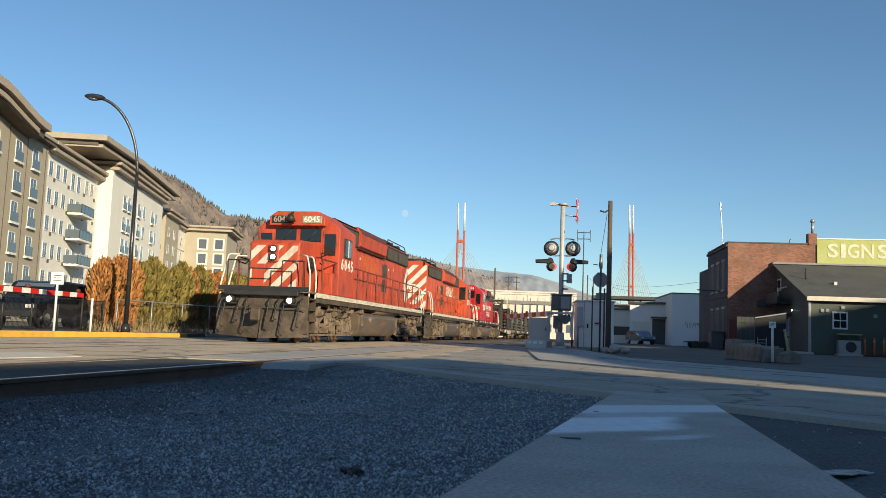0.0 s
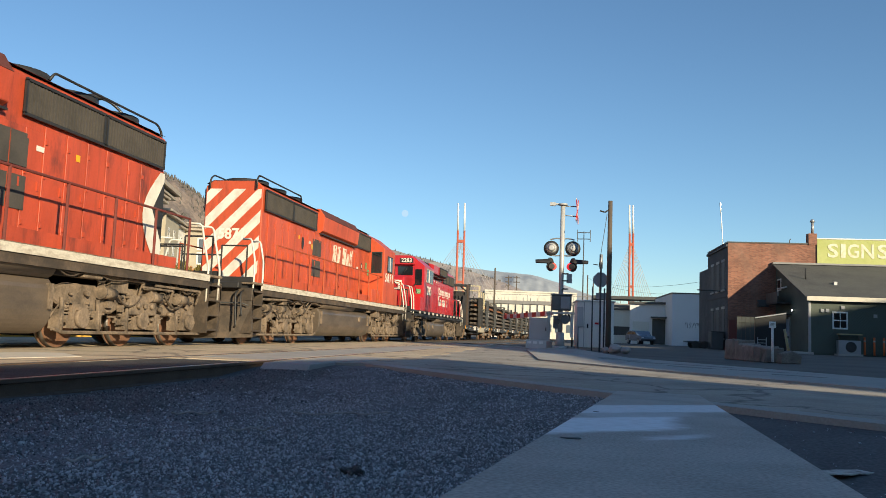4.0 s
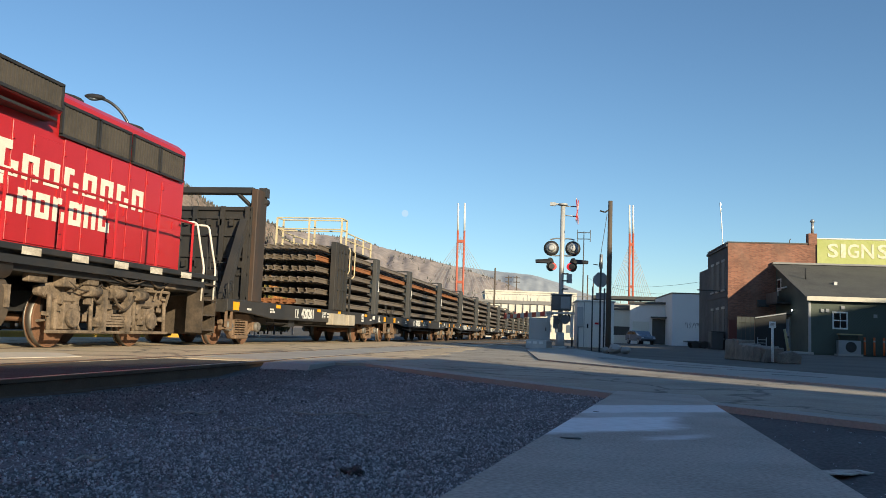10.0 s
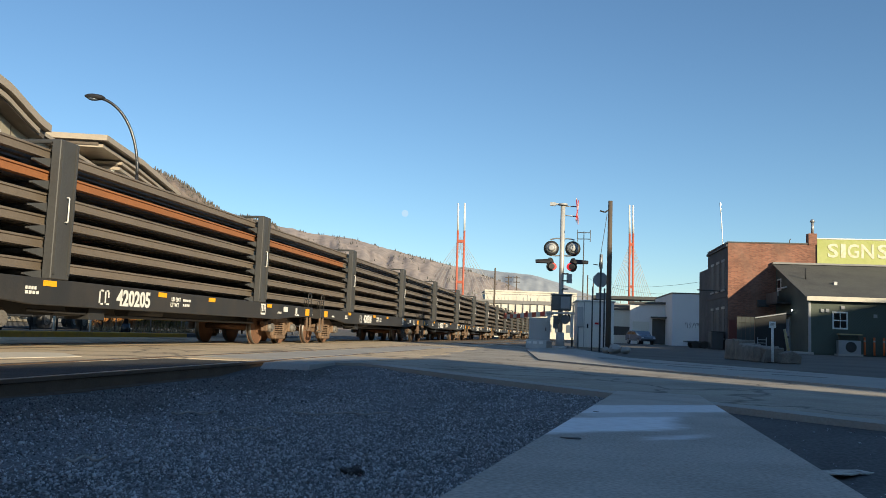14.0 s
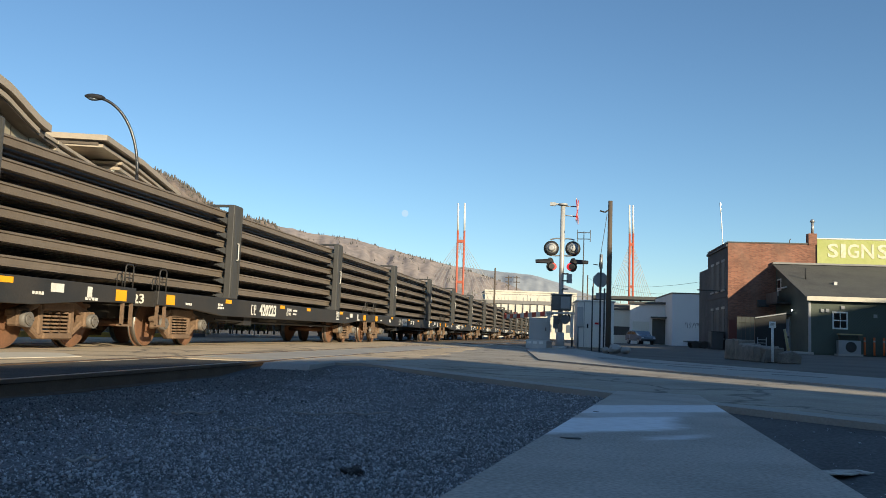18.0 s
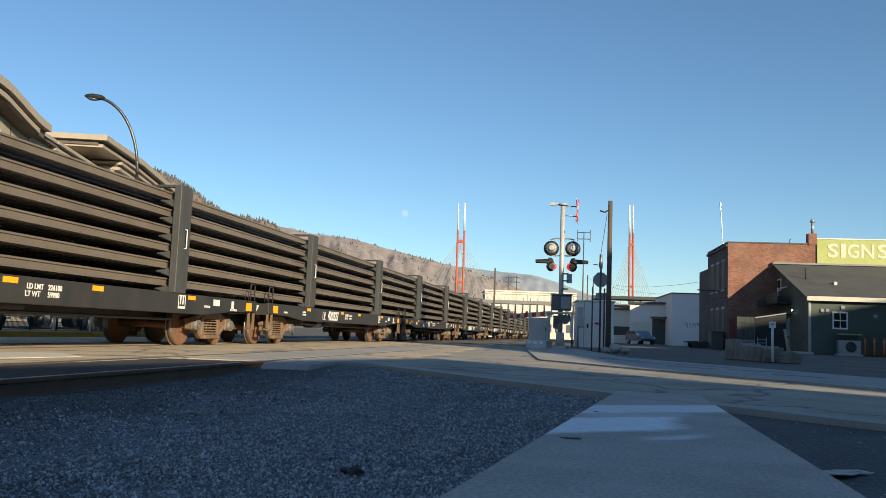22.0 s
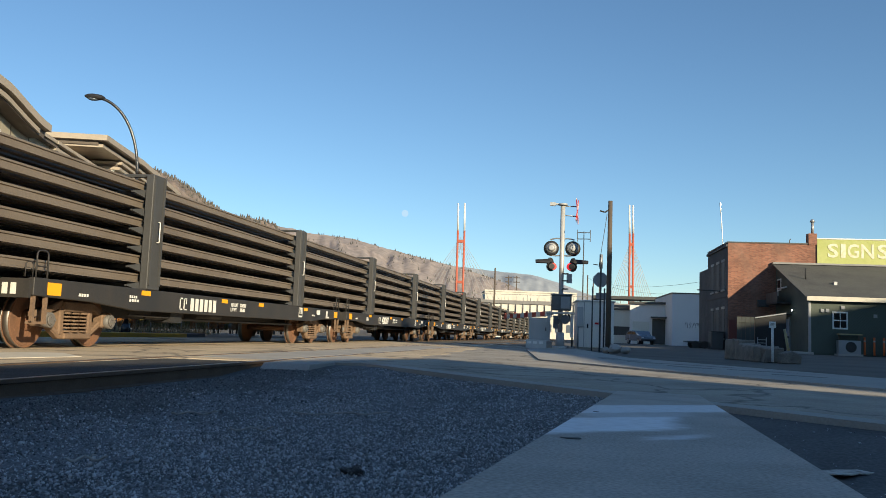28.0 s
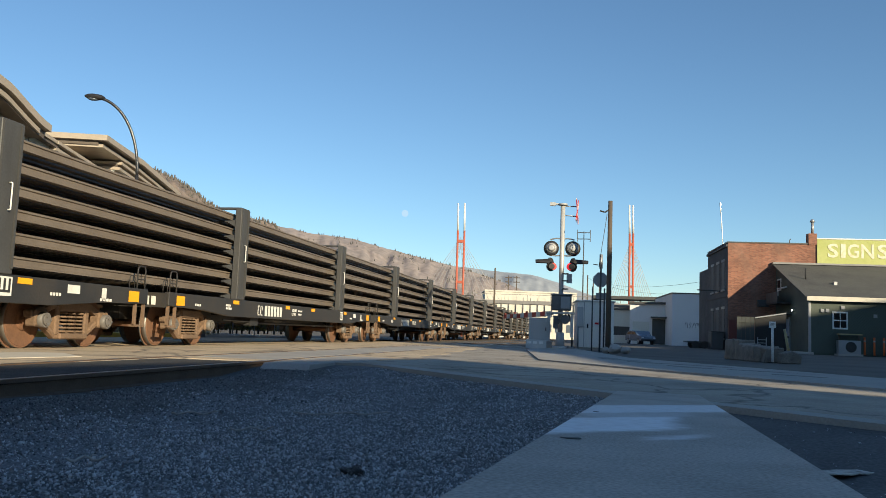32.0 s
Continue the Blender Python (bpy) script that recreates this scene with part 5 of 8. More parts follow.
def low_buildings():
    t = base("low_building", "plain pale grey flat-roofed building with faint graffiti", "building", pose(112, -12.5, 0, 0, 0, 3))
    part("wall", boxes((0, 16, -16, 1.5, -0.3, 6.6)), M_LOWWHITE, t)
    part("roof_edge", boxes((-0.1, 16, -16, 1.6, 6.6, 6.75)), M_STAKE, t)
    bm = B()
    for k in range(5):
        y = -0.3 - 0.42 * k
        pts = [(-0.02, y + 0.16 * math.cos(a * 0.9 + k), 2.6 + 0.35 * math.sin(a)) for a in [0.7 * i for i in range(8)]]
        pipe(bm, pts, 0.03, 4)
    part("graffiti", bm, M_STAKE, t, "dark scrawled paint lines")
    part("graffiti_patch", boxes((-0.012, 0.0, -2.9, -2.0, 2.5, 3.1)), M_POST, t, "faded pink paint patch")
    t = base("low_building", "pale building with a shaded entrance and wide door", "building", pose(118, -9.0, 0, 0, 0, -4))
    part("wall", boxes((0, 12, -5, 3.0, -0.3, 5.4)), M_LOWWHITE, t)
    part("roof_edge", boxes((-0.4, 12, -5, 3.1, 5.4, 5.7)), M_STAKE, t)
    # A flat dark panel: the recess's shade is in its colour.
    part("entrance", boxes((-0.05, 0.0, -2.2, 0.0, 0.0, 3.4)), M_STAKE, t)
    part("garage_door", boxes((-0.06, 0.0, 0.4, 2.6, 0.0, 3.0)), M_PALE, t)
    part("canopy", boxes((-1.5, 0.0, -2.6, 0.2, 3.5, 3.7)), M_STAKE, t)
    bm = B()
    bmesh.ops.create_uvsphere(bm, u_segments=12, v_segments=8, radius=0.16, matrix=Matrix.Translation((-0.6, -2.3, 3.2)))
    part("wall_lamp", bm, M_LAMP, t, "small lit lamp under the canopy")
    t = base("low_building", "white and blue-grey banded low building", "building", pose(122, -4.6, 0, 0, 0, -2))
    part("wall", boxes((0, 12, -3.6, 2.4, -0.3, 4.6)), M_PALE, t)
    part("dark_band", boxes((-0.04, 0.0, -3.6, 2.4, 1.1, 2.3)), M_STAKE, t)
    part("window", boxes((-0.05, 0.0, -2.8, -1.6, 2.6, 3.7)), M_GLASS, t)
    part("roof_edge", boxes((-0.2, 12, -3.7, 2.5, 4.6, 4.9)), M_STAKE, t)
    t = base("loading_roof", "long dark flat canopy roof behind the low buildings", "canopy", pose(140, -4, 0))
    part("canopy_slab", boxes((0, 6, -14, 3, 7.0, 7.5)), M_STAKE, t)
    for y in (-13, -5, 2):
        part("canopy_post", boxes((1, 1.3, y, y + 0.3, -0.3, 7.0)), M_STAKE, t)


low_buildings()
for dx, dy, hh in ((118.0, -13.0, 7.4), (135, -15.5, 8.0)):
    tr = base("street_tree", "small bare dark tree behind the low roofs", "tree", pose(dx, dy, 0), "distant trees")
    bmt = B()
    tube(bmt, (0, 0, 0), (0, 0, hh * 0.6), 0.15, 8, 0.08)
    part("trunk", bmt, M_BARK, tr)
    same("crown", leafy("crown", 3.0, 1.3, 500, 77, M_CEDAR), tr, pose(0, 0, hh * 0.6 - 0.5))


# ---- brick building with the lean-to shop ----
def brick_paint(name, one, two, mortar):
    m = bpy.data.materials.new(name)
    m.use_nodes = True
    nt = m.node_tree
    n, l = nt.nodes, nt.links
    bs = n["Principled BSDF"]
    co = n.new("ShaderNodeTexCoord")
    sx = n.new("ShaderNodeSeparateXYZ")
    ad = n.new("ShaderNodeMath")
    mp = n.new("ShaderNodeCombineXYZ")
    l.new(sx.outputs["X"], ad.inputs[0])
    l.new(sx.outputs["Y"], ad.inputs[1])
    l.new(ad.outputs["Value"], mp.inputs["X"])
    l.new(sx.outputs["Z"], mp.inputs["Y"])
    br = n.new("ShaderNodeTexBrick")
    br.inputs["Scale"].default_value = 1.0
    br.inputs["Brick Width"].default_value = 0.23
    br.inputs["Row Height"].default_value = 0.08
    br.inputs["Mortar Size"].default_value = 0.008
    br.inputs["Color1"].default_value = (*one, 1)
    br.inputs["Color2"].default_value = (*two, 1)
    br.inputs["Mortar"].default_value = (*mortar, 1)
    no = n.new("ShaderNodeTexNoise")
    no.inputs["Scale"].default_value = 0.6
    no.inputs["Detail"].default_value = 6
    mx = n.new("ShaderNodeMix")
    mx.data_type = "RGBA"
    mx.blend_type = "MULTIPLY"
    mx.inputs["Factor"].default_value = 0.6
    l.new(co.outputs["Object"], sx.inputs["Vector"])
    l.new(mp.outputs["Vector"], br.inputs["Vector"])
    l.new(co.outputs["Object"], no.inputs["Vector"])
    rm = n.new("ShaderNodeMapRange")
    rm.inputs["From Min"].default_value = 0.3
    rm.inputs["From Max"].default_value = 0.7
    rm.inputs["To Min"].default_value = 0.55
    rm.inputs["To Max"].default_value = 1.25
    l.new(no.outputs["Fac"], rm.inputs["Value"])
    l.new(br.outputs["Color"], mx.inputs["A"])
    l.new(rm.outputs["Result"], mx.inputs["B"])
    l.new(mx.outputs["Result"], bs.inputs["Base Color"])
    bs.inputs["Roughness"].default_value = 0.9
    return m


M_BRICK = brick_paint("red_brick", (0.32, 0.14, 0.09), (0.185, 0.08, 0.056), (0.24, 0.165, 0.125))
# Darker, greyer copy of the brick for walls turned from the sun.
M_BRICKSHADE = brick_paint("shade_grey_brick", (0.1, 0.09, 0.09), (0.068, 0.062, 0.065), (0.12, 0.115, 0.115))
M_LEAN = paint("yellowed_wood", (0.36, 0.3, 0.16), 0.8, scale=4, bump=0.1)
M_SIGNWALL = paint("yellow_green_sign_wall", (0.43, 0.45, 0.17), 0.8, dark=(0.35, 0.39, 0.11), amount=0.85, scale=0.8, fine=10, bump=0.08)
M_SIGNLETTER = paint("cream_sign_letter", (0.68, 0.64, 0.5), 0.7, dark=(0.46, 0.44, 0.2), amount=0.8, scale=4, fine=20, bump=0.05)
M_GREENWALL = paint("dark_green_siding", (0.072, 0.088, 0.07), 0.7, dark=(0.047, 0.058, 0.049), amount=0.6, scale=0.6, fine=20, bump=0.05)
M_SHINGLE = paint("dark_shingle", (0.085, 0.085, 0.08), 0.9, dark=(0.05, 0.05, 0.05), amount=0.7, scale=0.7, fine=12, bump=0.4, grain=0.25)
SHOP = pose(70.8, -11.3, 0, 0, 0, 2.0)


def brick_block():
    """Local axes: +x away from the street, -y to the right along the front."""
    t = base("brick_building", "two-storey old red brick building with a painted sign wall", "brick building", SHOP)
    part("wall", boxes((0, 9.0, -30, 0, -0.3, 8.62)), M_BRICK, t, "weathered red brick wall")
    part("parapet_cap", boxes((-0.05, 9.05, -6.75, 0.05, 8.62, 8.72)), M_STAKE, t)
    # Rear and side walls, cornice and course take the shaded brick colour.
    part("rear_wall", boxes((9.0, 16, -30, -0.4, -0.3, 7.4)), M_BRICKSHADE, t)
    part("street_facade", boxes((0.02, 8.98, 0.0, 0.012, -0.3, 8.6)), M_BRICKSHADE, t, "brick side wall, greyed and darkened for shade")
    part("cornice", boxes((0.0, 9.0, 0.012, 0.16, 8.3, 8.5)), M_BRICKSHADE, t, bevel=0.02)
    s = part("sign_wall", boxes((-0.12, 0.0, -30, -6.85, 6.0, 9.05)), M_SIGNWALL, t, "faded yellow-green painted sign wall")
    part("sign_cap", boxes((-0.16, 0.1, -30, -6.81, 9.05, 9.14)), M_WINFRAME, t)
    for ch, y, w in (("S", -8.04, 0.8), ("I", -8.81, 0.36), ("G", -9.57, 0.86), ("N", -10.65, 0.96), ("S", -11.8, 0.84)):
        me = letters(ch, 1.5, M_SIGNLETTER, 0.02, 0.03)
        co = [v.co for v in me.vertices]
        lo, hi = min(c.x for c in co), max(c.x for c in co)
        zl, zh = min(c.z for c in co), max(c.z for c in co)
        for v in me.vertices:
            v.co = Vector((((v.co.x - lo) / (hi - lo) - 0.5) * w, v.co.y, ((v.co.z - zl) / (zh - zl) - 0.5) * 1.12))
        me.transform(pose(0, 0, 0, 0, 0, -90))
        same("sign_letter", me, s, Matrix.Translation((-0.135, y, 8.15)), "faded cream letter painted on the wall")
    ch = part("chimney", boxes((-0.1, 0.6, -6.85, -6.2, 8.6, 9.5)), M_BRICK, t, "square brick chimney")
    bm = B()
    tube(bm, (0.25, -6.6, 9.5), (0.25, -6.6, 10.45), 0.11, 10)
    tube(bm, (0.25, -6.6, 10.45), (0.25, -6.6, 10.67), 0.2, 10, 0.12)
    part("flue_pipe", bm, M_GALV, ch)
    for x in (1.2, 3.6, 6.0):
        for z0, z1 in ((4.9, 7.2), (0.9, 3.3)):
            w = part("window", boxes((x, x + 1.1, -0.02, 0.03, z0, z1)), M_DULLGLASS, t, bevel=0.004)
            part("window_sill", boxes((x - 0.1, x + 1.2, 0.0, 0.12, z0 - 0.15, z0)), M_CONC, w)
            part("lintel", boxes((x - 0.1, x + 1.2, 0.0, 0.06, z1, z1 + 0.2)), M_CONC, w)
    part("side_door", boxes((-0.04, 0.0, -1.0, -0.1, 0.0, 2.4)), M_POST, t, "dull red door")
    part("string_course", boxes((0.0, 9.0, 0.012, 0.07, 4.25, 4.4)), M_BRICKSHADE, t)
    bm = B()
    tube(bm, (5.0, -0.6, 8.4), (5.0, -0.35, 12.0), 0.04, 6)
    tube(bm, (5.0, -0.35, 12.0), (5.0, -0.3, 12.7), 0.07, 6)
    part("antenna_pole", bm, M_GALV, t, "thin leaning pale antenna pole")
    bm = B()
    pipe(bm, [(0.1, -4.8, 8.7), (0.1, -4.8, 8.95), (0.1, -4.9, 9.05)], 0.04)
    part("roof_vent", bm, M_STAKE, t)
    bm = B()
    tube(bm, (3.0, 0.05, 4.85), (3.0, 1.9, 4.9), 0.05, 6)
    part("service_arm", bm, M_STAKE, t)
    part("wall_unit", boxes((-0.5, -0.004, -3.05, -2.25, 3.5, 4.05)), M_STAKE, t, "grey air conditioner hung on the wall", bevel=0.02)
    w = base("dark_bin", "dark steel waste bin against the brick wall", "bin", SHOP)
    part("bin_body", boxes((0.6, 2.0, 0.2, 1.15, 0.0, 1.35)), M_STAKE, w, bevel=0.03)
    part("bin_lid", boxes((0.56, 2.04, 0.16, 1.19, 1.35, 1.43)), M_BLACK, w, bevel=0.02)


brick_block()


def lean_to():
    t = base("lean_to_shop", "dark green shop with a shingled lean-to roof", "shop", SHOP)
    # roof from the brick wall at the back to the eave at the street
    bm = B()
    extrude(bm, [(-0.02, 7.0), (-9.1, 3.98), (-9.1, 3.86), (-0.02, 6.88)], "y", -31, -3.4)
    part("roof", bm, M_SHINGLE, t, "dark shingled lean-to roof")
    part("flashing", boxes((-0.35, -0.03, -31, -3.4, 6.96, 7.1)), M_FLASH, t, "grey metal flashing strip")
    part("fascia", boxes((-9.25, -9.1, -31, -3.5, 3.66, 3.97)), M_FASCIAWHITE, t, "white eave fascia")
    bm = B()
    extrude(bm, [(-0.05, -0.3), (-0.05, 6.85), (-8.75, 3.88), (-8.75, -0.3)], "y", -3.9, -3.7)
    part("side_wall", bm, M_GREENWALL, t, "dark green side wall")
    part("front_wall", boxes((-8.8, -8.6, -31, -3.8, -0.3, 3.85)), M_GREENWALL, t, "dark green sided front wall")
    # boards laid at a slant, each clipped to the wall
    bm = B()
    extrude(bm, [(0.0, 0.0), (-0.17, 0.0), (-3.87, 3.7), (-3.7, 3.7)], "x", -8.83, -8.8)
    board = finish("siding_board", bm, M_GREENWALL)
    for k in range(118):
        same("siding_board", board, t, Matrix.Translation((0, -3.86 - 0.2 * k, 0.1)))
    part("siding_end", boxes((-8.83, -8.8, -7.55, -3.82, 0.02, 0.09)), M_GREENWALL, t)
    w = part("window", boxes((-8.86, -8.83, -6.28, -5.25, 1.75, 2.97)), M_WINFRAME, t, "white sash window", bevel=0.01)
    for z in (1.86, 2.4):
        for y in (-6.17, -5.74):
            part("pane", boxes((-8.87, -8.86, y, y + 0.38, z, z + 0.46)), M_GLASS, w)
    for y, z, s in ((-4.6, 3.0, 0.24), (-4.93, 3.02, 0.24), (-5.94, 3.25, 0.24), (-8.07, 2.73, 0.24)):
        part("wall_vent", boxes((-8.9, -8.83, y - s / 2, y + s / 2, z - 0.12, z + 0.12)), M_CABINET, t, bevel=0.01)
    bm = B()
    box(bm, -6.05, -5.8, -6.5, -6.25, 4.95, 5.25)
    part("roof_vent", bm, M_GALV, t, bevel=0.02)
    bm = B()
    tube(bm, (-4.6, -4.7, 5.3), (-4.6, -4.7, 6.3), 0.06, 8)
    part("vent_pipe", bm, M_BLACK, t)
    d = part("side_door", boxes((-4.1, -2.5, -3.72, -3.64, 0.1, 2.5)), M_BLUEDOOR, t, "pale blue-grey side door", bevel=0.01)
    part("door_frame", boxes((-4.24, -4.1, -3.72, -3.6, 0.1, 2.62)), M_CABINET, d)
    part("door_handle", boxes((-3.95, -3.85, -3.64, -3.56, 1.05, 1.2)), M_BLACK, d)
    w = part("upper_window", boxes((-1.7, -0.6, -3.71, -3.66, 4.75, 5.7)), M_WINFRAME, t, bevel=0.01)
    part("pane", boxes((-1.58, -0.72, -3.66, -3.65, 4.87, 5.58)), M_GLASS, w)
    part("landing_slab", boxes((-4.4, -1.0, -3.7, -2.7, 3.62, 3.74)), M_BLACK, t)
    part("landing_railing", boxes((-4.4, -1.0, -2.74, -2.7, 3.74, 4.5)), M_STAKE, t)
    bm = B()
    pipe(bm, [(-1.4, -3.5, 4.35), (-1.4, -3.5, 4.9), (-3.9, -3.5, 4.9)], 0.06)
    part("service_pipe", bm, M_WINFRAME, t, "white bent service pipe")
    part("awning", boxes((-4.6, -2.2, -3.7, -3.0, 2.75, 2.87)), M_BLACK, t)
    bm = B()
    bmesh.ops.create_uvsphere(bm, u_segments=10, v_segments=8, radius=0.06, matrix=Matrix.Translation((-5.4, -3.5, 3.1)))
    part("wall_lamp", bm, M_LAMP, t, "small lit wall lamp")
    part("step_slab", boxes((-9.6, -4.0, -3.8, -2.6, -0.1, 0.12)), M_CONC, t)
    part("corner_trim", boxes((-8.9, -8.72, -3.84, -3.68, -0.1, 3.6)), M_CABINET, t)
    a = base("air_conditioner", "grey outdoor air conditioner on a slab by the wall", "air conditioner", SHOP @ pose(-9.3, -6.15, 0))
    part("casing", boxes((-0.2, 0.3, -0.75, 0.7, 0.08, 1.0)), M_CABINET, a, bevel=0.02)
    bm = B()
    tube(bm, (-0.21, -0.1, 0.55), (-0.225, -0.1, 0.55), 0.36, 20)
    part("fan_grille", bm, M_BLACK, a)
    part("slab", boxes((-0.3, 0.4, -0.85, 0.8, -0.05, 0.08)), M_CONC, a)
    part("timber_shelf", boxes((-0.2, 0.25, -0.85, 0.68, 1.38, 1.46)), M_LEAN, a)
    part("shelf_post", boxes((0.15, 0.23, 0.5, 0.58, 0.08, 1.38)), M_WOODPOLE, a)
    part("shelf_post", boxes((0.15, 0.23, -0.78, -0.7, 0.08, 1.38)), M_WOODPOLE, a)
    for k in range(4):
        p = base("delineator_post", "orange plastic delineator post with white bands", "delineator", SHOP @ pose(-9.3, -7.2 - 0.62 * k, 0), "orange posts")
        bm = B()
        tube(bm, (0, 0, 0.04), (0, 0, 1.25), 0.07, 10)
        part("tube", bm, M_ORANGEPOST, p)
        bm = B()
        tube(bm, (0, 0, 0.95), (0, 0, 1.04), 0.073, 10)
        part("band", bm, M_CABINET, p)
        bm = B()
        tube(bm, (0, 0, 0), (0, 0, 0.05), 0.15, 12)
        part("base_disc", bm, M_BLACK, p)


M_FLASH = paint("dull_metal_flashing", (0.22, 0.22, 0.22), 0.55, 0.3, scale=0.7, bump=0.05)
M_FASCIAWHITE = paint("aged_white_fascia", (0.62, 0.58, 0.48), 0.7, dark=(0.4, 0.36, 0.29), amount=0.6, scale=1.2, bump=0.05)
M_BLUEDOOR = paint("pale_blue_door", (0.2, 0.25, 0.31), 0.6, scale=1.5, bump=0.03)
M_ORANGEPOST = paint("orange_plastic", (0.6, 0.13, 0.03), 0.5, scale=4, bump=0)
lean_to()


M_OLDCONC = paint("stained_old_concrete", (0.27, 0.235, 0.195), 0.9, dark=(0.12, 0.1, 0.085), amount=0.9, scale=2.2, fine=30, bump=0.35, grain=0.2, rnd=0.2)


def yard_things():
    f = base("board_screen", "grey-green boarded screen around a bin area", "screen", pose(62.0, -10.5, 0, 0, 0, 2))
    for k in range(4):
        part("board", boxes((0, 0.04, -0.3 - 0.3 * k, -0.02 - 0.3 * k, 0.0, 2.4)), M_SCREEN, f)
    part("top_rail", boxes((-0.04, 0.0, -1.22, 0.0, 2.0, 2.1)), M_SCREEN, f)
    bm = B()
    tube(bm, (0, -1.25, 2.35), (0.5, -3.45, 2.75), 0.05, 6)
    part("brace_bar", bm, M_CABINET, f)
    # Added flat black panel that stands in for the shaded gap.
    bm = B()
    v = [(-1.3, 0.0), (-3.4, 0.0), (-3.4, 2.66)] + [(-3.4 + 0.21 * k, 2.66 - 0.032 * k + 0.03 * math.sin(2.2 * k)) for k in range(1, 10)] + [(-1.3, 2.3)]
    extrude(bm, v, "x", 0.25, 0.28)
    part("dark_gap_panel", bm, M_DARKGAP, f, "flat black panel standing in for the dark gap under the bar")
    rng = random.Random(21)
    for k in range(7):
        s = k / 6
        x, y = 30.9 - 3.0 * s, -5.25 - 0.5 * s
        h = (0.66, 0.62, 0.5, 0.46, 0.48, 0.44, 0.42)[k]
        bm = boxes((-0.42, 0.42, -0.28, 0.28, -0.05, h))
        for v in bm.verts:
            v.co += Vector((rng.uniform(-0.05, 0.05), rng.uniform(-0.05, 0.05), rng.uniform(-0.04, 0.04) if v.co.z > 0 else 0))
        solid("concrete_block", bm, M_OLDCONC, "rough old concrete kerb block in a row", "concrete block", pose(x, y, 0, 0, 0, 9 + rng.uniform(-5, 5)), "row of concrete blocks", bevel=0.03)
    bm = B()
    extrude(bm, [(-0.3, -0.05), (0.32, -0.05), (0.36, 0.2), (0.1, 0.34), (-0.28, 0.26)], "y", -0.35, 0.35)
    solid("concrete_wedge", bm, M_OLDCONC, "wedge-shaped broken concrete block", "concrete block", pose(27.55, -6.12, 0, 0, 0, -80), "row of concrete blocks", bevel=0.03)
    sign_post("small_sign", 26.6, -5.53, 1.2, 0.19, "thin white post with a small square plate", facing=170)
    bm = B()
    tube(bm, (0, 0, -0.4), (0.04, 0.17, 0.62), 0.05, 8, 0.04)
    solid("leaning_post", bm, M_LEAN, "short leaning yellow-grey wooden post", "post", pose(28.1, -6.38, 0.4))
    bm = B()
    for k in range(4):
        box(bm, -0.03, 0.03, -0.3, 0.3, 0.15 + 0.22 * k, 0.2 + 0.22 * k)
    for y in (-0.3, 0.27):
        box(bm, -0.03, 0.03, y, y + 0.04, 0.0, 1.0)
    solid("small_rack", bm, M_CABINET, "small grey metal rack beside the screen", "rack", pose(61.5, -12.1, 0))


M_DARKGAP = paint("dark_gap_black", (0.009, 0.009, 0.01), 0.7, dark=(0.016, 0.016, 0.017), scale=2, bump=0.1)
M_SCREEN = paint("grey_green_boards", (0.052, 0.057, 0.054), 0.85, dark=(0.035, 0.037, 0.035), scale=1, streak=4, bump=0.15, rnd=0.15)
yard_things()


def low_trailer():
    t = base("flat_trailer", "low dark flat trailer parked by the brick wall", "trailer", pose(73.5, -9.9, 0, 0, 0, 95))
    part("bed", boxes((-1.6, 1.6, -0.8, 0.8, 0.45, 0.58)), M_STAKE, t, bevel=0.01)
    part("drawbar", boxes((-2.6, -1.6, -0.06, 0.06, 0.4, 0.5)), M_STAKE, t)
    for x in (0.2, 0.95):
        for y in (-0.86, 0.74):
            bm = B()
            tube(bm, (x, y, 0.3), (x, y + 0.14, 0.3), 0.3, 14)
            part("tyre", bm, M_BLACK, t)


low_trailer()


def wires():
    for a, b, sag, label in (((84, -10.9, 6.3), (150, -1.3, 10.6), 0.8, "thin dark overhead wire"), ((84, -11.0, 5.2), (150, -0.3, 11.0), 1.0, "thin dark overhead wire")):
        a, b = Vector(a), Vector(b)
        bm = B()
        pts = [a.lerp(b, k / 12) - Vector((0, 0, sag * 4 * (k / 12) * (1 - k / 12))) for k in range(13)]
        for p, q in zip(pts[:-1], pts[1:]):
            tube(bm, p, q, 0.02, 4, caps=False)
        solid("overhead_wire", bm, M_BLACK, label + " between poles", "wire", group="overhead wires")


wires()


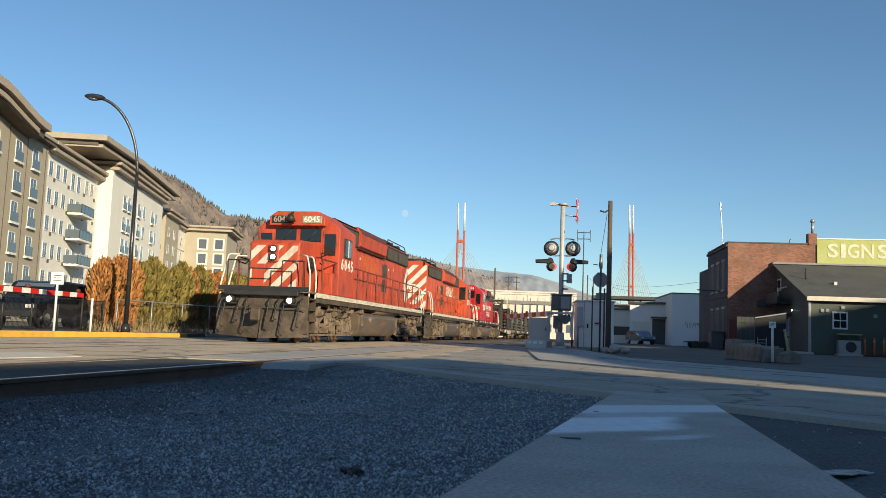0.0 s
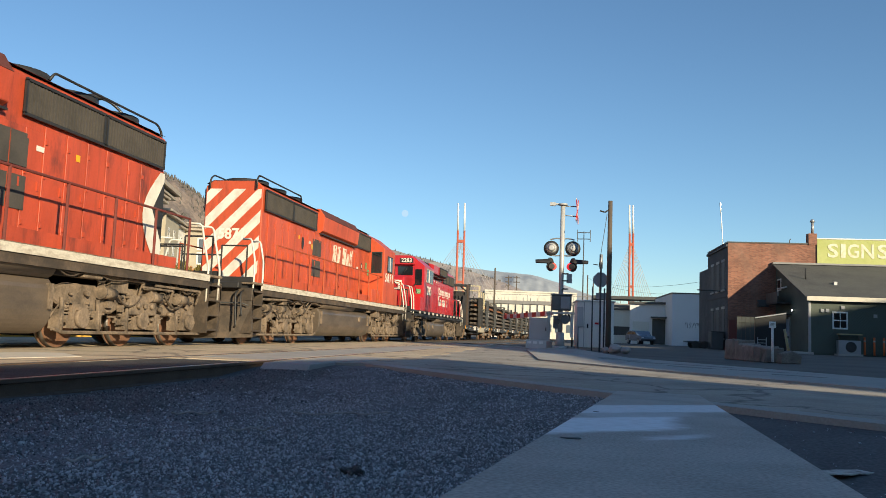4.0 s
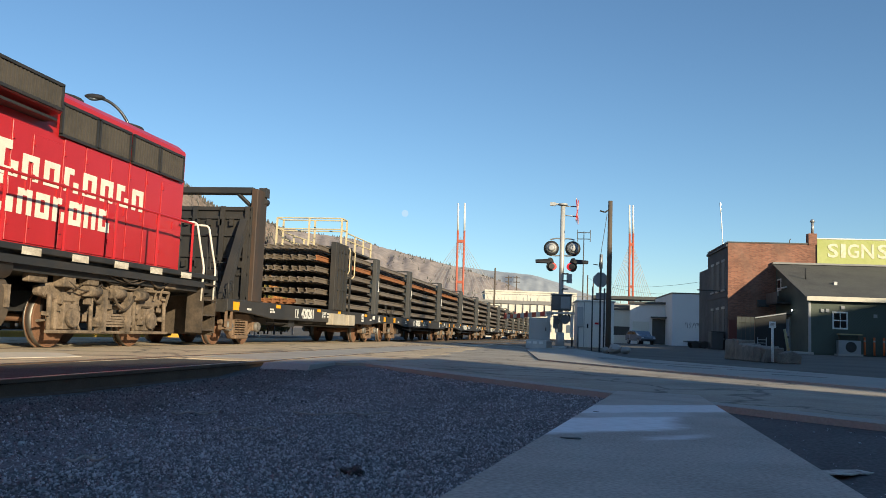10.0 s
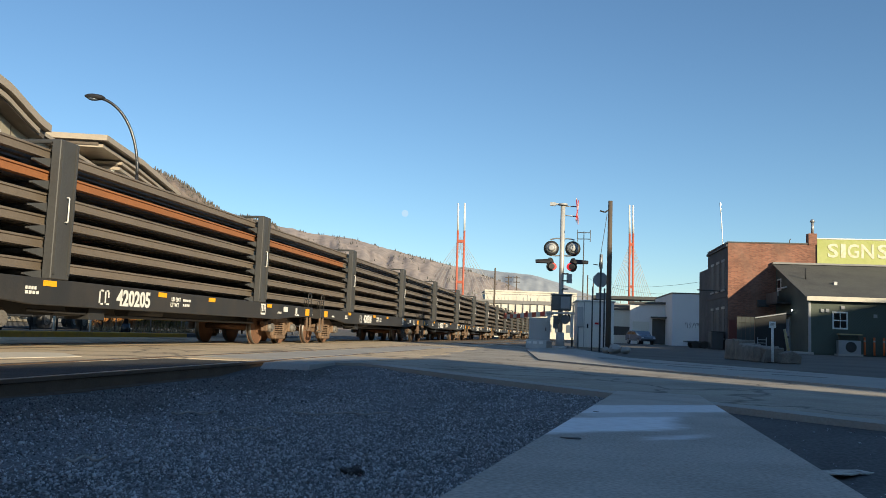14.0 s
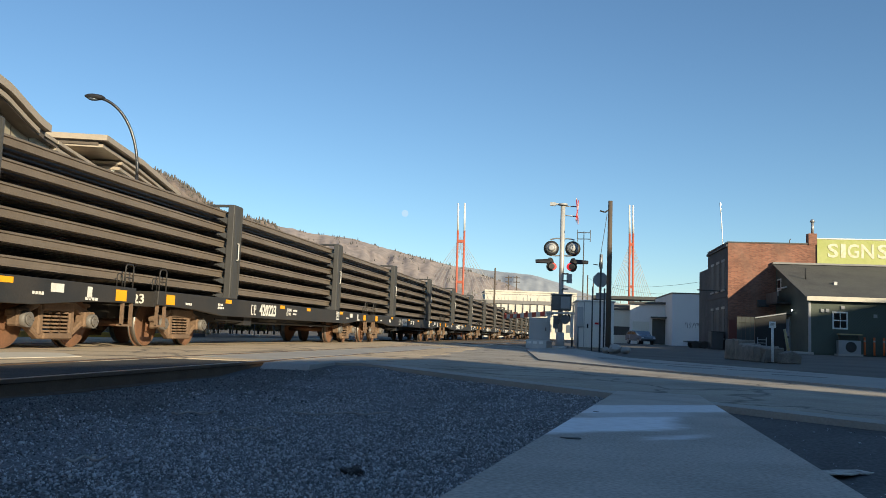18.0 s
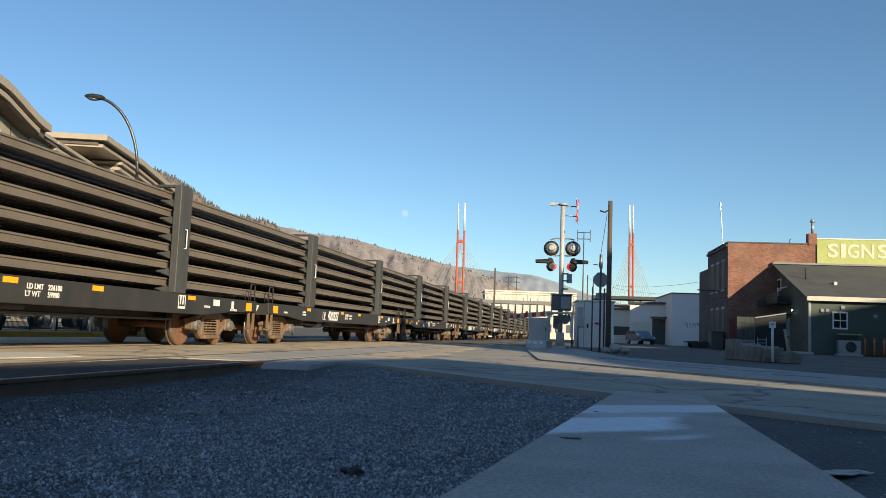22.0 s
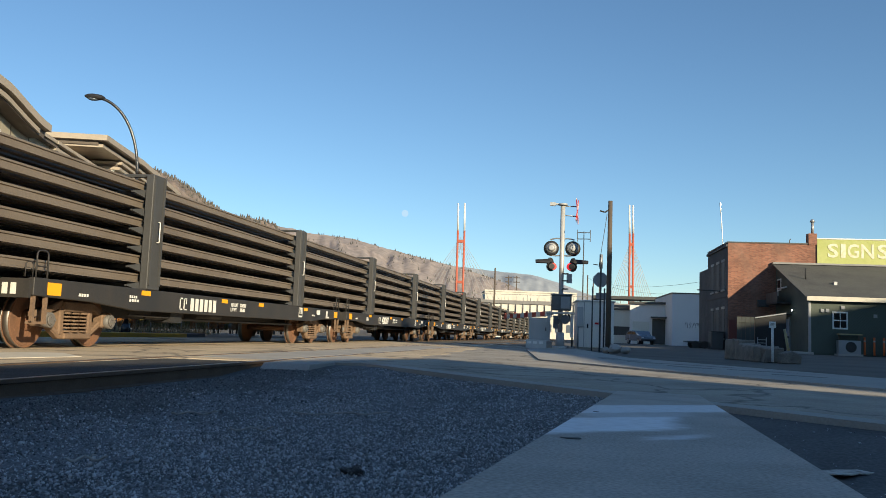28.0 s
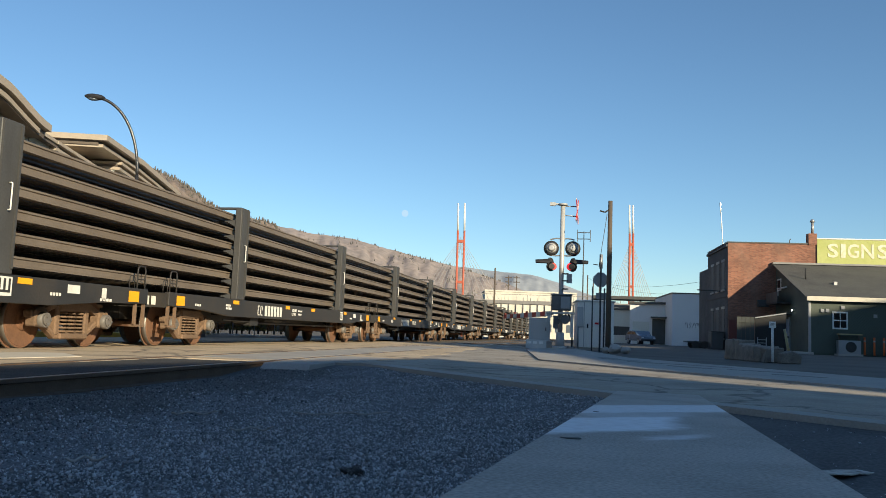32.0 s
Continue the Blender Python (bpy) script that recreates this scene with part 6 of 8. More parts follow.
def ground_litter():
    rng = random.Random(17)
    for px, py, yaw, ln in ((4.14, 2.56, -58, 0.2), (7.15, 2.05, -57, 0.85), (5.75, 2.3, -52, 0.32), (6.4, 3.05, -64, 0.36)):
        bm = B()
        pts = [Vector((ln * (k / 9 - 0.5), 0.05 * ln * math.sin(0.9 * k + px), 0.02 + 0.012 * math.sin(1.3 * k + py))) for k in range(10)]
        sweep(bm, pts, 0.008, 5)
        sweep(bm, [pts[5], pts[5] + Vector((0.1 * ln, 0.09 * ln, 0.012)), pts[5] + Vector((0.2 * ln, 0.12 * ln, 0.004))], 0.005, 5)
        solid("twig", bm, M_TWIG, "pale dry twig lying on the gravel", "twig", pose(px, py, ground_height(px, py) + 0.02, 0, 0, yaw), "twigs on the gravel")
    bm = B()
    extrude(bm, [(0.27 * math.cos(a) * rng.uniform(0.55, 1.1), 0.09 * math.sin(a) * rng.uniform(0.55, 1.1)) for a in [0.35 * k for k in range(18)]], "z", 0.0, 0.006)
    solid("paint_splash", bm, M_SPLASH, "dried cream paint splash on the dirt", "paint splash", pose(5.08, -1.43, ground_height(5.08, -1.43) + 0.006, 0, 0, -60))
    bm = B()
    bmesh.ops.create_icosphere(bm, subdivisions=3, radius=0.052)
    for v in bm.verts:
        v.co *= 1 + 0.9 * noise.noise(v.co * 28) + 0.5 * noise.noise(v.co * 70)
        v.co.z *= 0.6
        v.co.x *= 0.7
    p = (4.4, 1.18)
    solid("dirt_clod", bm, M_CLOD, "dark crumbly clod lying on the gravel", "clod", pose(p[0], p[1], ground_height(*p) + 0.02))


M_TWIG = paint("bleached_twig", (0.42, 0.4, 0.37), 0.85, dark=(0.12, 0.1, 0.085), amount=0.8, scale=14, bump=0.2)
M_CLOD = paint("crumbly_dark_earth", (0.075, 0.073, 0.073), 0.95, dark=(0.28, 0.275, 0.27), amount=0.9, scale=24, fine=90, bump=0.8, contrast=0.15)
M_SPLASH = paint("cream_paint_splash", (0.55, 0.52, 0.46), 0.8, dark=(0.11, 0.105, 0.1), amount=1.0, scale=16, fine=60, bump=0.1)
ground_litter()

# ---- the train ----
TRAVEL = ((0.0, 0.0), (1.0, 6.19), (2.0, 12.5), (3.0, 18.92), (4.0, 25.44), (5.0, 32.02), (6.0, 38.65), (7.0, 45.3), (8.0, 51.99), (9.0, 58.73), (10.0, 65.53), (11.0, 72.39), (12.0, 79.27), (13.0, 86.15), (14.0, 93.03), (15.0, 99.92), (16.0, 106.85), (17.0, 113.87), (18.0, 120.92), (19.0, 128.01), (20.0, 135.28), (21.0, 142.45), (22.0, 149.68), (23.0, 156.98), (24.0, 164.36), (25.0, 171.75), (26.0, 179.19), (27.0, 186.67), (28.0, 194.21), (29.0, 201.8), (30.0, 209.4), (31.0, 217.02), (32.0, 224.64))
MOVERS = []
SPINNERS = []
TRACK_Y = 9.9


def wheelset_mesh(r, flange_y=0.69):
    """An axle, and one wheel for each end of it."""
    bm = B()
    tube(bm, (0, -0.95, 0), (0, 0.95, 0), 0.08, 10)
    out = [finish("wheelset", bm, M_WHEEL)]
    for s in (-1, 1):
        bm = B()
        a, b = flange_y * s, (flange_y + 0.14) * s
        tube(bm, (0, a, 0), (0, a + 0.03 * s, 0), r + 0.028, 28)
        tube(bm, (0, a + 0.03 * s, 0), (0, b, 0), r, 28)
        bm.faces.ensure_lookup_table()
        for f in bm.faces:
            f.material_index = 1 if len(f.verts) == 4 else 0
        tube(bm, (0, b - 0.02 * s, 0), (0, b + 0.012 * s, 0), r * 0.97, 28, r * 0.93)
        tube(bm, (0, b, 0), (0, b + 0.035 * s, 0), r * 0.45, 16, r * 0.3)
        for k in range(3):
            c, q = math.cos(2.09 * k) * r * 0.66, math.sin(2.09 * k) * r * 0.66
            tube(bm, (c, b + 0.005 * s, q), (c, b + 0.016 * s, q), 0.05, 8)
        me = finish("wheel", bm, M_WHEEL)
        me.materials.append(M_TREAD)
        out.append(me)
    return out


W_LOCO = wheelset_mesh(0.50)
W_CAR = wheelset_mesh(0.455)


def wheels(thing, xs, mesh, r):
    for x in xs:
        w = same("wheelset", mesh[0], thing, pose(x, 0, r))
        same("wheel", mesh[1], w)
        same("wheel", mesh[2], w)
        SPINNERS.append((w, x, r))


def louvre(name, x0, x1, z0, z1, y, side, parent, n=None):
    """A dark grille: a backing with upright ribs."""
    bm = B()
    ya, yb = sorted((y * side, (y + 0.03) * side))
    box(bm, x0, x1, ya, yb, z0, z1)
    w = part(name, bm, M_GRILLE, parent, "dark ribbed grille")
    bm = B()
    ya, yb = sorted(((y + 0.03) * side, (y + 0.045) * side))
    n = n or int((x1 - x0) / 0.09)
    for i in range(n):
        x = x0 + 0.04 + (x1 - x0 - 0.08) * i / max(1, n - 1)
        box(bm, x - 0.014, x + 0.014, ya, yb, z0 + 0.03, z1 - 0.03)
    part("grille_ribs", bm, M_GRILLE, w)
    bm = B()
    ya, yb = sorted(((y + 0.02) * side, (y + 0.06) * side))
    for a in ((x0 - 0.03, x1 + 0.03, z1 - 0.02, z1 + 0.03), (x0 - 0.03, x1 + 0.03, z0 - 0.03, z0 + 0.02), (x0 - 0.03, x0 + 0.02, z0, z1), (x1 - 0.02, x1 + 0.03, z0, z1)):
        box(bm, a[0], a[1], ya, yb, a[2], a[3])
    part("grille_frame", bm, M_BLACK, w)
    return w


def fittings(t, x0, x1, y, side, z0, z1, n, seed):
    """Small brackets, bolts and clamps on a side frame, and the hoses that loop over it."""
    rng = random.Random(seed)
    bm = B()
    for _ in range(n):
        x, z = rng.uniform(x0, x1), rng.uniform(z0, z1)
        ya, yb = sorted((y * side, (y + rng.uniform(0.03, 0.13)) * side))
        if rng.random() < 0.55:
            w, h = rng.uniform(0.03, 0.16), rng.uniform(0.03, 0.13)
            box(bm, x, x + w, ya, yb, z, z + h)
        elif rng.random() < 0.6:
            tube(bm, (x, ya, z), (x, yb, z), rng.uniform(0.02, 0.06), 7)
        else:
            tube(bm, (x, yb, z), (x + rng.uniform(-0.35, 0.35), yb, z + rng.uniform(-0.25, 0.25)), 0.02, 5)
    part("frame_fittings", bm, M_UNDER, t)
    for _ in range(6):
        a = rng.uniform(x0, x1 - 0.7)
        ln, sag, z = rng.uniform(0.4, 1.1), rng.uniform(0.08, 0.35), rng.uniform(z1 - 0.1, z1 + 0.25)
        yy = (y + rng.uniform(0.08, 0.2)) * side
        bm = B()
        sweep(bm, [(a + ln * k / 8, yy, z - sag * 4 * (k / 8) * (1 - k / 8)) for k in range(9)], rng.uniform(0.014, 0.026), 6)
        part("bogie_hose", bm, M_PILOT, t)


def bogie_three(t, xs):
    """Side frames, boxes and rigging of a three-axle bogie."""
    xc = xs[1]
    for s in (-1, 1):
        y = 1.02 * s
        bm = B()
        ya, yb = sorted((y, y + 0.16 * s))
        pts = [(xs[0] - 0.75, 0.82), (xs[0] - 0.75, 1.0), (xs[0] - 0.3, 1.12), (xs[2] + 0.3, 1.12), (xs[2] + 0.75, 1.0), (xs[2] + 0.75, 0.82), (xs[2] + 0.38, 0.66), (xs[1] + 0.95, 0.62), (xs[1] + 0.55, 0.80), (xs[1] - 0.55, 0.80), (xs[1] - 0.95, 0.62), (xs[0] - 0.38, 0.66)]
        extrude(bm, pts, "y", ya, yb)
        part("side_frame", bm, M_UNDER, t, "dusty cast side frame", bevel=0.03)
        for x in xs:
            bm = B()
            ya, yb = sorted((y - 0.02 * s, y + 0.22 * s))
            box(bm, x - 0.22, x + 0.22, ya, yb, 0.34, 0.76)
            tube(bm, (x, y + 0.2 * s, 0.52), (x, y + 0.30 * s, 0.52), 0.17, 14)
            j = part("journal_box", bm, M_UNDER, t)
            bm = B()
            for dx in (-0.3, 0.3):
                for k in range(4):
                    tube(bm, (x + dx, y + 0.1 * s, 0.52 + 0.06 * k), (x + dx, y + 0.1 * s, 0.55 + 0.06 * k), 0.085, 10)
            part("spring", bm, M_UNDER, j)
        for x in (xs[0] + 0.75, xs[1] + 0.4, xs[2] - 0.45):
            bm = B()
            tube(bm, (x - 0.2, y + 0.26 * s, 1.0), (x + 0.18, y + 0.26 * s, 0.98), 0.105, 14)
            tube(bm, (x - 0.24, y + 0.26 * s, 1.0), (x - 0.2, y + 0.26 * s, 1.0), 0.125, 14)
            tube(bm, (x + 0.18, y + 0.26 * s, 0.98), (x + 0.5, y + 0.26 * s, 0.93), 0.03, 8)
            part("brake_cylinder", bm, M_UNDER, t)
        bm = B()
        pipe(bm, [(xs[0] - 0.8, y + 0.24 * s, 0.33), (xs[0] - 0.5, y + 0.24 * s, 0.27), (xs[2] + 0.5, y + 0.24 * s, 0.27), (xs[2] + 0.8, y + 0.24 * s, 0.4)], 0.032)
        for x in xs:
            for dx in (-0.56, 0.56):
                tube(bm, (x + dx, y + 0.24 * s, 0.27), (x + dx * 0.95, y + 0.2 * s, 0.86), 0.035)
                ya, yb = sorted((y + 0.05 * s, y + 0.24 * s))
                box(bm, x + dx - 0.07, x + dx + 0.07, ya, yb, 0.33, 0.66)
        part("brake_rigging", bm, M_UNDER, t)
        bm = B()
        ya, yb = sorted((y + 0.16 * s, y + 0.27 * s))
        box(bm, xc - 0.5, xc + 0.5, ya, yb, 0.62, 1.0)
        for dx in (-0.25, 0.0, 0.25):
            tube(bm, (xc + dx, y + 0.27 * s, 0.8), (xc + dx, y + 0.34 * s, 0.8), 0.06, 8)
        part("damper_bracket", bm, M_UNDER, t, bevel=0.02)
        fittings(t, xs[0] - 0.7, xs[2] + 0.6, 1.17, s, 0.4, 1.08, 70, int(xc * 10) + s)
    # Inner frame is black so that gaps before it read as deep shade.
    bm = B()
    box(bm, xs[0] - 0.4, xs[2] + 0.4, -0.95, 0.95, 0.62, 0.95)
    for x in xs:
        tube(bm, (x + 0.55, -0.6, 0.5), (x + 0.55, 0.6, 0.5), 0.34, 12)
    part("bogie_frame", bm, M_BLACK, t)


def under_pipes(t, x0, x1, z, seed):
    """Hoses, boxes and pipes under the sill."""
    rng = random.Random(seed)
    for s in (-1, 1):
        for k in range(7):
            bm = B()
            y = s * rng.uniform(1.1, 1.42)
            zz = z - rng.uniform(0.06, 0.3)
            a = rng.uniform(x0, x1 - 1.5)
            b = a + rng.uniform(0.8, 2.6)
            pipe(bm, [(a, y, zz), (min(b, x1), y, zz - rng.uniform(-0.05, 0.08)), (min(b, x1) + 0.1, y * 0.9, zz - 0.3)], rng.uniform(0.018, 0.04))
            part("underframe_pipe", bm, M_UNDER, t)
        for k in range(5):
            a, ln, sag = rng.uniform(x0, x1 - 1.6), rng.uniform(0.7, 1.6), rng.uniform(0.05, 0.22)
            yy, zz = s * rng.uniform(1.36, 1.46), z - rng.uniform(0.0, 0.1)
            bm = B()
            sweep(bm, [(a + ln * i / 8, yy, zz - sag * 4 * (i / 8) * (1 - i / 8)) for i in range(9)], rng.uniform(0.012, 0.022), 6)
            part("sill_cable", bm, M_PILOT, t)
        x = x0
        while x < x1 - 0.4:
            w = rng.uniform(0.2, 0.6)
            ya, yb = sorted((s * rng.uniform(1.05, 1.15), s * rng.uniform(1.22, 1.42)))
            part("underframe_box", boxes((x, x + w, ya, yb, z - rng.uniform(0.2, 0.42), z - 0.03)), M_UNDER, t, bevel=0.015)
            x += w + rng.uniform(0.3, 0.9)


def fuel_tank(t, x0, x1, half, z0, z1, material):
    bm = B()
    out = []
    for i in range(9):
        a = -math.pi / 2 * i / 8
        out.append((half - 0.34 + 0.34 * math.cos(a), z0 + 0.42 + 0.42 * math.sin(a)))
    prof = [(half - 0.12, z1)] + [(half, z1 - 0.16)] + out
    prof = prof + [(-u, v) for u, v in prof[::-1]]
    extrude(bm, prof, "x", x0, x1)
    part("fuel_tank", bm, material, t, "long grimy fuel tank with dust streaks", bevel=0.035)
    for s in (-1, 1):
        bm = B()
        tube(bm, (x0 + 1.6, s * (half - 0.06), z1 - 0.28), (x0 + 1.6, s * (half + 0.05), z1 - 0.28), 0.11, 14)
        tube(bm, (x0 + 1.6, s * (half + 0.05), z1 - 0.28), (x0 + 1.6, s * (half + 0.055), z1 - 0.28), 0.07, 14)
        part("filler_cap", bm, M_UNDER, t)
        bm = B()
        tube(bm, (x0 + 2.4, s * (half - 0.12), z1 + 0.17), (x1 - 0.1, s * (half - 0.12), z1 + 0.17), 0.19, 14)
        part("air_reservoir", bm, material, t, bevel=0.0)
        ya, yb = sorted((s * (half - 0.05), s * (half + 0.045)))
        for x in (x0 + 0.35, x1 - 0.12):
            part("tank_strap", boxes((x - 0.04, x + 0.04, ya, yb, z0 + 0.4, z1 - 0.1)), M_UNDER, t)


def rail_post(bm, x, y, z0, z1):
    tube(bm, (x, y, z0), (x, y, z1), 0.027, 6)


def side_rails(t, x0, x1, y, z0, z1, step, material):
    for s in (-1, 1):
        n = max(2, int((x1 - x0) / step) + 1)
        for i in range(n):
            bm = B()
            x = x0 + (x1 - x0) * i / (n - 1)
            rail_post(bm, x, y * s, z0, z1)
            part("stanchion", bm, material, t)
        bm = B()
        pipe(bm, [(x0, y * s, z1), (x1, y * s, z1)], 0.024)
        part("handrail", bm, material, t)


def bent(bm, pts, r=0.026):
    """A bar with its corners rounded off."""
    pts = [Vector(p) for p in pts]
    out = [pts[0]]
    for a, p, b in zip(pts[:-2], pts[1:-1], pts[2:]):
        k = min(0.09, (p - a).length * 0.4, (b - p).length * 0.4)
        q0, q1 = p + (a - p).normalized() * k, p + (b - p).normalized() * k
        out += [q0.lerp(p, f).lerp(p.lerp(q1, f), f) for f in (0.0, 0.33, 0.67, 1.0)]
    sweep(bm, out + [pts[-1]], r, 8)


def step_rails(t, x, sign, material):
    """White bent grab rails at the end steps; sign points to the loco's middle."""
    for s in (-1, 1):
        for k, (dx, top, dz) in enumerate(((0.06, 2.75, 0.0), (0.66, 2.75, 0.0))):
            bm = B()
            bent(bm, [(x + sign * dx, 1.45 * s, 1.0), (x + sign * dx, 1.47 * s, 1.75), (x + sign * (dx + 0.12), 1.42 * s, 2.2), (x + sign * (dx + 0.12), 1.3 * s, top), (x + sign * (dx + 0.28), 1.0 * s, top)])
            part("grab_rail", bm, material, t, "bent white grab rail")
        for z in (0.35, 0.68, 1.02, 1.36):
            ya, yb = sorted((1.12 * s, 1.52 * s))
            part("step_tread", boxes((*sorted((x + sign * 0.02, x + sign * 0.62)), ya, yb, z, z + 0.035)), M_PILOT, t)
        ya, yb = sorted((1.12 * s, 1.5 * s))
        part("step_side", boxes((*sorted((x - sign * 0.02, x + sign * 0.03)), ya, yb, 0.3, 1.42)), M_PILOT, t)
        part("step_side", boxes((*sorted((x + sign * 0.62, x + sign * 0.67)), ya, yb, 0.3, 1.42)), M_PILOT, t)


def end_gear(t, x, sign, plow, material, lights=False):
    """Pilot plate, coupler, hoses and end rails. sign points to the loco's middle."""
    bm = B()
    box(bm, *sorted((x, x + sign * 0.12)), -1.5, 1.5, 1.12, 1.46)
    part("end_sill", bm, material, t, bevel=0.02)
    if plow:
        for s in (-1, 1):
            bm = B()
            v = [bm.verts.new(p) for p in ((x - sign * 0.25, 0.02 * s, 0.12), (x + sign * 0.12, 1.5 * s, 0.2), (x + sign * 0.02, 1.5 * s, 1.14), (x - sign * 0.05, 0.02 * s, 1.14), (x - sign * 0.2, 0.02 * s, 0.12), (x + sign * 0.2, 1.5 * s, 0.2), (x + sign * 0.1, 1.5 * s, 1.14), (x + sign * 0.03, 0.02 * s, 1.14))]
            for f in ((0, 1, 2, 3), (7, 6, 5, 4), (0, 4, 5, 1), (1, 5, 6, 2), (2, 6, 7, 3), (3, 7, 4, 0)):
                bm.faces.new([v[i] for i in f])
            part("pilot_plate", bm, M_PILOT, t, "battered dark brown plow plate")
    else:
        for s in (-1, 1):
            part("pilot_plate", boxes((*sorted((x + sign * 0.02, x + sign * 0.1)), *sorted((0.25 * s, 1.45 * s)), 0.25, 1.12)), M_PILOT, t, "battered brown pilot plate")
    bm = B()
    box(bm, *sorted((x - sign * 0.42, x + sign * 0.3)), -0.11, 0.11, 0.72, 0.98)
    box(bm, *sorted((x - sign * 0.62, x - sign * 0.36)), -0.17, 0.14, 0.66, 1.04)
    part("coupler", bm, M_PILOT, t, bevel=0.03)
    part("anticlimber", boxes((*sorted((x - sign * 0.22, x + sign * 0.02)), -1.2, 1.2, 1.44, 1.6)), M_BLACK, t, "black ribbed anticlimber step", bevel=0.02)
    part("platform_plate", boxes((*sorted((x - sign * 0.02, x + sign * 0.06)), -1.48, 1.48, 1.6, 1.74)), M_BLACK, t, bevel=0.01)
    bm = B()
    bent(bm, [(x - sign * 0.1, -1.45, 1.0), (x - sign * 0.16, -1.3, 1.06), (x - sign * 0.2, -0.2, 1.06), (x - sign * 0.2, 0.2, 1.06), (x - sign * 0.16, 1.3, 1.06), (x - sign * 0.1, 1.45, 1.0)], 0.018)
    part("uncoupling_lever", bm, M_STAKE, t)
    part("draft_box", boxes((*sorted((x - sign * 0.12, x + sign * 0.04)), -0.4, 0.4, 0.6, 1.16)), M_PILOT, t, bevel=0.03)
    for y, r in ((-1.32, 0.62), (-0.8, 0.85), (-0.6, 0.42), (-0.3, 0.72), (0.42, 0.8), (0.66, 0.48), (1.12, 0.66), (1.26, 0.4)):
        pts = [(x - sign * 0.05, y, 1.38), (x - sign * 0.2, y + 0.01, 1.3), (x - sign * 0.26, y + 0.05, 1.2 - r * 0.5), (x - sign * 0.3, y + 0.1, 1.15 - r), (x - sign * 0.24, y + 0.04, 1.2 - r * 1.15)]
        bm = B()
        bent(bm, pts, 0.024)
        part("air_hose", bm, M_BLACK, t, "hanging black air hose")
    hm = M_BLACK if material is not M_CRIMSON else M_WHITE
    bm = B()
    pipe(bm, [(x + sign * 0.1, -0.55, 1.6), (x + sign * 0.1, -0.55, 2.55), (x + sign * 0.1, -1.25, 2.55), (x + sign * 0.1, -1.25, 1.6)], 0.022)
    part("end_handrail", bm, hm, t)
    bm = B()
    pipe(bm, [(x + sign * 0.1, 0.55, 1.6), (x + sign * 0.1, 0.55, 2.55), (x + sign * 0.1, 1.25, 2.55), (x + sign * 0.1, 1.25, 1.6)], 0.022)
    part("end_handrail", bm, hm, t)
    bm = B()
    pipe(bm, [(x + sign * 0.1, -0.55, 2.3), (x + sign * 0.1, 0.55, 2.3)], 0.02)
    part("end_rail", bm, hm, t)
    if lights:
        for s in (-1, 1):
            bm = B()
            tube(bm, (x - sign * 0.02, 0.98 * s, 1.3), (x - sign * 0.3, 0.98 * s, 1.3), 0.125, 16)
            box(bm, *sorted((x - sign * 0.26, x)), 0.98 * s - 0.2, 0.98 * s + 0.2, 1.16, 1.2)
            d = part("ditch_light", bm, M_BLACK, t)
            bm = B()
            tube(bm, (x - sign * 0.302, 0.98 * s, 1.3), (x - sign * 0.31, 0.98 * s, 1.3), 0.085, 16)
            part("lens", bm, M_LAMP, d, "bright lit lens")


def stripes(t, x, sign, y0, y1, z0, z1, n, material, lean=0.9, label="diagonal white warning stripes"):
    """Slanting stripes, clipped to a panel that faces along x."""
    run = (z1 - z0) * lean
    pitch = (y1 - y0 + abs(run)) / n
    for k in range(n):
        a = y0 - max(0.0, run) + (k + 0.15) * pitch
        b = a + pitch * 0.5
        pts = [(a, z0), (b, z0), (b + (z1 - z0) * lean, z1), (a + (z1 - z0) * lean, z1)]
        poly = pts
        for edge, keep in ((y0, 1), (y1, -1)):
            out = []
            for i in range(len(poly)):
                p, q = poly[i], poly[(i + 1) % len(poly)]
                pin, qin = (p[0] - edge) * keep >= 0, (q[0] - edge) * keep >= 0
                if pin:
                    out.append(p)
                if pin != qin:
                    f = (edge - p[0]) / (q[0] - p[0])
                    out.append((edge, p[1] + (q[1] - p[1]) * f))
            poly = out
            if len(poly) < 3:
                break
        if len(poly) < 3:
            continue
        bm = B()
        extrude(bm, poly, "x", *sorted((x - sign * 0.004, x - sign * 0.009)))
        part("stripe", bm, material, t, label)


def hood(t, x0, x1, half, z0, z1, material, name="long_hood"):
    bm = B()
    c = 0.16
    extrude(bm, [(-half, z0), (half, z0), (half, z1 - c), (half - c * 1.3, z1), (-half + c * 1.3, z1), (-half, z1 - c)], "x", x0, x1)
    return part(name, bm, material, t, "", bevel=0.02)


def hood_doors(t, x0, x1, half, z0, z1, step, material, seed):
    rng = random.Random(seed)
    for s in (-1, 1):
        x = x0
        while x < x1 - step * 0.6:
            w = step * rng.choice((0.8, 1.0, 1.0, 1.25))
            w = min(w, x1 - x)
            ya, yb = sorted((s * half, s * (half + 0.022)))
            d = part("hood_door", boxes((x + 0.02, x + w - 0.02, ya, yb, z0, z1 - rng.choice((0, 0, 0.12)))), material, t, bevel=0.006)
            bm = B()
            ya, yb = sorted((s * (half + 0.022), s * (half + 0.045)))
            box(bm, 0.04, 0.09, ya, yb, 0, 0.08)
            hinge = finish("hinge", bm, material)
            for z in (z0 + 0.25, z0 + (z1 - z0) * 0.55, z1 - 0.3):
                same("hinge", hinge, d, Matrix.Translation((x, 0, z)))
            part("latch", boxes((x + w - 0.12, x + w - 0.08, ya, yb, z0 + 0.85, z0 + 1.0)), material, d)
            x += w


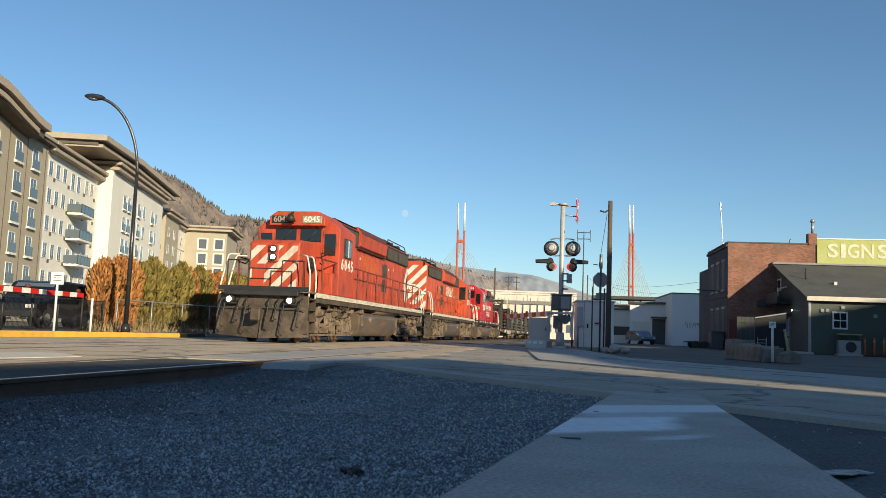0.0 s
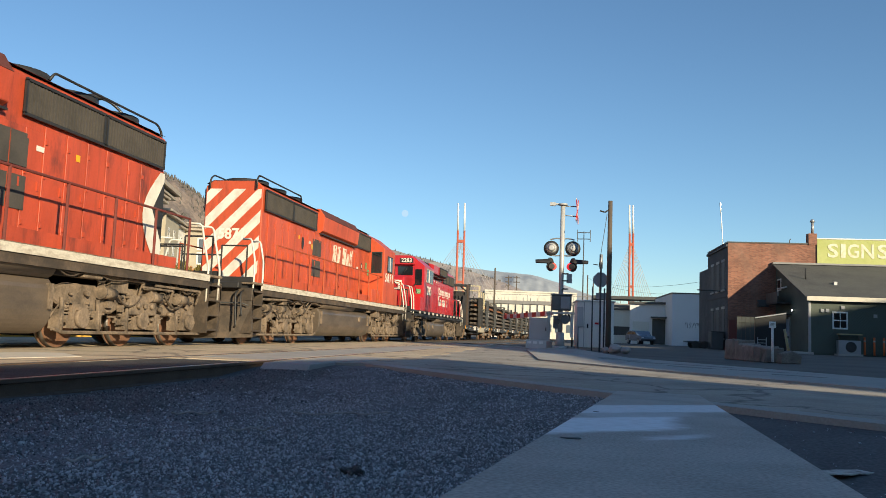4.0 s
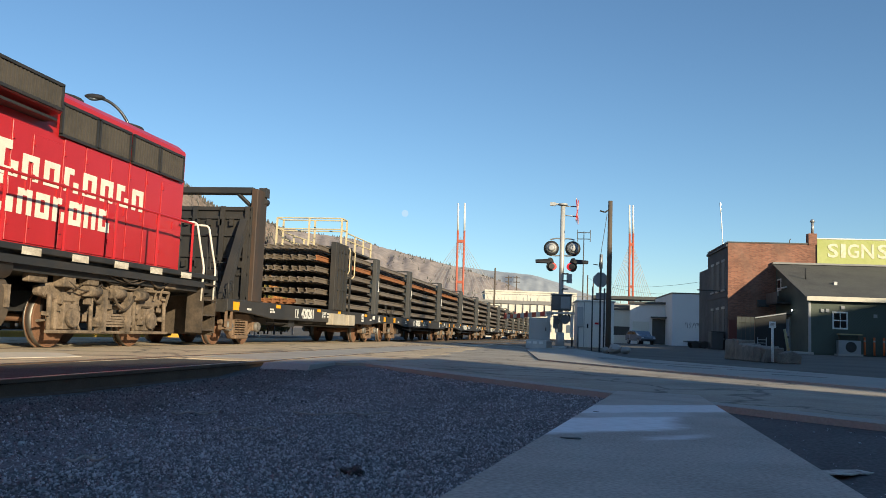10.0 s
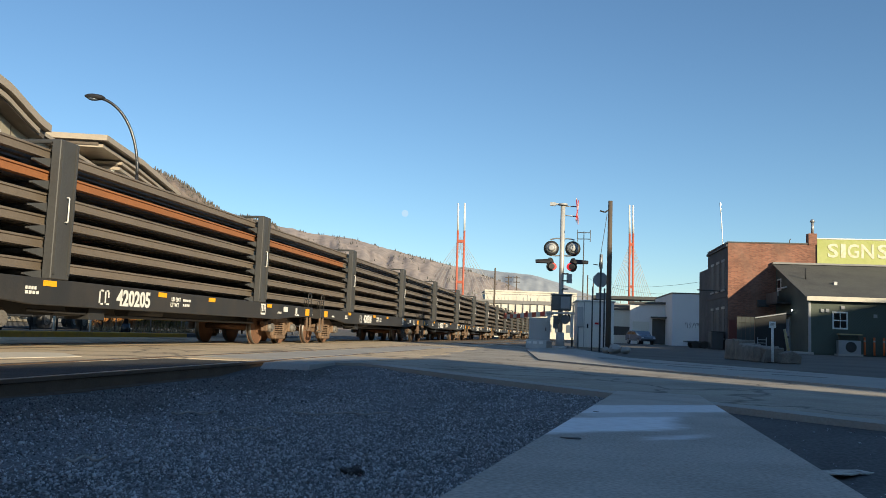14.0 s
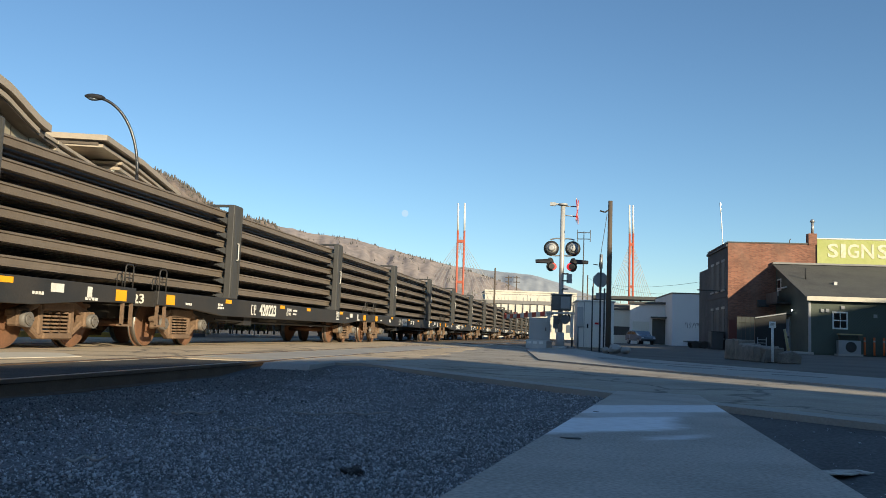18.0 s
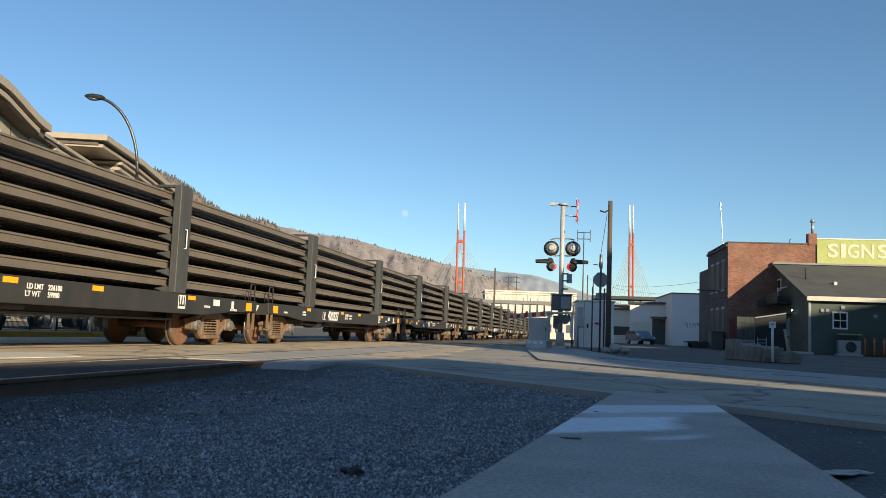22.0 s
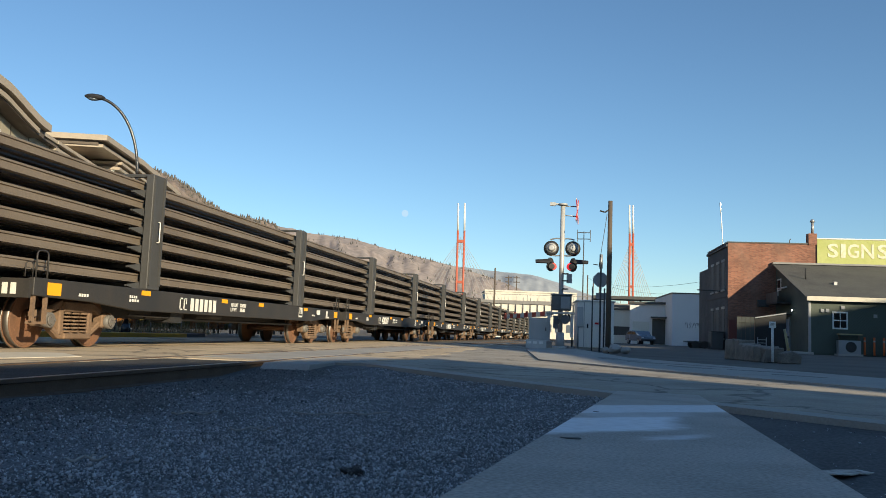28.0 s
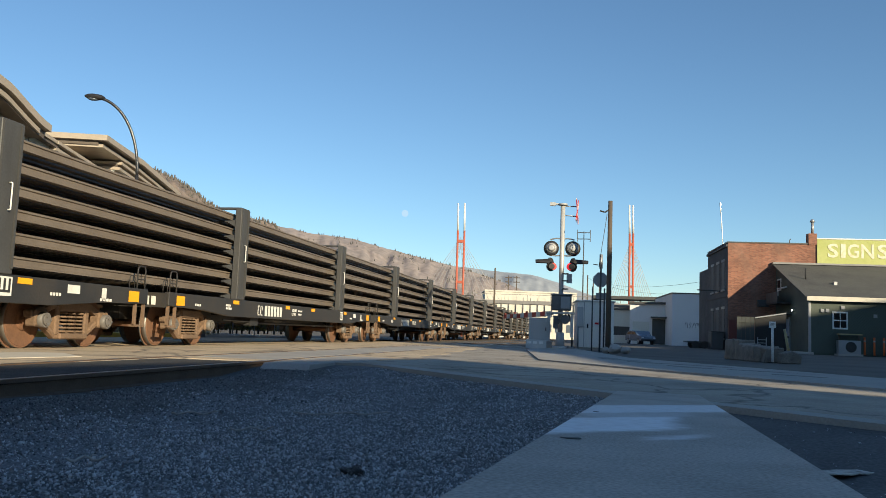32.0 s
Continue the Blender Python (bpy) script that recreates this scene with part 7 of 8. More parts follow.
def build_sd(name, number, body, label, stripe_rear, light_on):
    """A six-axle road locomotive, front at x=0, 19.1 m long."""
    t = base(name, label, "locomotive")
    L = 19.1
    Z = 1.62
    # Black core: shade between the underframe parts is put into its colour.
    part("underframe", boxes((0.1, L - 0.1, -1.3, 1.3, 1.22, 1.56)), M_BLACK, t)
    part("walkway", boxes((0.0, L, -1.5, 1.5, 1.56, Z)), M_UNDER, t, bevel=0.01)
    for s in (-1, 1):
        ya, yb = sorted((1.5 * s, 1.52 * s))
        part("sill_stripe", boxes((0.7, L - 0.7, ya, yb, 1.46, 1.6)), M_SILL, t, "worn white stripe along the sill")
        part("sill_channel", boxes((0.7, L - 0.7, *sorted((1.44 * s, 1.49 * s)), 1.3, 1.46)), M_PILOT, t)
    # nose
    bm = B()
    extrude(bm, [(0.78, Z), (0.78, 3.14), (0.96, 3.3), (3.05, 3.42), (3.05, Z)], "y", -0.84, 0.84)
    part("short_hood", bm, body, t, "", bevel=0.05)
    if light_on:
        stripes(t, 0.78, 1, -0.79, 0.79, Z + 0.05, 3.1, 5, M_NOSEWHITE, -1.0)
        part("nose_door", boxes((0.765, 0.781, 0.3, 0.72, Z + 0.1, 2.5)), body, t, bevel=0.004)
    part("headlight_panel", boxes((0.7, 0.78, -0.17, 0.17, 2.56, 3.14)), body, t, bevel=0.03)
    for z in (2.72, 2.98):
        bm = B()
        tube(bm, (0.72, 0, z), (0.66, 0, z), 0.125, 18)
        h = part("headlight", bm, M_BLACK, t)
        bm = B()
        tube(bm, (0.658, 0, z), (0.65, 0, z), 0.08, 18)
        part("lens", bm, M_LAMP if light_on else M_SKYGLASS, h, "bright lit lens" if light_on else "")
    # cab
    x0, x1, hw, eave, top = 3.0, 5.0, 1.5, 3.95, 4.52
    bm = B()
    extrude(bm, [(-hw, Z), (hw, Z), (hw, eave), (0.72, top), (-0.72, top), (-hw, eave)], "x", x0, x1)
    part("cab", bm, body, t, "", bevel=0.025)
    bm = B()
    extrude(bm, [(-1.0, 4.0), (1.0, 4.0), (1.0, 4.3), (0.73, 4.5), (-0.73, 4.5), (-1.0, 4.3)], "x", 2.74, 3.1)
    part("number_board_housing", bm, body, t, "", bevel=0.02)
    for y, lit in ((-0.55, True), (0.55, False)):
        nb = part("number_board", boxes((2.71, 2.75, y - 0.36, y + 0.36, 4.08, 4.34)), M_BLACK if not lit else M_BOARD, t, "", bevel=0.02)
        me = letters(number, 0.29, M_CREAM if lit else M_BOARD, 0.01, 0.006)
        me.transform(pose(0, 0, 0, 0, 0, -90))
        same("number", me, nb, Matrix.Translation((2.703, y, 4.21)))
    for y0, y1 in ((-0.82, -0.08), (0.08, 0.82)):
        w = part("windscreen", boxes((2.965, 3.0, y0, y1, 3.47, 3.92)), M_GLASS, t, "dark windscreen", bevel=0.01)
        bm = B()
        tube(bm, (2.95, (y0 + y1) / 2 - 0.2, 3.85), (2.95, (y0 + y1) / 2 + 0.15, 3.45), 0.012)
        part("wiper", bm, M_BLACK, w)
    for s in (-1, 1):
        d = part("cab_door", boxes((2.975, 3.0, *sorted((0.9 * s, 1.42 * s)), Z + 0.1, 3.85)), body, t, bevel=0.008)
        part("door_window", boxes((2.965, 2.976, *sorted((0.96 * s, 1.36 * s)), 3.0, 3.75)), M_GLASS, d)
        num = letters(" ".join(number), 0.52, M_CREAM, 0.008, 0.014)
        if s > 0:
            num.transform(pose(0, 0, 0, 0, 0, 180))
        same("cab_number", num, t, Matrix.Translation((4.02, 1.508 * s, 2.72)), "cream painted number")
        ya, yb = sorted((hw * s, (hw + 0.03) * s))
        w = part("cab_window", boxes((3.55, 4.45, ya, yb, 2.98, 3.68)), M_BLACK, t, bevel=0.015)
        ya, yb = sorted(((hw + 0.03) * s, (hw + 0.036) * s))
        part("pane", boxes((3.61, 3.95, ya, yb, 3.04, 3.62)), M_GLASS, w)
        part("pane", boxes((4.08, 4.39, ya, yb, 3.04, 3.62)), M_SKYGLASS, w)
        part("window_post", boxes((3.95, 4.08, ya, yb, 3.02, 3.64)), M_WHITE, w)
        bm = B()
        ya, yb = sorted((1.0 * s, 1.5 * s))
        box(bm, 2.3, 3.0, ya, yb, Z, 2.35)
        part("toolbox", bm, body, t, "", bevel=0.02)
        bm = B()
        pipe(bm, [(1.2, 1.4 * s, 2.6), (1.7, 1.35 * s, 2.55), (2.2, 1.1 * s, 3.0), (2.9, 1.1 * s, 3.05)], 0.02)
        part("cab_handrail", bm, M_BLACK, t)
    bm = B()
    tube(bm, (2.55, 0.16, 4.12), (2.55, 0.16, 4.38), 0.18, 16, 0.07)
    tube(bm, (2.55, 0.16, 4.38), (2.76, 0.16, 4.46), 0.04)
    part("bell", bm, M_BLACK, t)
    bm = B()
    tube(bm, (1.8, -0.86, 2.55), (1.8, -0.93, 2.55), 0.26, 16)
    tube(bm, (1.8, -0.93, 2.55), (1.8, -0.98, 2.55), 0.1, 10)
    part("brake_wheel", bm, M_BLACK, t)
    for s in (-1, 1):
        w = part("rear_cab_window", boxes((4.99, 5.03, *sorted((0.95 * s, 1.4 * s)), 2.9, 3.8)), M_BLACK, t, "dark rear cab window", bevel=0.01)
        part("pane", boxes((5.03, 5.036, *sorted((1.0 * s, 1.35 * s)), 2.95, 3.75)), M_GLASS, w)
    # long hood
    h = hood(t, 5.0, 17.2, 0.86, Z, 4.58, body)
    bm = B()
    extrude(bm, [(-0.86, 4.5), (-0.64, 4.6), (0.64, 4.6), (0.86, 4.5), (0.6, 4.57), (-0.6, 4.57)], "x", 5.02, 17.18)
    part("roof_cap", bm, M_SOOT, t, "soot-darkened roof edge")
    hood_doors(t, 7.7, 17.0, 0.86, Z + 0.12, 3.7, 0.62, body, 5)
    hood_doors(t, 5.1, 7.5, 0.86, Z + 0.12, 3.62, 1.15, body, 6)
    for s in (-1, 1):
        louvre("inertial_grille", 5.15, 7.45, 3.78, 4.36, 0.86, s, t)
        bm = B()
        pr = [(0.84, 3.72), (1.0, 3.82), (1.05, 4.3), (0.86, 4.57), (0.5, 4.57)]
        extrude(bm, [(u * s, v) for u, v in pr], "x", 7.5, 12.0)
        part("dynamic_brake_blister", bm, body, t, "", bevel=0.012)
        bm = B()
        extrude(bm, [(u * s, v) for u, v in ((1.056, 4.3), (0.866, 4.576), (0.5, 4.582), (0.5, 4.572), (0.86, 4.566), (1.048, 4.294))], "x", 7.52, 11.98)
        part("sooty_blister_top", bm, M_SOOT, t, "soot-darkened upper edge")
        # Black strip under the overhang stands in for its cast shadow.
        part("blister_shadow_strip", boxes((7.5, 12.0, *sorted((0.86 * s, 0.99 * s)), 3.685, 3.725)), M_BLACK, t)
        louvre("radiator_grille", 12.5, 14.75, 3.78, 4.34, 0.88, s, t)
        louvre("radiator_grille", 14.85, 17.05, 3.78, 4.34, 0.88, s, t)
        for x, z in ((11.8, 2.92), (12.26, 2.92), (11.8, 2.22), (12.26, 2.22)):
            part("hood_vent", boxes((x, x + 0.42, *sorted((0.885 * s, 0.9 * s)), z, z + 0.55)), M_GRILLE, t)
        bm = B()
        ya, yb = sorted((1.0 * s, 1.42 * s))
        box(bm, 5.1, 6.6, ya, yb, Z, 2.15)
        part("walkway_box", bm, body, t, "", bevel=0.02)
        part("kick_plate", boxes((6.7, 17.0, *sorted((1.36 * s, 1.38 * s)), Z, 1.86)), body, t)
    bm = B()
    for x in (13.3, 14.8, 16.3):
        bm = B()
        tube(bm, (x, 0, 4.55), (x, 0, 4.72), 0.62, 20)
        part("roof_fan", bm, M_BLACK, t, "round black roof fan")
    bm = B()
    tube(bm, (9.0, 0, 4.55), (9.0, 0, 4.75), 0.3, 14)
    box(bm, 8.2, 12.0, -0.5, 0.5, 4.55, 4.62)
    part("exhaust_stack", bm, M_BLACK, t)
    bm = B()
    for s in (-1, 1):
        bm = B()
        bent(bm, [(13.4, 0.66 * s, 4.6), (13.5, 0.68 * s, 4.76), (17.1, 0.68 * s, 4.76), (17.28, 0.7 * s, 4.62), (17.28, 0.7 * s, 4.35)], 0.025)
        part("roof_handrail", bm, M_BLACK, t)
    bm = B()
    for k in range(3):
        tube(bm, (14.9 + 0.16 * k, -0.25 + 0.12 * k, 4.78), (15.4 + 0.1 * k, -0.25 + 0.12 * k, 4.78), 0.05, 8, 0.1)
    part("air_horn", bm, M_BLACK, t)
    # rear face
    if stripe_rear:
        stripes(t, 17.2, -1, -0.82, 0.82, Z + 0.1, 4.35, 6, M_WHITE, 1.0)
        me = letters(number, 0.42, M_CREAM, 0.008, 0.012)
        me.transform(pose(0, 0, 0, 0, 0, 90))
        same("rear_number", me, t, Matrix.Translation((17.216, 0.0, 3.05)), "cream painted number")
    else:
        for s in (-1, 1):
            bm = B()
            pts = [(17.18, Z + 0.12), (17.18, 3.68)] + [(17.0 - 0.62 * math.sin(math.pi * k / 10), 3.68 - (3.68 - Z - 0.12) * k / 10) for k in range(11)]
            extrude(bm, pts, "y", *sorted((0.895 * s, 0.9 * s)))
            part("white_end_panel", bm, M_WHITE, t, "faded white half-round end mark")
            bm = B()
            extrude(bm, [(17.18, 2.2), (17.18, 3.5), (16.75, 2.85)], "y", *sorted((0.902 * s, 0.906 * s)))
            part("black_end_triangle", bm, M_BLACK, t, "black triangular end mark")
    for s in (-1, 1):
        # faded lettering drawn as plain shapes
        for k, (dx, w, hgt) in enumerate(((0.0, 0.42, 0.62), (0.5, 0.4, 0.62), (1.15, 0.46, 0.62), (1.68, 0.34, 0.46), (2.1, 0.12, 0.6), (2.3, 0.12, 0.66))):
            x = 8.4 + dx * 1.05 if s < 0 else 10.4 - dx * 1.05 - w
            bm = B()
            extrude(bm, [(x, 2.9), (x + w, 2.9), (x + w + 0.08 * -s, 2.9 + hgt), (x + 0.08 * -s, 2.9 + hgt)], "y", *sorted((0.884 * s, 0.888 * s)))
            part("faded_letter_shape", bm, M_FADED if light_on else M_WORNCREAM, t, "worn lettering")
        for x, z, w, hh, mm in ((7.9, 3.3, 0.16, 0.1, M_WHITE), (12.9, 3.25, 0.2, 0.09, M_WHITE), (14.0, 3.3, 0.12, 0.12, M_ORANGEMARK), (6.9, 2.9, 0.24, 0.09, M_WHITE), (5.6, 3.0, 0.18, 0.26, M_SAFETY)):
            part("notice_plate", boxes((x, x + w, *sorted((0.886 * s, 0.892 * s)), z, z + hh)), mm, t)
    if stripe_rear:
        for s in (-1, 1):
            bm = B()
            extrude(bm, [(13.71 + 0.1 * math.cos(a), 3.2 + 0.2 * math.sin(a)) for a in [0.449 * k for k in range(14)]], "y", *sorted((0.884 * s, 0.9 * s)))
            part("oval_port", bm, M_BLACK, t, "black oval opening")
            bm = B()
            extrude(bm, [(12.78 + 0.15 * math.cos(a), 2.5 + 0.15 * math.sin(a)) for a in [0.449 * k for k in range(14)]], "y", *sorted((0.884 * s, 0.89 * s)))
            part("red_disc", bm, M_CRIMSON, t, "dark red painted disc")
            part("yellow_notice", boxes((12.62, 12.84, *sorted((0.884 * s, 0.89 * s)), 3.1, 3.26)), M_YELLOW, t)
            p = part("cross_notice", boxes((6.3, 6.5, *sorted((0.884 * s, 0.89 * s)), 2.94, 3.18)), M_BLACK, t)
            part("cross_mark", boxes((6.36, 6.44, *sorted((0.89 * s, 0.893 * s)), 2.99, 3.13)), M_WHITE, p)
            part("green_notice", boxes((5.2, 5.5, *sorted((0.9 * s, 0.906 * s)), 2.76, 3.0)), M_SAFETY, t, "green and white notice")
    # running gear
    side_rails(t, 1.4, 17.4, 1.44, Z, 2.74, 1.45, M_POST if light_on else M_POST2)
    step_rails(t, 0.05, 1, M_WHITE)
    step_rails(t, L - 0.05, -1, M_WHITE)
    end_gear(t, 0.0, 1, True, M_PILOT, light_on)
    end_gear(t, L, -1, True, M_PILOT)
    fuel_tank(t, 6.55, 13.0, 1.36, 0.24, 1.16, M_TANK)
    if light_on:
        rng = random.Random(41)
        for s in (-1, 1):
            for k in range(9):
                x, z = rng.uniform(8.0, 10.6), 0.66 + 0.035 * k + rng.uniform(-0.01, 0.01)
                part("rust_scrape", boxes((x, x + rng.uniform(0.4, 1.5), *sorted((1.36 * s, 1.3625 * s)), z, z + rng.uniform(0.006, 0.016))), M_LOADRUST, t, "orange rust scrape on the tank")
    bogie_three(t, (1.15, 3.1, 5.15))
    bogie_three(t, (13.95, 16.0, 18.0))
    wheels(t, (1.15, 3.1, 5.15, 13.95, 16.0, 18.0), W_LOCO, 0.5)
    under_pipes(t, 0.7, 7.0, 1.42, 3)
    under_pipes(t, 12.6, 18.2, 1.42, 4)
    return t


def bogie_two(t, xs):
    """Side frames and rigging of a two-axle locomotive bogie."""
    xa, xb = xs
    xc = (xa + xb) / 2
    for s in (-1, 1):
        y = 1.0 * s
        bm = B()
        ya, yb = sorted((y, y + 0.15 * s))
        extrude(bm, [(xa - 0.8, 0.88), (xa - 0.8, 1.02), (xa - 0.3, 1.14), (xb + 0.3, 1.14), (xb + 0.8, 1.02), (xb + 0.8, 0.88), (xb + 0.34, 0.8), (xb + 0.3, 0.3), (xb + 0.2, 0.3), (xb + 0.2, 0.78), (xb - 0.2, 0.78), (xb - 0.2, 0.3), (xb - 0.3, 0.3), (xb - 0.36, 0.86), (xa + 0.36, 0.86), (xa + 0.3, 0.3), (xa + 0.2, 0.3), (xa + 0.2, 0.78), (xa - 0.2, 0.78), (xa - 0.2, 0.3), (xa - 0.3, 0.3), (xa - 0.34, 0.8)], "y", ya, yb)
        part("side_frame", bm, M_UNDER, t, "dusty cast side frame", bevel=0.03)
        for x in xs:
            bm = B()
            ya, yb = sorted((y, y + 0.22 * s))
            box(bm, x - 0.2, x + 0.2, ya, yb, 0.32, 0.76)
            tube(bm, (x, y + 0.22 * s, 0.52), (x, y + 0.3 * s, 0.52), 0.17, 14)
            part("journal_box", bm, M_UNDER, t, bevel=0.01)
        bm = B()
        for k in range(5):
            ya, yb = sorted((y + 0.16 * s, y + 0.26 * s))
            box(bm, xc - 0.62 + 0.05 * k, xc + 0.62 - 0.05 * k, ya, yb, 0.38 + 0.05 * k, 0.42 + 0.05 * k)
        part("leaf_spring", bm, M_UNDER, t)
        bm = B()
        for x in (xc - 0.42, xc + 0.42):
            ya, yb = sorted((y + 0.16 * s, y + 0.3 * s))
            box(bm, x - 0.07, x + 0.07, ya, yb, 0.28, 1.05)
        fittings(t, xa - 0.7, xb + 0.6, 1.14, s, 0.4, 1.08, 60, int(xc * 10) + s)
        for x in (xa + 0.5, xb - 0.5, xc):
            tube(bm, (x - 0.2, y + 0.26 * s, 1.0), (x + 0.2, y + 0.26 * s, 1.0), 0.1, 12)
        pipe(bm, [(xa - 0.7, y + 0.25 * s, 0.28), (xb + 0.7, y + 0.25 * s, 0.28)], 0.03)
        for x in (xa - 0.6, xa + 0.6, xb - 0.6, xb + 0.6):
            tube(bm, (x, y + 0.22 * s, 0.28), (x, y + 0.2 * s, 0.9), 0.04)
        part("brake_rigging", bm, M_UNDER, t)
    # Black again, to darken the openings of the side frames like shade.
    bm = B()
    box(bm, xa - 0.3, xb + 0.3, -0.9, 0.9, 0.6, 0.95)
    part("bogie_frame", bm, M_BLACK, t)


def build_gp():
    """The clean red four-axle locomotive, front at x=0, 17.9 m long."""
    t = base("locomotive", "clean bright red four-axle diesel locomotive coupled third in line", "locomotive", group="coupled locomotives")
    body, L, Z, number = M_CRIMSON, 17.9, 1.6, "2283"
    part("underframe", boxes((0.1, L - 0.1, -1.36, 1.36, 1.2, 1.56)), M_BLACK, t)
    part("walkway", boxes((0, L, -1.5, 1.5, 1.5, Z)), M_BLACK, t, bevel=0.01)
    for s in (-1, 1):
        for k in range(12):
            x = 2.0 + k * 1.28
            ya, yb = sorted((1.5 * s, 1.515 * s))
            part("sill_reflector", boxes((x, x + 0.45, ya, yb, 1.45, 1.57)), M_SILL, t, "white block on the sill")
        ya, yb = sorted((1.5 * s, 1.51 * s))
        part("sill_side", boxes((0.7, L - 0.7, ya, yb, 1.3, 1.42)), M_BLACK, t)
    bm = B()
    extrude(bm, [(0.8, Z), (0.8, 3.1), (1.0, 3.3), (3.05, 3.42), (3.05, Z)], "y", -0.9, 0.9)
    part("short_hood", bm, body, t, "", bevel=0.08)
    # two plain cream shapes on the nose
    for y0, y1 in ((-0.78, -0.1), (0.06, 0.78)):
        bm = boxes((0.78, 0.795, y0, y1, 2.92, 3.06), (0.78, 0.795, y0, y1, 2.56, 2.68), (0.78, 0.795, y0, y0 + 0.17, 2.68, 2.92), (0.78, 0.795, y1 - 0.17, y1, 2.68, 2.92))
        part("nose_letter_shape", bm, M_CREAM, t, "cream painted plain loop", bevel=0.004)
    for y in (-0.11, 0.11):
        bm = B()
        tube(bm, (0.79, y - 0.0, 2.5), (0.7, y, 2.5), 0.1, 16)
        hl = part("headlight", bm, M_BLACK, t)
        bm = B()
        tube(bm, (0.698, y, 2.5), (0.69, y, 2.5), 0.08, 16)
        part("lens", bm, M_SKYGLASS, hl)
    x0, x1, hw, eave, top = 3.0, 5.75, 1.5, 3.98, 4.5
    bm = B()
    extrude(bm, [(-hw, Z), (hw, Z), (hw, eave), (0.8, top), (-0.8, top), (-hw, eave)], "x", x0, x1)
    part("cab", bm, body, t, "", bevel=0.025)
    bm = B()
    extrude(bm, [(-1.0, 4.0), (1.0, 4.0), (1.0, 4.3), (0.8, 4.48), (-0.8, 4.48), (-1.0, 4.3)], "x", 2.74, 3.1)
    part("number_board_housing", bm, body, t, "", bevel=0.02)
    for y in (-0.58, 0.58):
        nb = part("number_board", boxes((2.71, 2.75, y - 0.36, y + 0.36, 4.08, 4.34)), M_BLACK, t, "", bevel=0.02)
        me = letters(number, 0.29, M_CREAM, 0.01, 0.006)
        me.transform(pose(0, 0, 0, 0, 0, -90))
        same("number", me, nb, Matrix.Translation((2.703, y, 4.21)))
    for y0, y1 in ((-0.88, -0.08), (0.08, 0.88)):
        w = part("windscreen", boxes((2.965, 3.0, y0, y1, 3.46, 3.92)), M_GLASS, t, "dark windscreen", bevel=0.01)
        bm = B()
        tube(bm, (2.95, (y0 + y1) / 2 - 0.1, 3.85), (2.95, (y0 + y1) / 2 + 0.1, 3.5), 0.012)
        part("wiper", bm, M_BLACK, w)
    for s in (-1, 1):
        d = part("cab_door", boxes((2.975, 3.0, *sorted((0.96 * s, 1.44 * s)), Z + 0.1, 3.88)), body, t, bevel=0.008)
        part("door_window", boxes((2.962, 2.976, *sorted((1.02 * s, 1.38 * s)), 2.95, 3.78)), M_GLASS, d)
        part("safety_plate", boxes((2.96, 2.975, *sorted((1.08 * s, 1.34 * s)), 2.5, 2.74)), M_SAFETY, d)
        num = letters(number, 0.62, M_CREAM, 0.008, 0.02)
        if s > 0:
            num.transform(pose(0, 0, 0, 0, 0, 180))
        same("cab_number", num, t, Matrix.Translation((4.55, 1.508 * s, 2.7)), "cream painted number")
        ya, yb = sorted((hw * s, (hw + 0.03) * s))
        w = part("cab_window", boxes((3.6, 5.55, ya, yb, 3.12, 3.88)), M_FRAME, t, bevel=0.015)
        ya, yb = sorted(((hw + 0.03) * s, (hw + 0.036) * s))
        for a, b, m in ((3.66, 4.1, M_GLASS), (4.16, 4.45, M_CREAM), (4.5, 4.98, M_GLASS), (5.1, 5.49, M_GLASS)):
            part("pane", boxes((a, b, ya, yb, 3.18, 3.82)), m, w)
        for xa in (3.75, 4.75):
            bm = B()
            for k in range(9):
                box(bm, xa, xa + 0.4, *sorted((1.5 * s, 1.522 * s)), 1.85 + 0.075 * k, 1.885 + 0.075 * k)
            part("cab_louvre", bm, body, t)
        bm = B()
        ya, yb = sorted((1.0 * s, 1.5 * s))
        box(bm, 2.2, 3.0, ya, yb, Z, 2.3)
        part("toolbox", bm, body, t, "", bevel=0.02)
        bm = B()
        pipe(bm, [(1.6, 1.4 * s, 2.5), (2.0, 1.35 * s, 2.45), (2.4, 1.1 * s, 2.95), (2.95, 1.1 * s, 3.0)], 0.02)
        part("cab_handrail", bm, M_BLACK, t)
    hood(t, 5.75, 17.15, 0.88, Z, 4.5, body)
    hood_doors(t, 7.6, 17.0, 0.88, Z + 0.1, 3.62, 0.66, body, 15)
    hood_doors(t, 5.9, 7.4, 0.88, Z + 0.1, 3.5, 0.75, body, 16)
    for s in (-1, 1):
        louvre("intake_grille", 5.85, 7.25, 3.74, 4.4, 0.88, s, t)
        bm = B()
        extrude(bm, [(0.86 * s, 3.82), (1.2 * s, 3.92), (1.2 * s, 4.4), (0.86 * s, 4.49), (0.5 * s, 4.49)], "x", 7.4, 12.1)
        part("dynamic_brake_box", bm, body, t, "", bevel=0.015)
        louvre("brake_grille", 9.4, 12.0, 3.96, 4.36, 1.2, s, t)
        part("box_underside", boxes((7.45, 12.05, *sorted((0.88 * s, 1.15 * s)), 3.77, 3.815)), M_BLACK, t)
        for a, b in ((12.5, 13.55), (13.65, 14.7), (14.85, 15.85), (15.95, 16.95)):
            louvre("radiator_grille", a, b, 3.66, 4.2, 0.89, s, t)
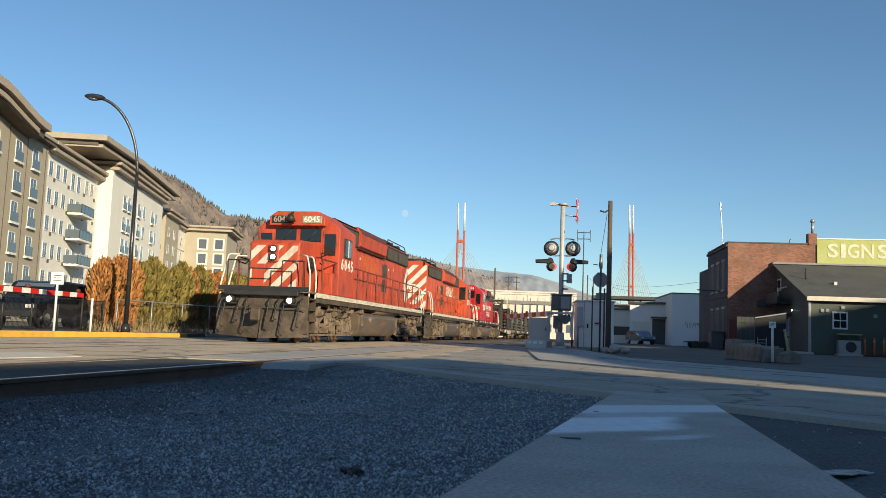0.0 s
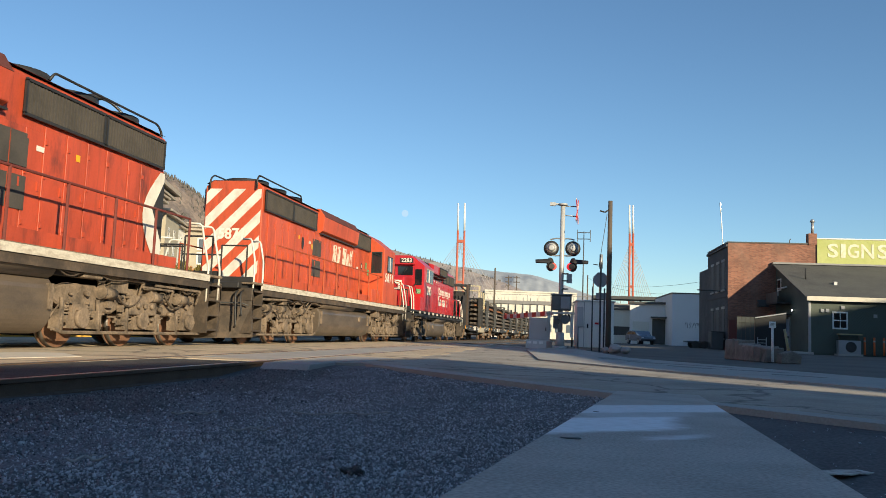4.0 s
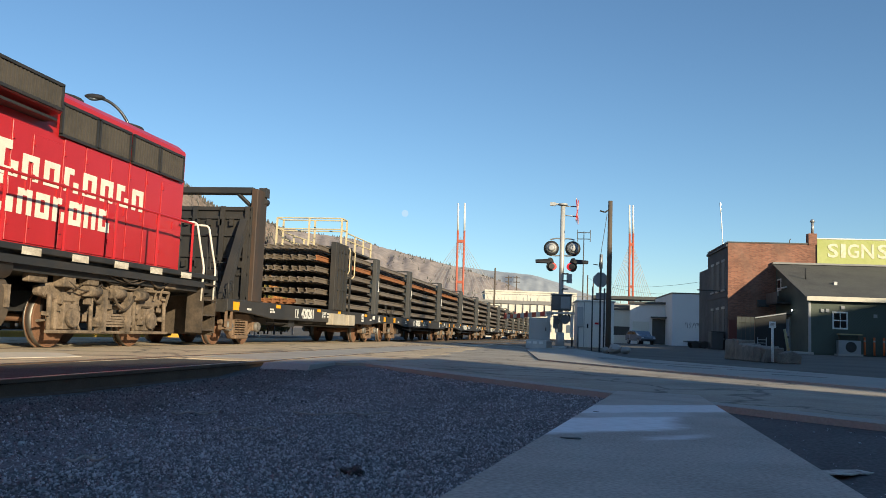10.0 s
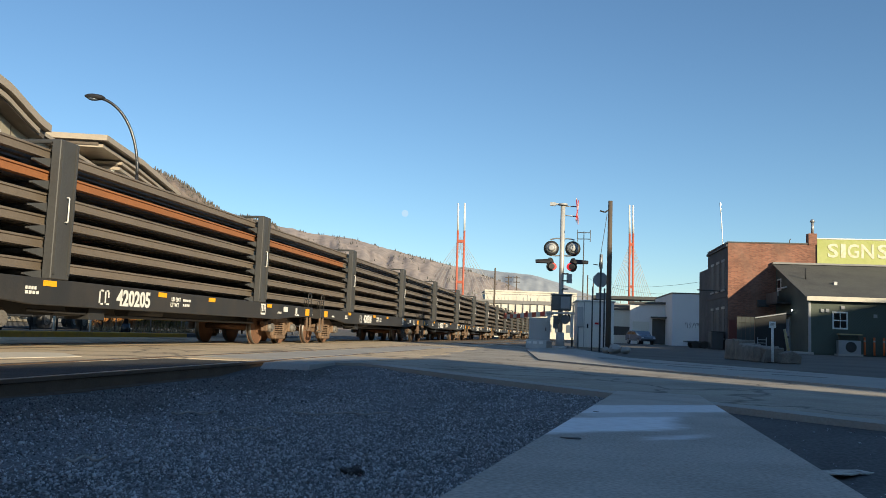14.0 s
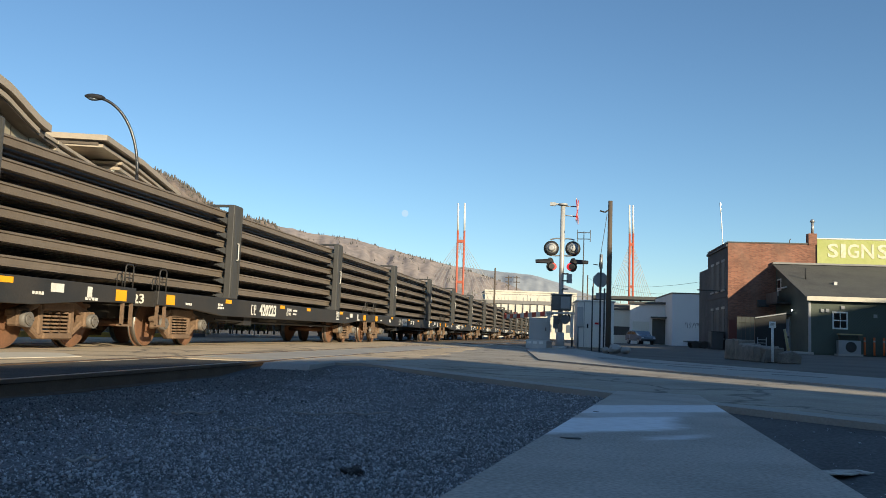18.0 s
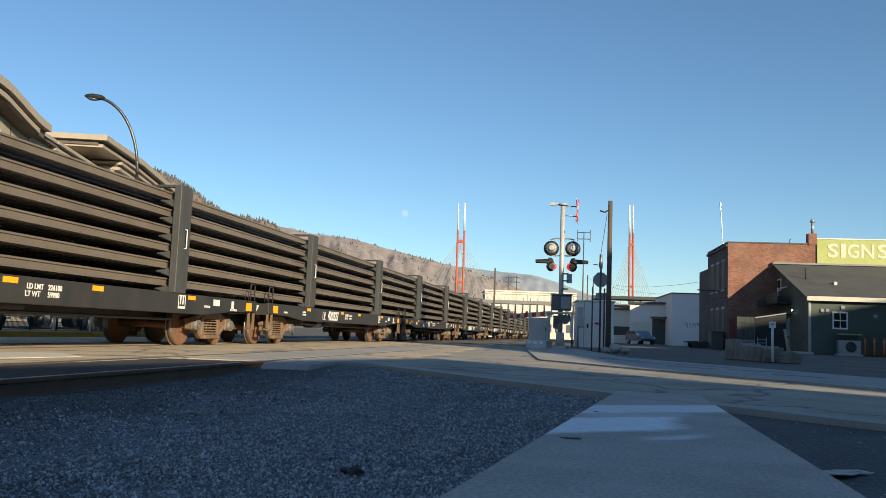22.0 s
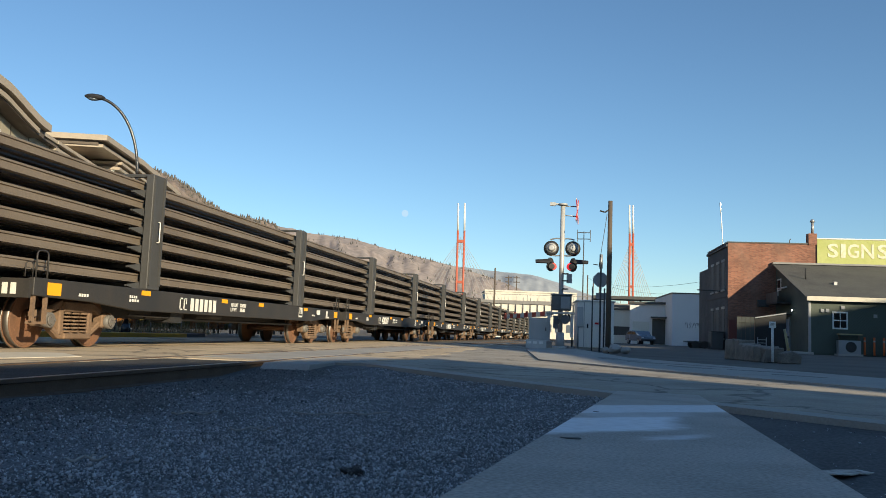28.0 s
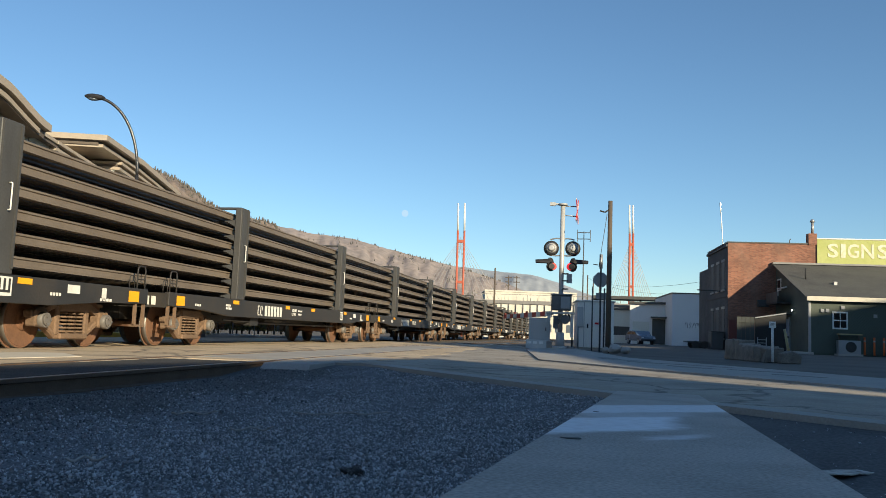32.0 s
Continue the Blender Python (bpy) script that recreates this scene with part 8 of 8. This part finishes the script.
        part("air_filter_box", boxes((6.1, 7.3, *sorted((0.88 * s, 1.3 * s)), Z + 0.05, 2.72)), body, t, "", bevel=0.03)
        part("electrical_box", boxes((7.7, 8.9, *sorted((0.9 * s, 1.22 * s)), Z + 0.3, 2.62)), body, t, "", bevel=0.03)
        # the railway's name, drawn as plain blocks
        for row, (z, n, x) in enumerate(((2.72, 8, 11.0), (2.15, 7, 10.95))):
            for k in range(n):
                w = 0.5 if k == 0 else (0.42 if row == 0 else 0.36)
                hh = 0.56 if k == 0 else 0.42
                xx = x + (0 if k == 0 else 0.6 + (k - 1) * (0.56 if row == 0 else 0.46))
                xx = xx if s < 0 else 26.2 - xx - w
                yy = sorted((0.905 * s, 0.912 * s))
                bm = boxes((xx, xx + w * 0.34, *yy, z, z + hh), (xx + w * 0.66, xx + w, *yy, z, z + hh * (0.45 if k % 3 == 0 else 1.0)), (xx + w * 0.34, xx + w * 0.66, *yy, z + hh * 0.74, z + hh))
                if k % 2 == 0:
                    box(bm, xx + w * 0.34, xx + w * 0.66, *yy, z, z + hh * 0.24)
                part("name_letter_shape", bm, M_CREAM, t, "cream painted lettering")
        for x in (7.9, 8.6, 9.3, 10.0, 10.6):
            part("notice_plate", boxes((x, x + 0.16, *sorted((0.905 * s, 0.912 * s)), 3.5, 3.6)), M_CREAM, t)
    for x in (13.4, 15.6):
        bm = B()
        tube(bm, (x, 0, 4.48), (x, 0, 4.58), 0.6, 20)
        part("roof_fan", bm, M_BLACK, t, "round black roof fan")
    bm = B()
    for k in range(3):
        tube(bm, (6.2, -0.2 + 0.18 * k, 4.62), (6.55, -0.2 + 0.18 * k, 4.62), 0.05, 8, 0.1)
    box(bm, 6.1, 6.5, -0.3, 0.3, 4.48, 4.58)
    part("air_horn", bm, M_BLACK, t)
    side_rails(t, 6.0, 16.6, 1.44, Z, 2.66, 1.4, M_CRIMSON)
    step_rails(t, 0.05, 1, M_WHITE)
    step_rails(t, L - 0.05, -1, M_WHITE)
    end_gear(t, 0, 1, True, M_BLACK)
    end_gear(t, L, -1, False, M_BLACK)
    fuel_tank(t, 5.2, 11.0, 1.36, 0.24, 1.08, M_TANK)
    bogie_two(t, (2.05, 4.75))
    bogie_two(t, (12.75, 15.4))
    wheels(t, (2.05, 4.75, 12.75, 15.4), W_LOCO, 0.5)
    under_pipes(t, 1.0, 5.5, 1.4, 8)
    under_pipes(t, 11.5, 17.0, 1.4, 9)
    return t


M_FRAME = paint("aluminium_frame", (0.5, 0.46, 0.4), 0.5, 0.4, scale=3)
lead = tagged(build_sd("locomotive", "6045", M_RED, "faded red six-axle diesel locomotive with white nose stripes leading the train", False, True), group="coupled locomotives")
second = tagged(build_sd("locomotive", "5871", M_ORANGE, "faded orange-red six-axle diesel locomotive running long hood first", True, False), group="coupled locomotives")
third = build_gp()
MOVERS.append((lead, 24.95, 0))
MOVERS.append((second, 65.0, 180))
MOVERS.append((third, 66.0, 0))


# ---- flat cars with long rails ----
def car_bogie(t, xs, mesh_frame, mesh_cap, mesh_spring):
    xc = (xs[0] + xs[1]) / 2
    for s in (-1, 1):
        f = same("side_frame", mesh_frame, t, pose(xc, 0, 0, 0, 0, 0 if s < 0 else 180), "brown dusty cast bogie side frame")
        same("spring_pack", mesh_spring, f)
        for dx in (-0.9, 0.9):
            same("bearing_cap", mesh_cap, f, pose(dx, -1.22, 0.47))


def bogie_meshes():
    bm = B()
    extrude(bm, [(-1.12, 0.62), (-1.12, 0.5), (-0.78, 0.56), (-0.46, 0.67), (0.46, 0.67), (0.78, 0.56), (1.12, 0.5), (1.12, 0.62), (0.75, 0.7), (0.45, 0.82), (-0.45, 0.82), (-0.75, 0.7)], "y", -1.14, -0.98)
    extrude(bm, [(-0.98, 0.44), (-0.76, 0.36), (-0.42, 0.15), (0.42, 0.15), (0.76, 0.36), (0.98, 0.44), (0.8, 0.51), (0.42, 0.27), (-0.42, 0.27), (-0.8, 0.51)], "y", -1.13, -0.99)
    for dx in (-0.42, 0.42):
        box(bm, dx - 0.065, dx + 0.065, -1.15, -0.97, 0.22, 0.74)
    box(bm, -0.4, 0.4, -1.2, -0.94, 0.15, 0.25)
    box(bm, -0.42, 0.42, -1.18, 0.0, 0.62, 0.8)
    for dx in (-0.9, 0.9):
        box(bm, dx - 0.16, dx + 0.16, -1.18, -0.98, 0.36, 0.64)
    frame_me = finish("bogie_side_frame", bm, M_TRUCK, 0.025)
    bm = B()
    tube(bm, (0, 0.12, 0), (0, -0.05, 0), 0.125, 16)
    tube(bm, (0, -0.05, 0), (0, -0.075, 0), 0.095, 16)
    for k in range(3):
        c, q = 0.06 * math.cos(2.09 * k), 0.06 * math.sin(2.09 * k)
        tube(bm, (c, -0.07, q), (c, -0.095, q), 0.02, 6)
    cap_me = finish("bearing_cap", bm, M_CAP)
    bm = B()
    for dx in (-0.24, 0.0, 0.24):
        for k in range(6):
            tube(bm, (dx, -1.1, 0.27 + 0.062 * k), (dx, -1.1, 0.3 + 0.062 * k), 0.085, 12)
    spring_me = finish("spring_pack", bm, M_TRUCK)
    return frame_me, cap_me, spring_me


M_CAP = paint("bearing_cap_grey", (0.15, 0.14, 0.13), 0.6, dark=(0.12, 0.095, 0.08), scale=6)
M_MARK = paint("white_stencil", (0.75, 0.73, 0.68), 0.6, dark=(0.5, 0.48, 0.44), scale=6, bump=0)
BOGIE = bogie_meshes()
CAR_LEN = 17.36


def stake_pair(t, x0, x1, z1):
    for s in (-1, 1):
        bm = B()
        ya, yb = sorted((1.40 * s, 1.56 * s))
        box(bm, x0, x1, ya, yb, 1.12, z1)
        p = part("stake", bm, M_STAKE, t, "upright steel rack stake", bevel=0.012)
        bm = B()
        ya, yb = sorted((1.56 * s, 1.585 * s))
        box(bm, x0 + 0.03, x0 + 0.07, ya, yb, 1.2, z1 - 0.03)
        box(bm, x1 - 0.07, x1 - 0.03, ya, yb, 1.2, z1 - 0.03)
        part("stake_flange", bm, M_STAKE, p)
        bm = B()
        bent(bm, [(x0 + 0.25, 1.57 * s, 2.45), (x0 + 0.25, 1.62 * s, 2.45), (x0 + 0.25, 1.62 * s, 2.05), (x0 + 0.25, 1.57 * s, 2.05)], 0.012)
        part("grab_iron", bm, M_MARK, p)
    for k in range(6):
        bm = B()
        z = 1.25 + 0.36 * k
        box(bm, x0 + 0.08, x1 - 0.08, -1.4, 1.4, z - 0.09, z - 0.012)
        for s in (-1, 1):
            v = [bm.verts.new(p) for p in ((x0 - 0.35, 1.36 * s, z - 0.09), (x0, 1.40 * s, z - 0.15), (x0, 1.40 * s, z), (x0 - 0.35, 1.36 * s, z - 0.06))]
            w = [bm.verts.new((c.co.x, c.co.y - 0.06 * s, c.co.z)) for c in v]
            bm.faces.new(v)
            bm.faces.new(w[::-1])
            for i in range(4):
                j = (i + 1) % 4
                bm.faces.new((v[j], v[i], w[i], w[j]))
        part("rack_beam", bm, M_STAKE, t)
    bm = B()
    pipe(bm, [(x0 + 0.1, -1.45, z1 - 0.02), (x0 + 0.1, 1.45, z1 - 0.02)], 0.035)
    part("top_tie_bar", bm, M_STAKE, t)


WORDS = {}
for word in ("LD LMT", "LT WT", "226100", "59900", "226500", "59500"):
    for side in (-1, 1):
        WORDS[(word, side)] = letters(word, 0.12, M_MARK, 0.006, 0.003)
        if side > 0:
            WORDS[(word, side)].transform(pose(0, 0, 0, 0, 0, 180))


def stencil(number, size, bold, turn):
    """A stencilled number, or six plain bars of its size where it is not known."""
    if number:
        me = letters(number, size, M_MARK, 0.006, bold)
    else:
        me = finish("letters", boxes(*[((k - 3) * size * 0.56, (k - 2.35) * size * 0.56, -0.003, 0.003, -size * 0.34, size * 0.34) for k in range(6)]), M_MARK)
    me.transform(pose(0, 0, 0, 0, 0, turn))
    return me


def build_car(number, first=False, loads=()):
    t = base("flat_car", "black railway flat car carrying racks of long steel rails", "rail car", group="rail train flat cars")
    a, b = 0.42, CAR_LEN - 0.42
    part("deck", boxes((a, b, -1.5, 1.5, 1.02, 1.1)), M_CAR, t)
    for s in (-1, 1):
        ya, yb = sorted((1.44 * s, 1.54 * s))
        bm = B()
        extrude(bm, [(a, 0.84), (a, 1.12), (b, 1.12), (b, 0.84), (b - 1.6, 0.80), (b - 3.0, 0.70), (a + 3.0, 0.70), (a + 1.6, 0.80)], "y", ya, yb)
        part("side_sill", bm, M_CAR, t, "black side sill", bevel=0.01)
        yo = 1.542 * s
        yy = sorted((yo, yo + 0.004 * s))
        same("car_number", stencil(number, 0.40, 0.012, 180 if s > 0 else 0), t, Matrix.Translation((6.35, yo + 0.002 * s, 0.90)), "white stencilled number")
        bm = B()
        for x, w in ((5.18, 0.13), (5.36, 0.14)):
            box(bm, x, x + w, *yy, 0.77, 0.80)
            box(bm, x, x + w, *yy, 1.0, 1.03)
            box(bm, x, x + 0.04, *yy, 0.77, 1.03)
            if w > 0.135:
                box(bm, x + 0.1, x + 0.14, *yy, 0.9, 1.03)
        part("mark_bars", bm, M_MARK, t)
        bm = B()
        weights = () if loads else ((8.31, 0.95, 0.36), (8.31, 0.85, 0.32))
        for x, z, w in (*weights, (3.2, 0.86, 0.35), (3.2, 0.93, 0.28), (1.6, 0.88, 0.3), (15.3, 0.83, 0.4), (13.9, 0.86, 0.3)):
            for k in range(4):
                box(bm, x + w * k / 4, x + w * (k + 0.7) / 4, *yy, z, z + 0.05)
        part("stencil_bars", bm, M_MARK, t)
        for word, x, z in (("LD LMT", 8.0, 0.975), ("LT WT", 7.95, 0.86), *loads):
            same("stencil_word", WORDS[(word, s)], t, Matrix.Translation((x, yo + 0.002 * s, z)))
        for x, w, z, h in ((0.75, 0.36, 0.86, 0.2), (CAR_LEN - 1.12, 0.36, 0.86, 0.2), (3.62, 0.34, 1.0, 0.09), (7.25, 0.34, 1.0, 0.09), (9.53, 0.34, 1.0, 0.09), (13.1, 0.34, 1.0, 0.09)):
            part("orange_reflector", boxes((x, x + w, *yy, z, z + h)), M_ORANGEMARK, t, "orange reflector")
        box_mark = boxes((12.66, 12.98, *yy, 1.06, 1.085), (12.66, 12.98, *yy, 0.8, 0.85), (12.66, 12.685, *yy, 0.85, 1.06), (12.955, 12.98, *yy, 0.85, 1.06), (12.74, 12.79, *yy, 0.89, 1.06), (12.85, 12.9, *yy, 0.89, 1.06))
        part("square_mark", box_mark, M_MARK, t, "white square stencil with two upright bars")
        if number == "420204":
            bm = B()
            sweep(bm, [(1.75 + 0.05 * k, 1.545 * s, 0.96 + 0.09 * math.sin(1.9 * k)) for k in range(13)], 0.014, 5)
            sweep(bm, [(1.8 + 0.05 * k, 1.545 * s, 0.95 + 0.07 * math.sin(2.6 * k + 1)) for k in range(11)], 0.014, 5)
            part("graffiti_scrawl", bm, M_LOADRUST, t, "orange scrawl on the sill")
        for x, w, z, h in ((14.35, 0.34, 0.92, 0.14), (15.35, 0.14, 0.86, 0.2)):
            part("white_placard", boxes((x, x + w, *yy, z, z + h)), M_MARK, t)
        for x in (0.5, CAR_LEN - 0.78):
            bm = B()
            bent(bm, [(x, 1.5 * s, 1.0), (x, 1.5 * s, 1.55), (x + 0.28, 1.5 * s, 1.55), (x + 0.28, 1.5 * s, 1.0)], 0.015)
            tube(bm, (x, 1.5 * s, 1.3), (x + 0.28, 1.5 * s, 1.3), 0.012, 6)
            bent(bm, [(x - 0.02, 1.46 * s, 1.12), (x - 0.02, 1.46 * s, 1.36), (x - 0.2, 1.46 * s, 1.36), (x - 0.2, 1.46 * s, 1.12)], 0.01)
            part("end_grab_loop", bm, M_BLACK, t)
            bm = B()
            for dx in (0.0, 0.3):
                box(bm, x + dx - 0.03, x + dx + 0.03, *sorted((1.46 * s, 1.51 * s)), 0.42, 0.86)
            box(bm, x - 0.03, x + 0.33, *sorted((1.4 * s, 1.52 * s)), 0.4, 0.44)
            part("sill_step", bm, M_TRUCK, t)
    bm = B()
    box(bm, a + 0.2, b - 0.2, -0.35, 0.35, 0.55, 1.02)
    for x in (5, 7.6, 9.8, 12.4):
        box(bm, x, x + 0.12, -1.44, 1.44, 0.74, 1.02)
    part("centre_sill", bm, M_CAR, t)
    for x, sg in ((a, -1), (b, 1)):
        bm = B()
        box(bm, *sorted((x, x + sg * 0.42)), -0.1, 0.1, 0.74, 0.96)
        box(bm, *sorted((x + sg * 0.2, x + sg * 0.44)), -0.16, 0.13, 0.68, 1.02)
        part("coupler", bm, M_TRUCK, t, bevel=0.02)
        part("end_sill", boxes((*sorted((x, x + sg * 0.06)), -1.5, 1.5, 0.8, 1.1)), M_CAR, t)
        same("end_number", stencil(number, 0.26, 0.006, -90 if sg < 0 else 90), t, Matrix.Translation((x + sg * 0.068, -0.9, 0.94)))
    bm = B()
    tube(bm, (4.4, -1.2, 0.58), (13, -1.2, 0.58), 0.03, 6)
    tube(bm, (7.2, -0.8, 0.72), (8.6, -0.8, 0.72), 0.17, 12)
    box(bm, 5.2, 5.7, -1.35, -0.9, 0.5, 0.78)
    pipe(bm, [(3.6, -1.3, 0.62), (5.4, -1.3, 0.6), (5.6, -1.2, 0.5)], 0.025)
    part("brake_gear", bm, M_CAR, t)
    car_bogie(t, (1.3, 3.1), *BOGIE)
    car_bogie(t, (14.26, 16.06), *BOGIE)
    if not first:
        stake_pair(t, 3.75, 4.24, 3.37)
        stake_pair(t, 12.45, 12.94, 3.37)
    else:
        stake_pair(t, 14.55, 15.05, 3.37)
        wide_rack(t)
        bulkhead(t)
    return t


def wide_rack(t):
    """The wide clamping rack with ladder, grey boxes below and a railed platform on top."""
    x0 = 8.83
    for s in (-1, 1):
        ya, yb = sorted((1.4 * s, 1.58 * s))
        bm = B()
        box(bm, x0, x0 + 1.28, ya, yb, 1.12, 3.42)
        r = part("clamp_plate", bm, M_CAR, t, "wide black clamp plate", bevel=0.01)
        bm = B()
        for x in (x0 + 0.03, x0 + 0.38, x0 + 0.72, x0 + 1.18):
            box(bm, x, x + 0.07, *sorted((1.58 * s, 1.65 * s)), 1.15, 3.4)
        for z in (1.8, 2.5, 3.1):
            box(bm, x0 + 0.1, x0 + 1.2, *sorted((1.58 * s, 1.62 * s)), z, z + 0.05)
        part("clamp_ribs", bm, M_CAR, r)
        bm = B()
        for x in (x0 + 1.45, x0 + 1.95):
            box(bm, x, x + 0.06, *sorted((1.52 * s, 1.58 * s)), 1.12, 3.42)
        for k in range(7):
            box(bm, x0 + 1.45, x0 + 2.0, *sorted((1.53 * s, 1.57 * s)), 1.35 + 0.32 * k, 1.385 + 0.32 * k)
        part("ladder", bm, M_CAR, t, "black steel ladder")
        bm = B()
        bent(bm, [(x0 + 1.42, 1.6 * s, 3.35), (x0 + 1.42, 1.66 * s, 3.3), (x0 + 1.42, 1.66 * s, 2.5), (x0 + 1.32, 1.6 * s, 2.4)], 0.02)
        bent(bm, [(x0 + 2.08, 1.6 * s, 3.3), (x0 + 2.08, 1.66 * s, 3.25), (x0 + 2.08, 1.66 * s, 2.4), (x0 + 1.98, 1.6 * s, 2.3)], 0.02)
        part("ladder_grab", bm, M_CREAMRAIL, t, "cream grab rail")
        for xa, xb in ((x0 - 0.35, x0 + 1.15), (x0 + 1.5, x0 + 2.35)):
            part("tool_box", boxes((xa, xb, *sorted((1.45 * s, 1.7 * s)), 0.62, 1.0)), M_CONCBOX, t, "pale dirty steel tool box", bevel=0.02)
    part("platform", boxes((10.5, 14.9, -1.2, 1.2, 3.38, 3.44)), M_CAR, t)
    for y in (-1.22, 1.22):
        for k, x in enumerate((10.55, 11.2, 12.4, 13.6, 14.8)):
            part("platform_post", boxes((x - 0.03, x + 0.03, y - 0.03, y + 0.03, 3.42, 4.45 if k < 2 else 4.0)), M_CREAMRAIL, t, "cream railing post")
        for z in (4.45, 4.05):
            bm = B()
            pipe(bm, [(10.55, y, z), (11.2, y, z)], 0.025)
            part("platform_rail", bm, M_CREAMRAIL, t, "cream painted railing")
        for z in (4.0, 3.74):
            bm = B()
            pipe(bm, [(11.2, y, z), (14.8, y, z)], 0.025)
            part("platform_rail", bm, M_CREAMRAIL, t, "cream painted railing")
    for x in (10.55, 11.2):
        for z in (4.45, 4.05):
            bm = B()
            pipe(bm, [(x, -1.22, z), (x, 1.22, z)], 0.025)
            part("platform_end_rail", bm, M_CREAMRAIL, t, "cream painted railing")
        part("platform_post", boxes((x - 0.03, x + 0.03, -0.03, 0.03, 3.42, 4.45)), M_CREAMRAIL, t, "cream railing post")


def bulkhead(t):
    """The braced steel end wall of the first car."""
    x = 1.78
    part("bulkhead_wall", boxes((x, x + 0.1, -1.45, 1.45, 1.1, 3.52)), M_CAR, t, "tall black ribbed bulkhead wall")
    bm = B()
    for y in (-1.42, -0.75, 0.0, 0.75, 1.3):
        box(bm, x - 0.1, x, y, y + 0.12, 1.1, 3.52)
    for z in (1.15, 1.75, 2.2, 2.75, 3.2, 3.42):
        box(bm, x - 0.06, x, -1.42, 1.42, z, z + 0.06)
    for k in range(9):
        for z in (3.02, 1.95):
            box(bm, x - 0.1, x - 0.02, -1.3 + 0.31 * k, -1.2 + 0.31 * k, z, z + 0.16)
    part("bulkhead_ribs", bm, M_CAR, t)
    for s in (-1, 1):
        bm = B()
        box(bm, x + 0.05, x + 0.7, *sorted((1.38 * s, 1.56 * s)), 1.1, 4.0)
        p = part("bulkhead_post", bm, M_RUSTY, t, "rust-streaked black corner post", bevel=0.02)
        bm = B()
        tube(bm, (x + 0.5, 1.5 * s, 3.75), (x + 0.8, 1.5 * s, 3.75), 0.1, 12)
        box(bm, x + 0.5, x + 0.75, *sorted((1.4 * s, 1.6 * s)), 3.86, 4.1)
        part("winch", bm, M_CAR, p)
        bm = B()
        v = ((0.55, 1.12), (0.78, 1.12), (x + 0.02, 3.2), (x - 0.14, 3.2))
        extrude(bm, v, "y", *sorted((1.2 * s, 1.4 * s)))
        part("diagonal_brace", bm, M_CAR, t)
    part("bulkhead_header", boxes((x + 0.1, x + 0.4, -1.4, 1.4, 3.88, 4.05)), M_CAR, t, bevel=0.02)
    bm = B()
    for s in (-1, 1):
        tube(bm, (x + 0.2, 1.35 * s, 3.55), (x + 0.2, 0.95 * s, 3.9), 0.06, 6)
    part("header_gusset", bm, M_CAR, t)
    bm = B()
    for y in (-1.0, -0.55):
        tube(bm, (x - 0.3, y, 1.1), (x - 0.3, y, 2.2), 0.02)
    for k in range(4):
        tube(bm, (x - 0.3, -1.0, 1.3 + 0.25 * k), (x - 0.3, -0.55, 1.3 + 0.25 * k), 0.018)
    part("bulkhead_ladder", bm, M_CAR, t)


M_CREAMRAIL = paint("cream_railing_paint", (0.62, 0.52, 0.32), 0.6, dark=(0.4, 0.32, 0.2), scale=4, bump=0.05)
M_CONCBOX = paint("pale_box_paint", (0.42, 0.37, 0.29), 0.75, dark=(0.25, 0.2, 0.15), amount=0.8, scale=3, streak=3)
M_RUSTY = paint("rust_streaked_steel", (0.04, 0.031, 0.026), 0.7, dark=(0.13, 0.062, 0.03), amount=0.8, scale=1.5, streak=4)
NUMBERS = ("420201", "420205", "420218", "420223", "420222", "420227", "420204", "", "420207", "", "", "", "", "", "", "")
CARS = []
for k, n in enumerate(NUMBERS):
    c = build_car(n, k == 0, {4: (("226100", 8.5, 0.975), ("59900", 8.47, 0.86)), 7: (("226500", 8.5, 0.975), ("59500", 8.47, 0.86))}.get(k, ()))
    wheels(c, (1.3, 3.1, 14.26, 16.06), W_CAR, 0.455)
    MOVERS.append((c, 84.0 + CAR_LEN * k, 0))


def build_load():
    """Long welded rails in six layers, lying through the racks of all the cars."""
    t = base("rail_load", "stack of very long new steel rails in six layers", "steel rails")
    prof = [(u * 1.05, (v + 0.17) * 1.02) for u, v in RAIL_OUT]
    rng = random.Random(2)
    for k in range(6):
        z = 1.25 + 0.36 * k
        for j in range(10):
            y = -1.27 + 2.54 * j / 9
            bm = B()
            x0 = 0.38 + rng.uniform(0.0, 0.16) + 0.08 * (k % 2)
            rust = (k == 0 and j > 2) or (k == 4 and j == 0)
            cut = (9.0 if k == 0 else 31.0) if rust else x0
            if rust:
                extrude(bm, [(y + u, z + v) for u, v in prof], "x", x0, cut)
                part("rail", bm, M_LOADRUST, t, "orange-rusted rail")
                bm = B()
            extrude(bm, [(y + u, z + v) for u, v in prof], "x", cut, 272)
            part("rail", bm, M_LOAD, t)
    return t


MOVERS.append((build_load(), 91.2, 0))


# ---- what moves ----
def travelled(t):
    return float(np.interp(t, [r[0] for r in TRAVEL], [r[1] for r in TRAVEL]))


def motions():
    for thing, x, turn in MOVERS:
        walk(thing, [(t, pose(x - s, TRACK_Y, 0, 0, 0, turn)) for t, s in TRAVEL])
    turned = {second: 1}
    for wheel, x, r in SPINNERS:
        sign = 1 if wheel.parent in turned else -1
        walk(wheel, [(k / 15, pose(x, 0, r, 0, sign * math.degrees(travelled(k / 15) / r), 0)) for k in range(481)])


motions()
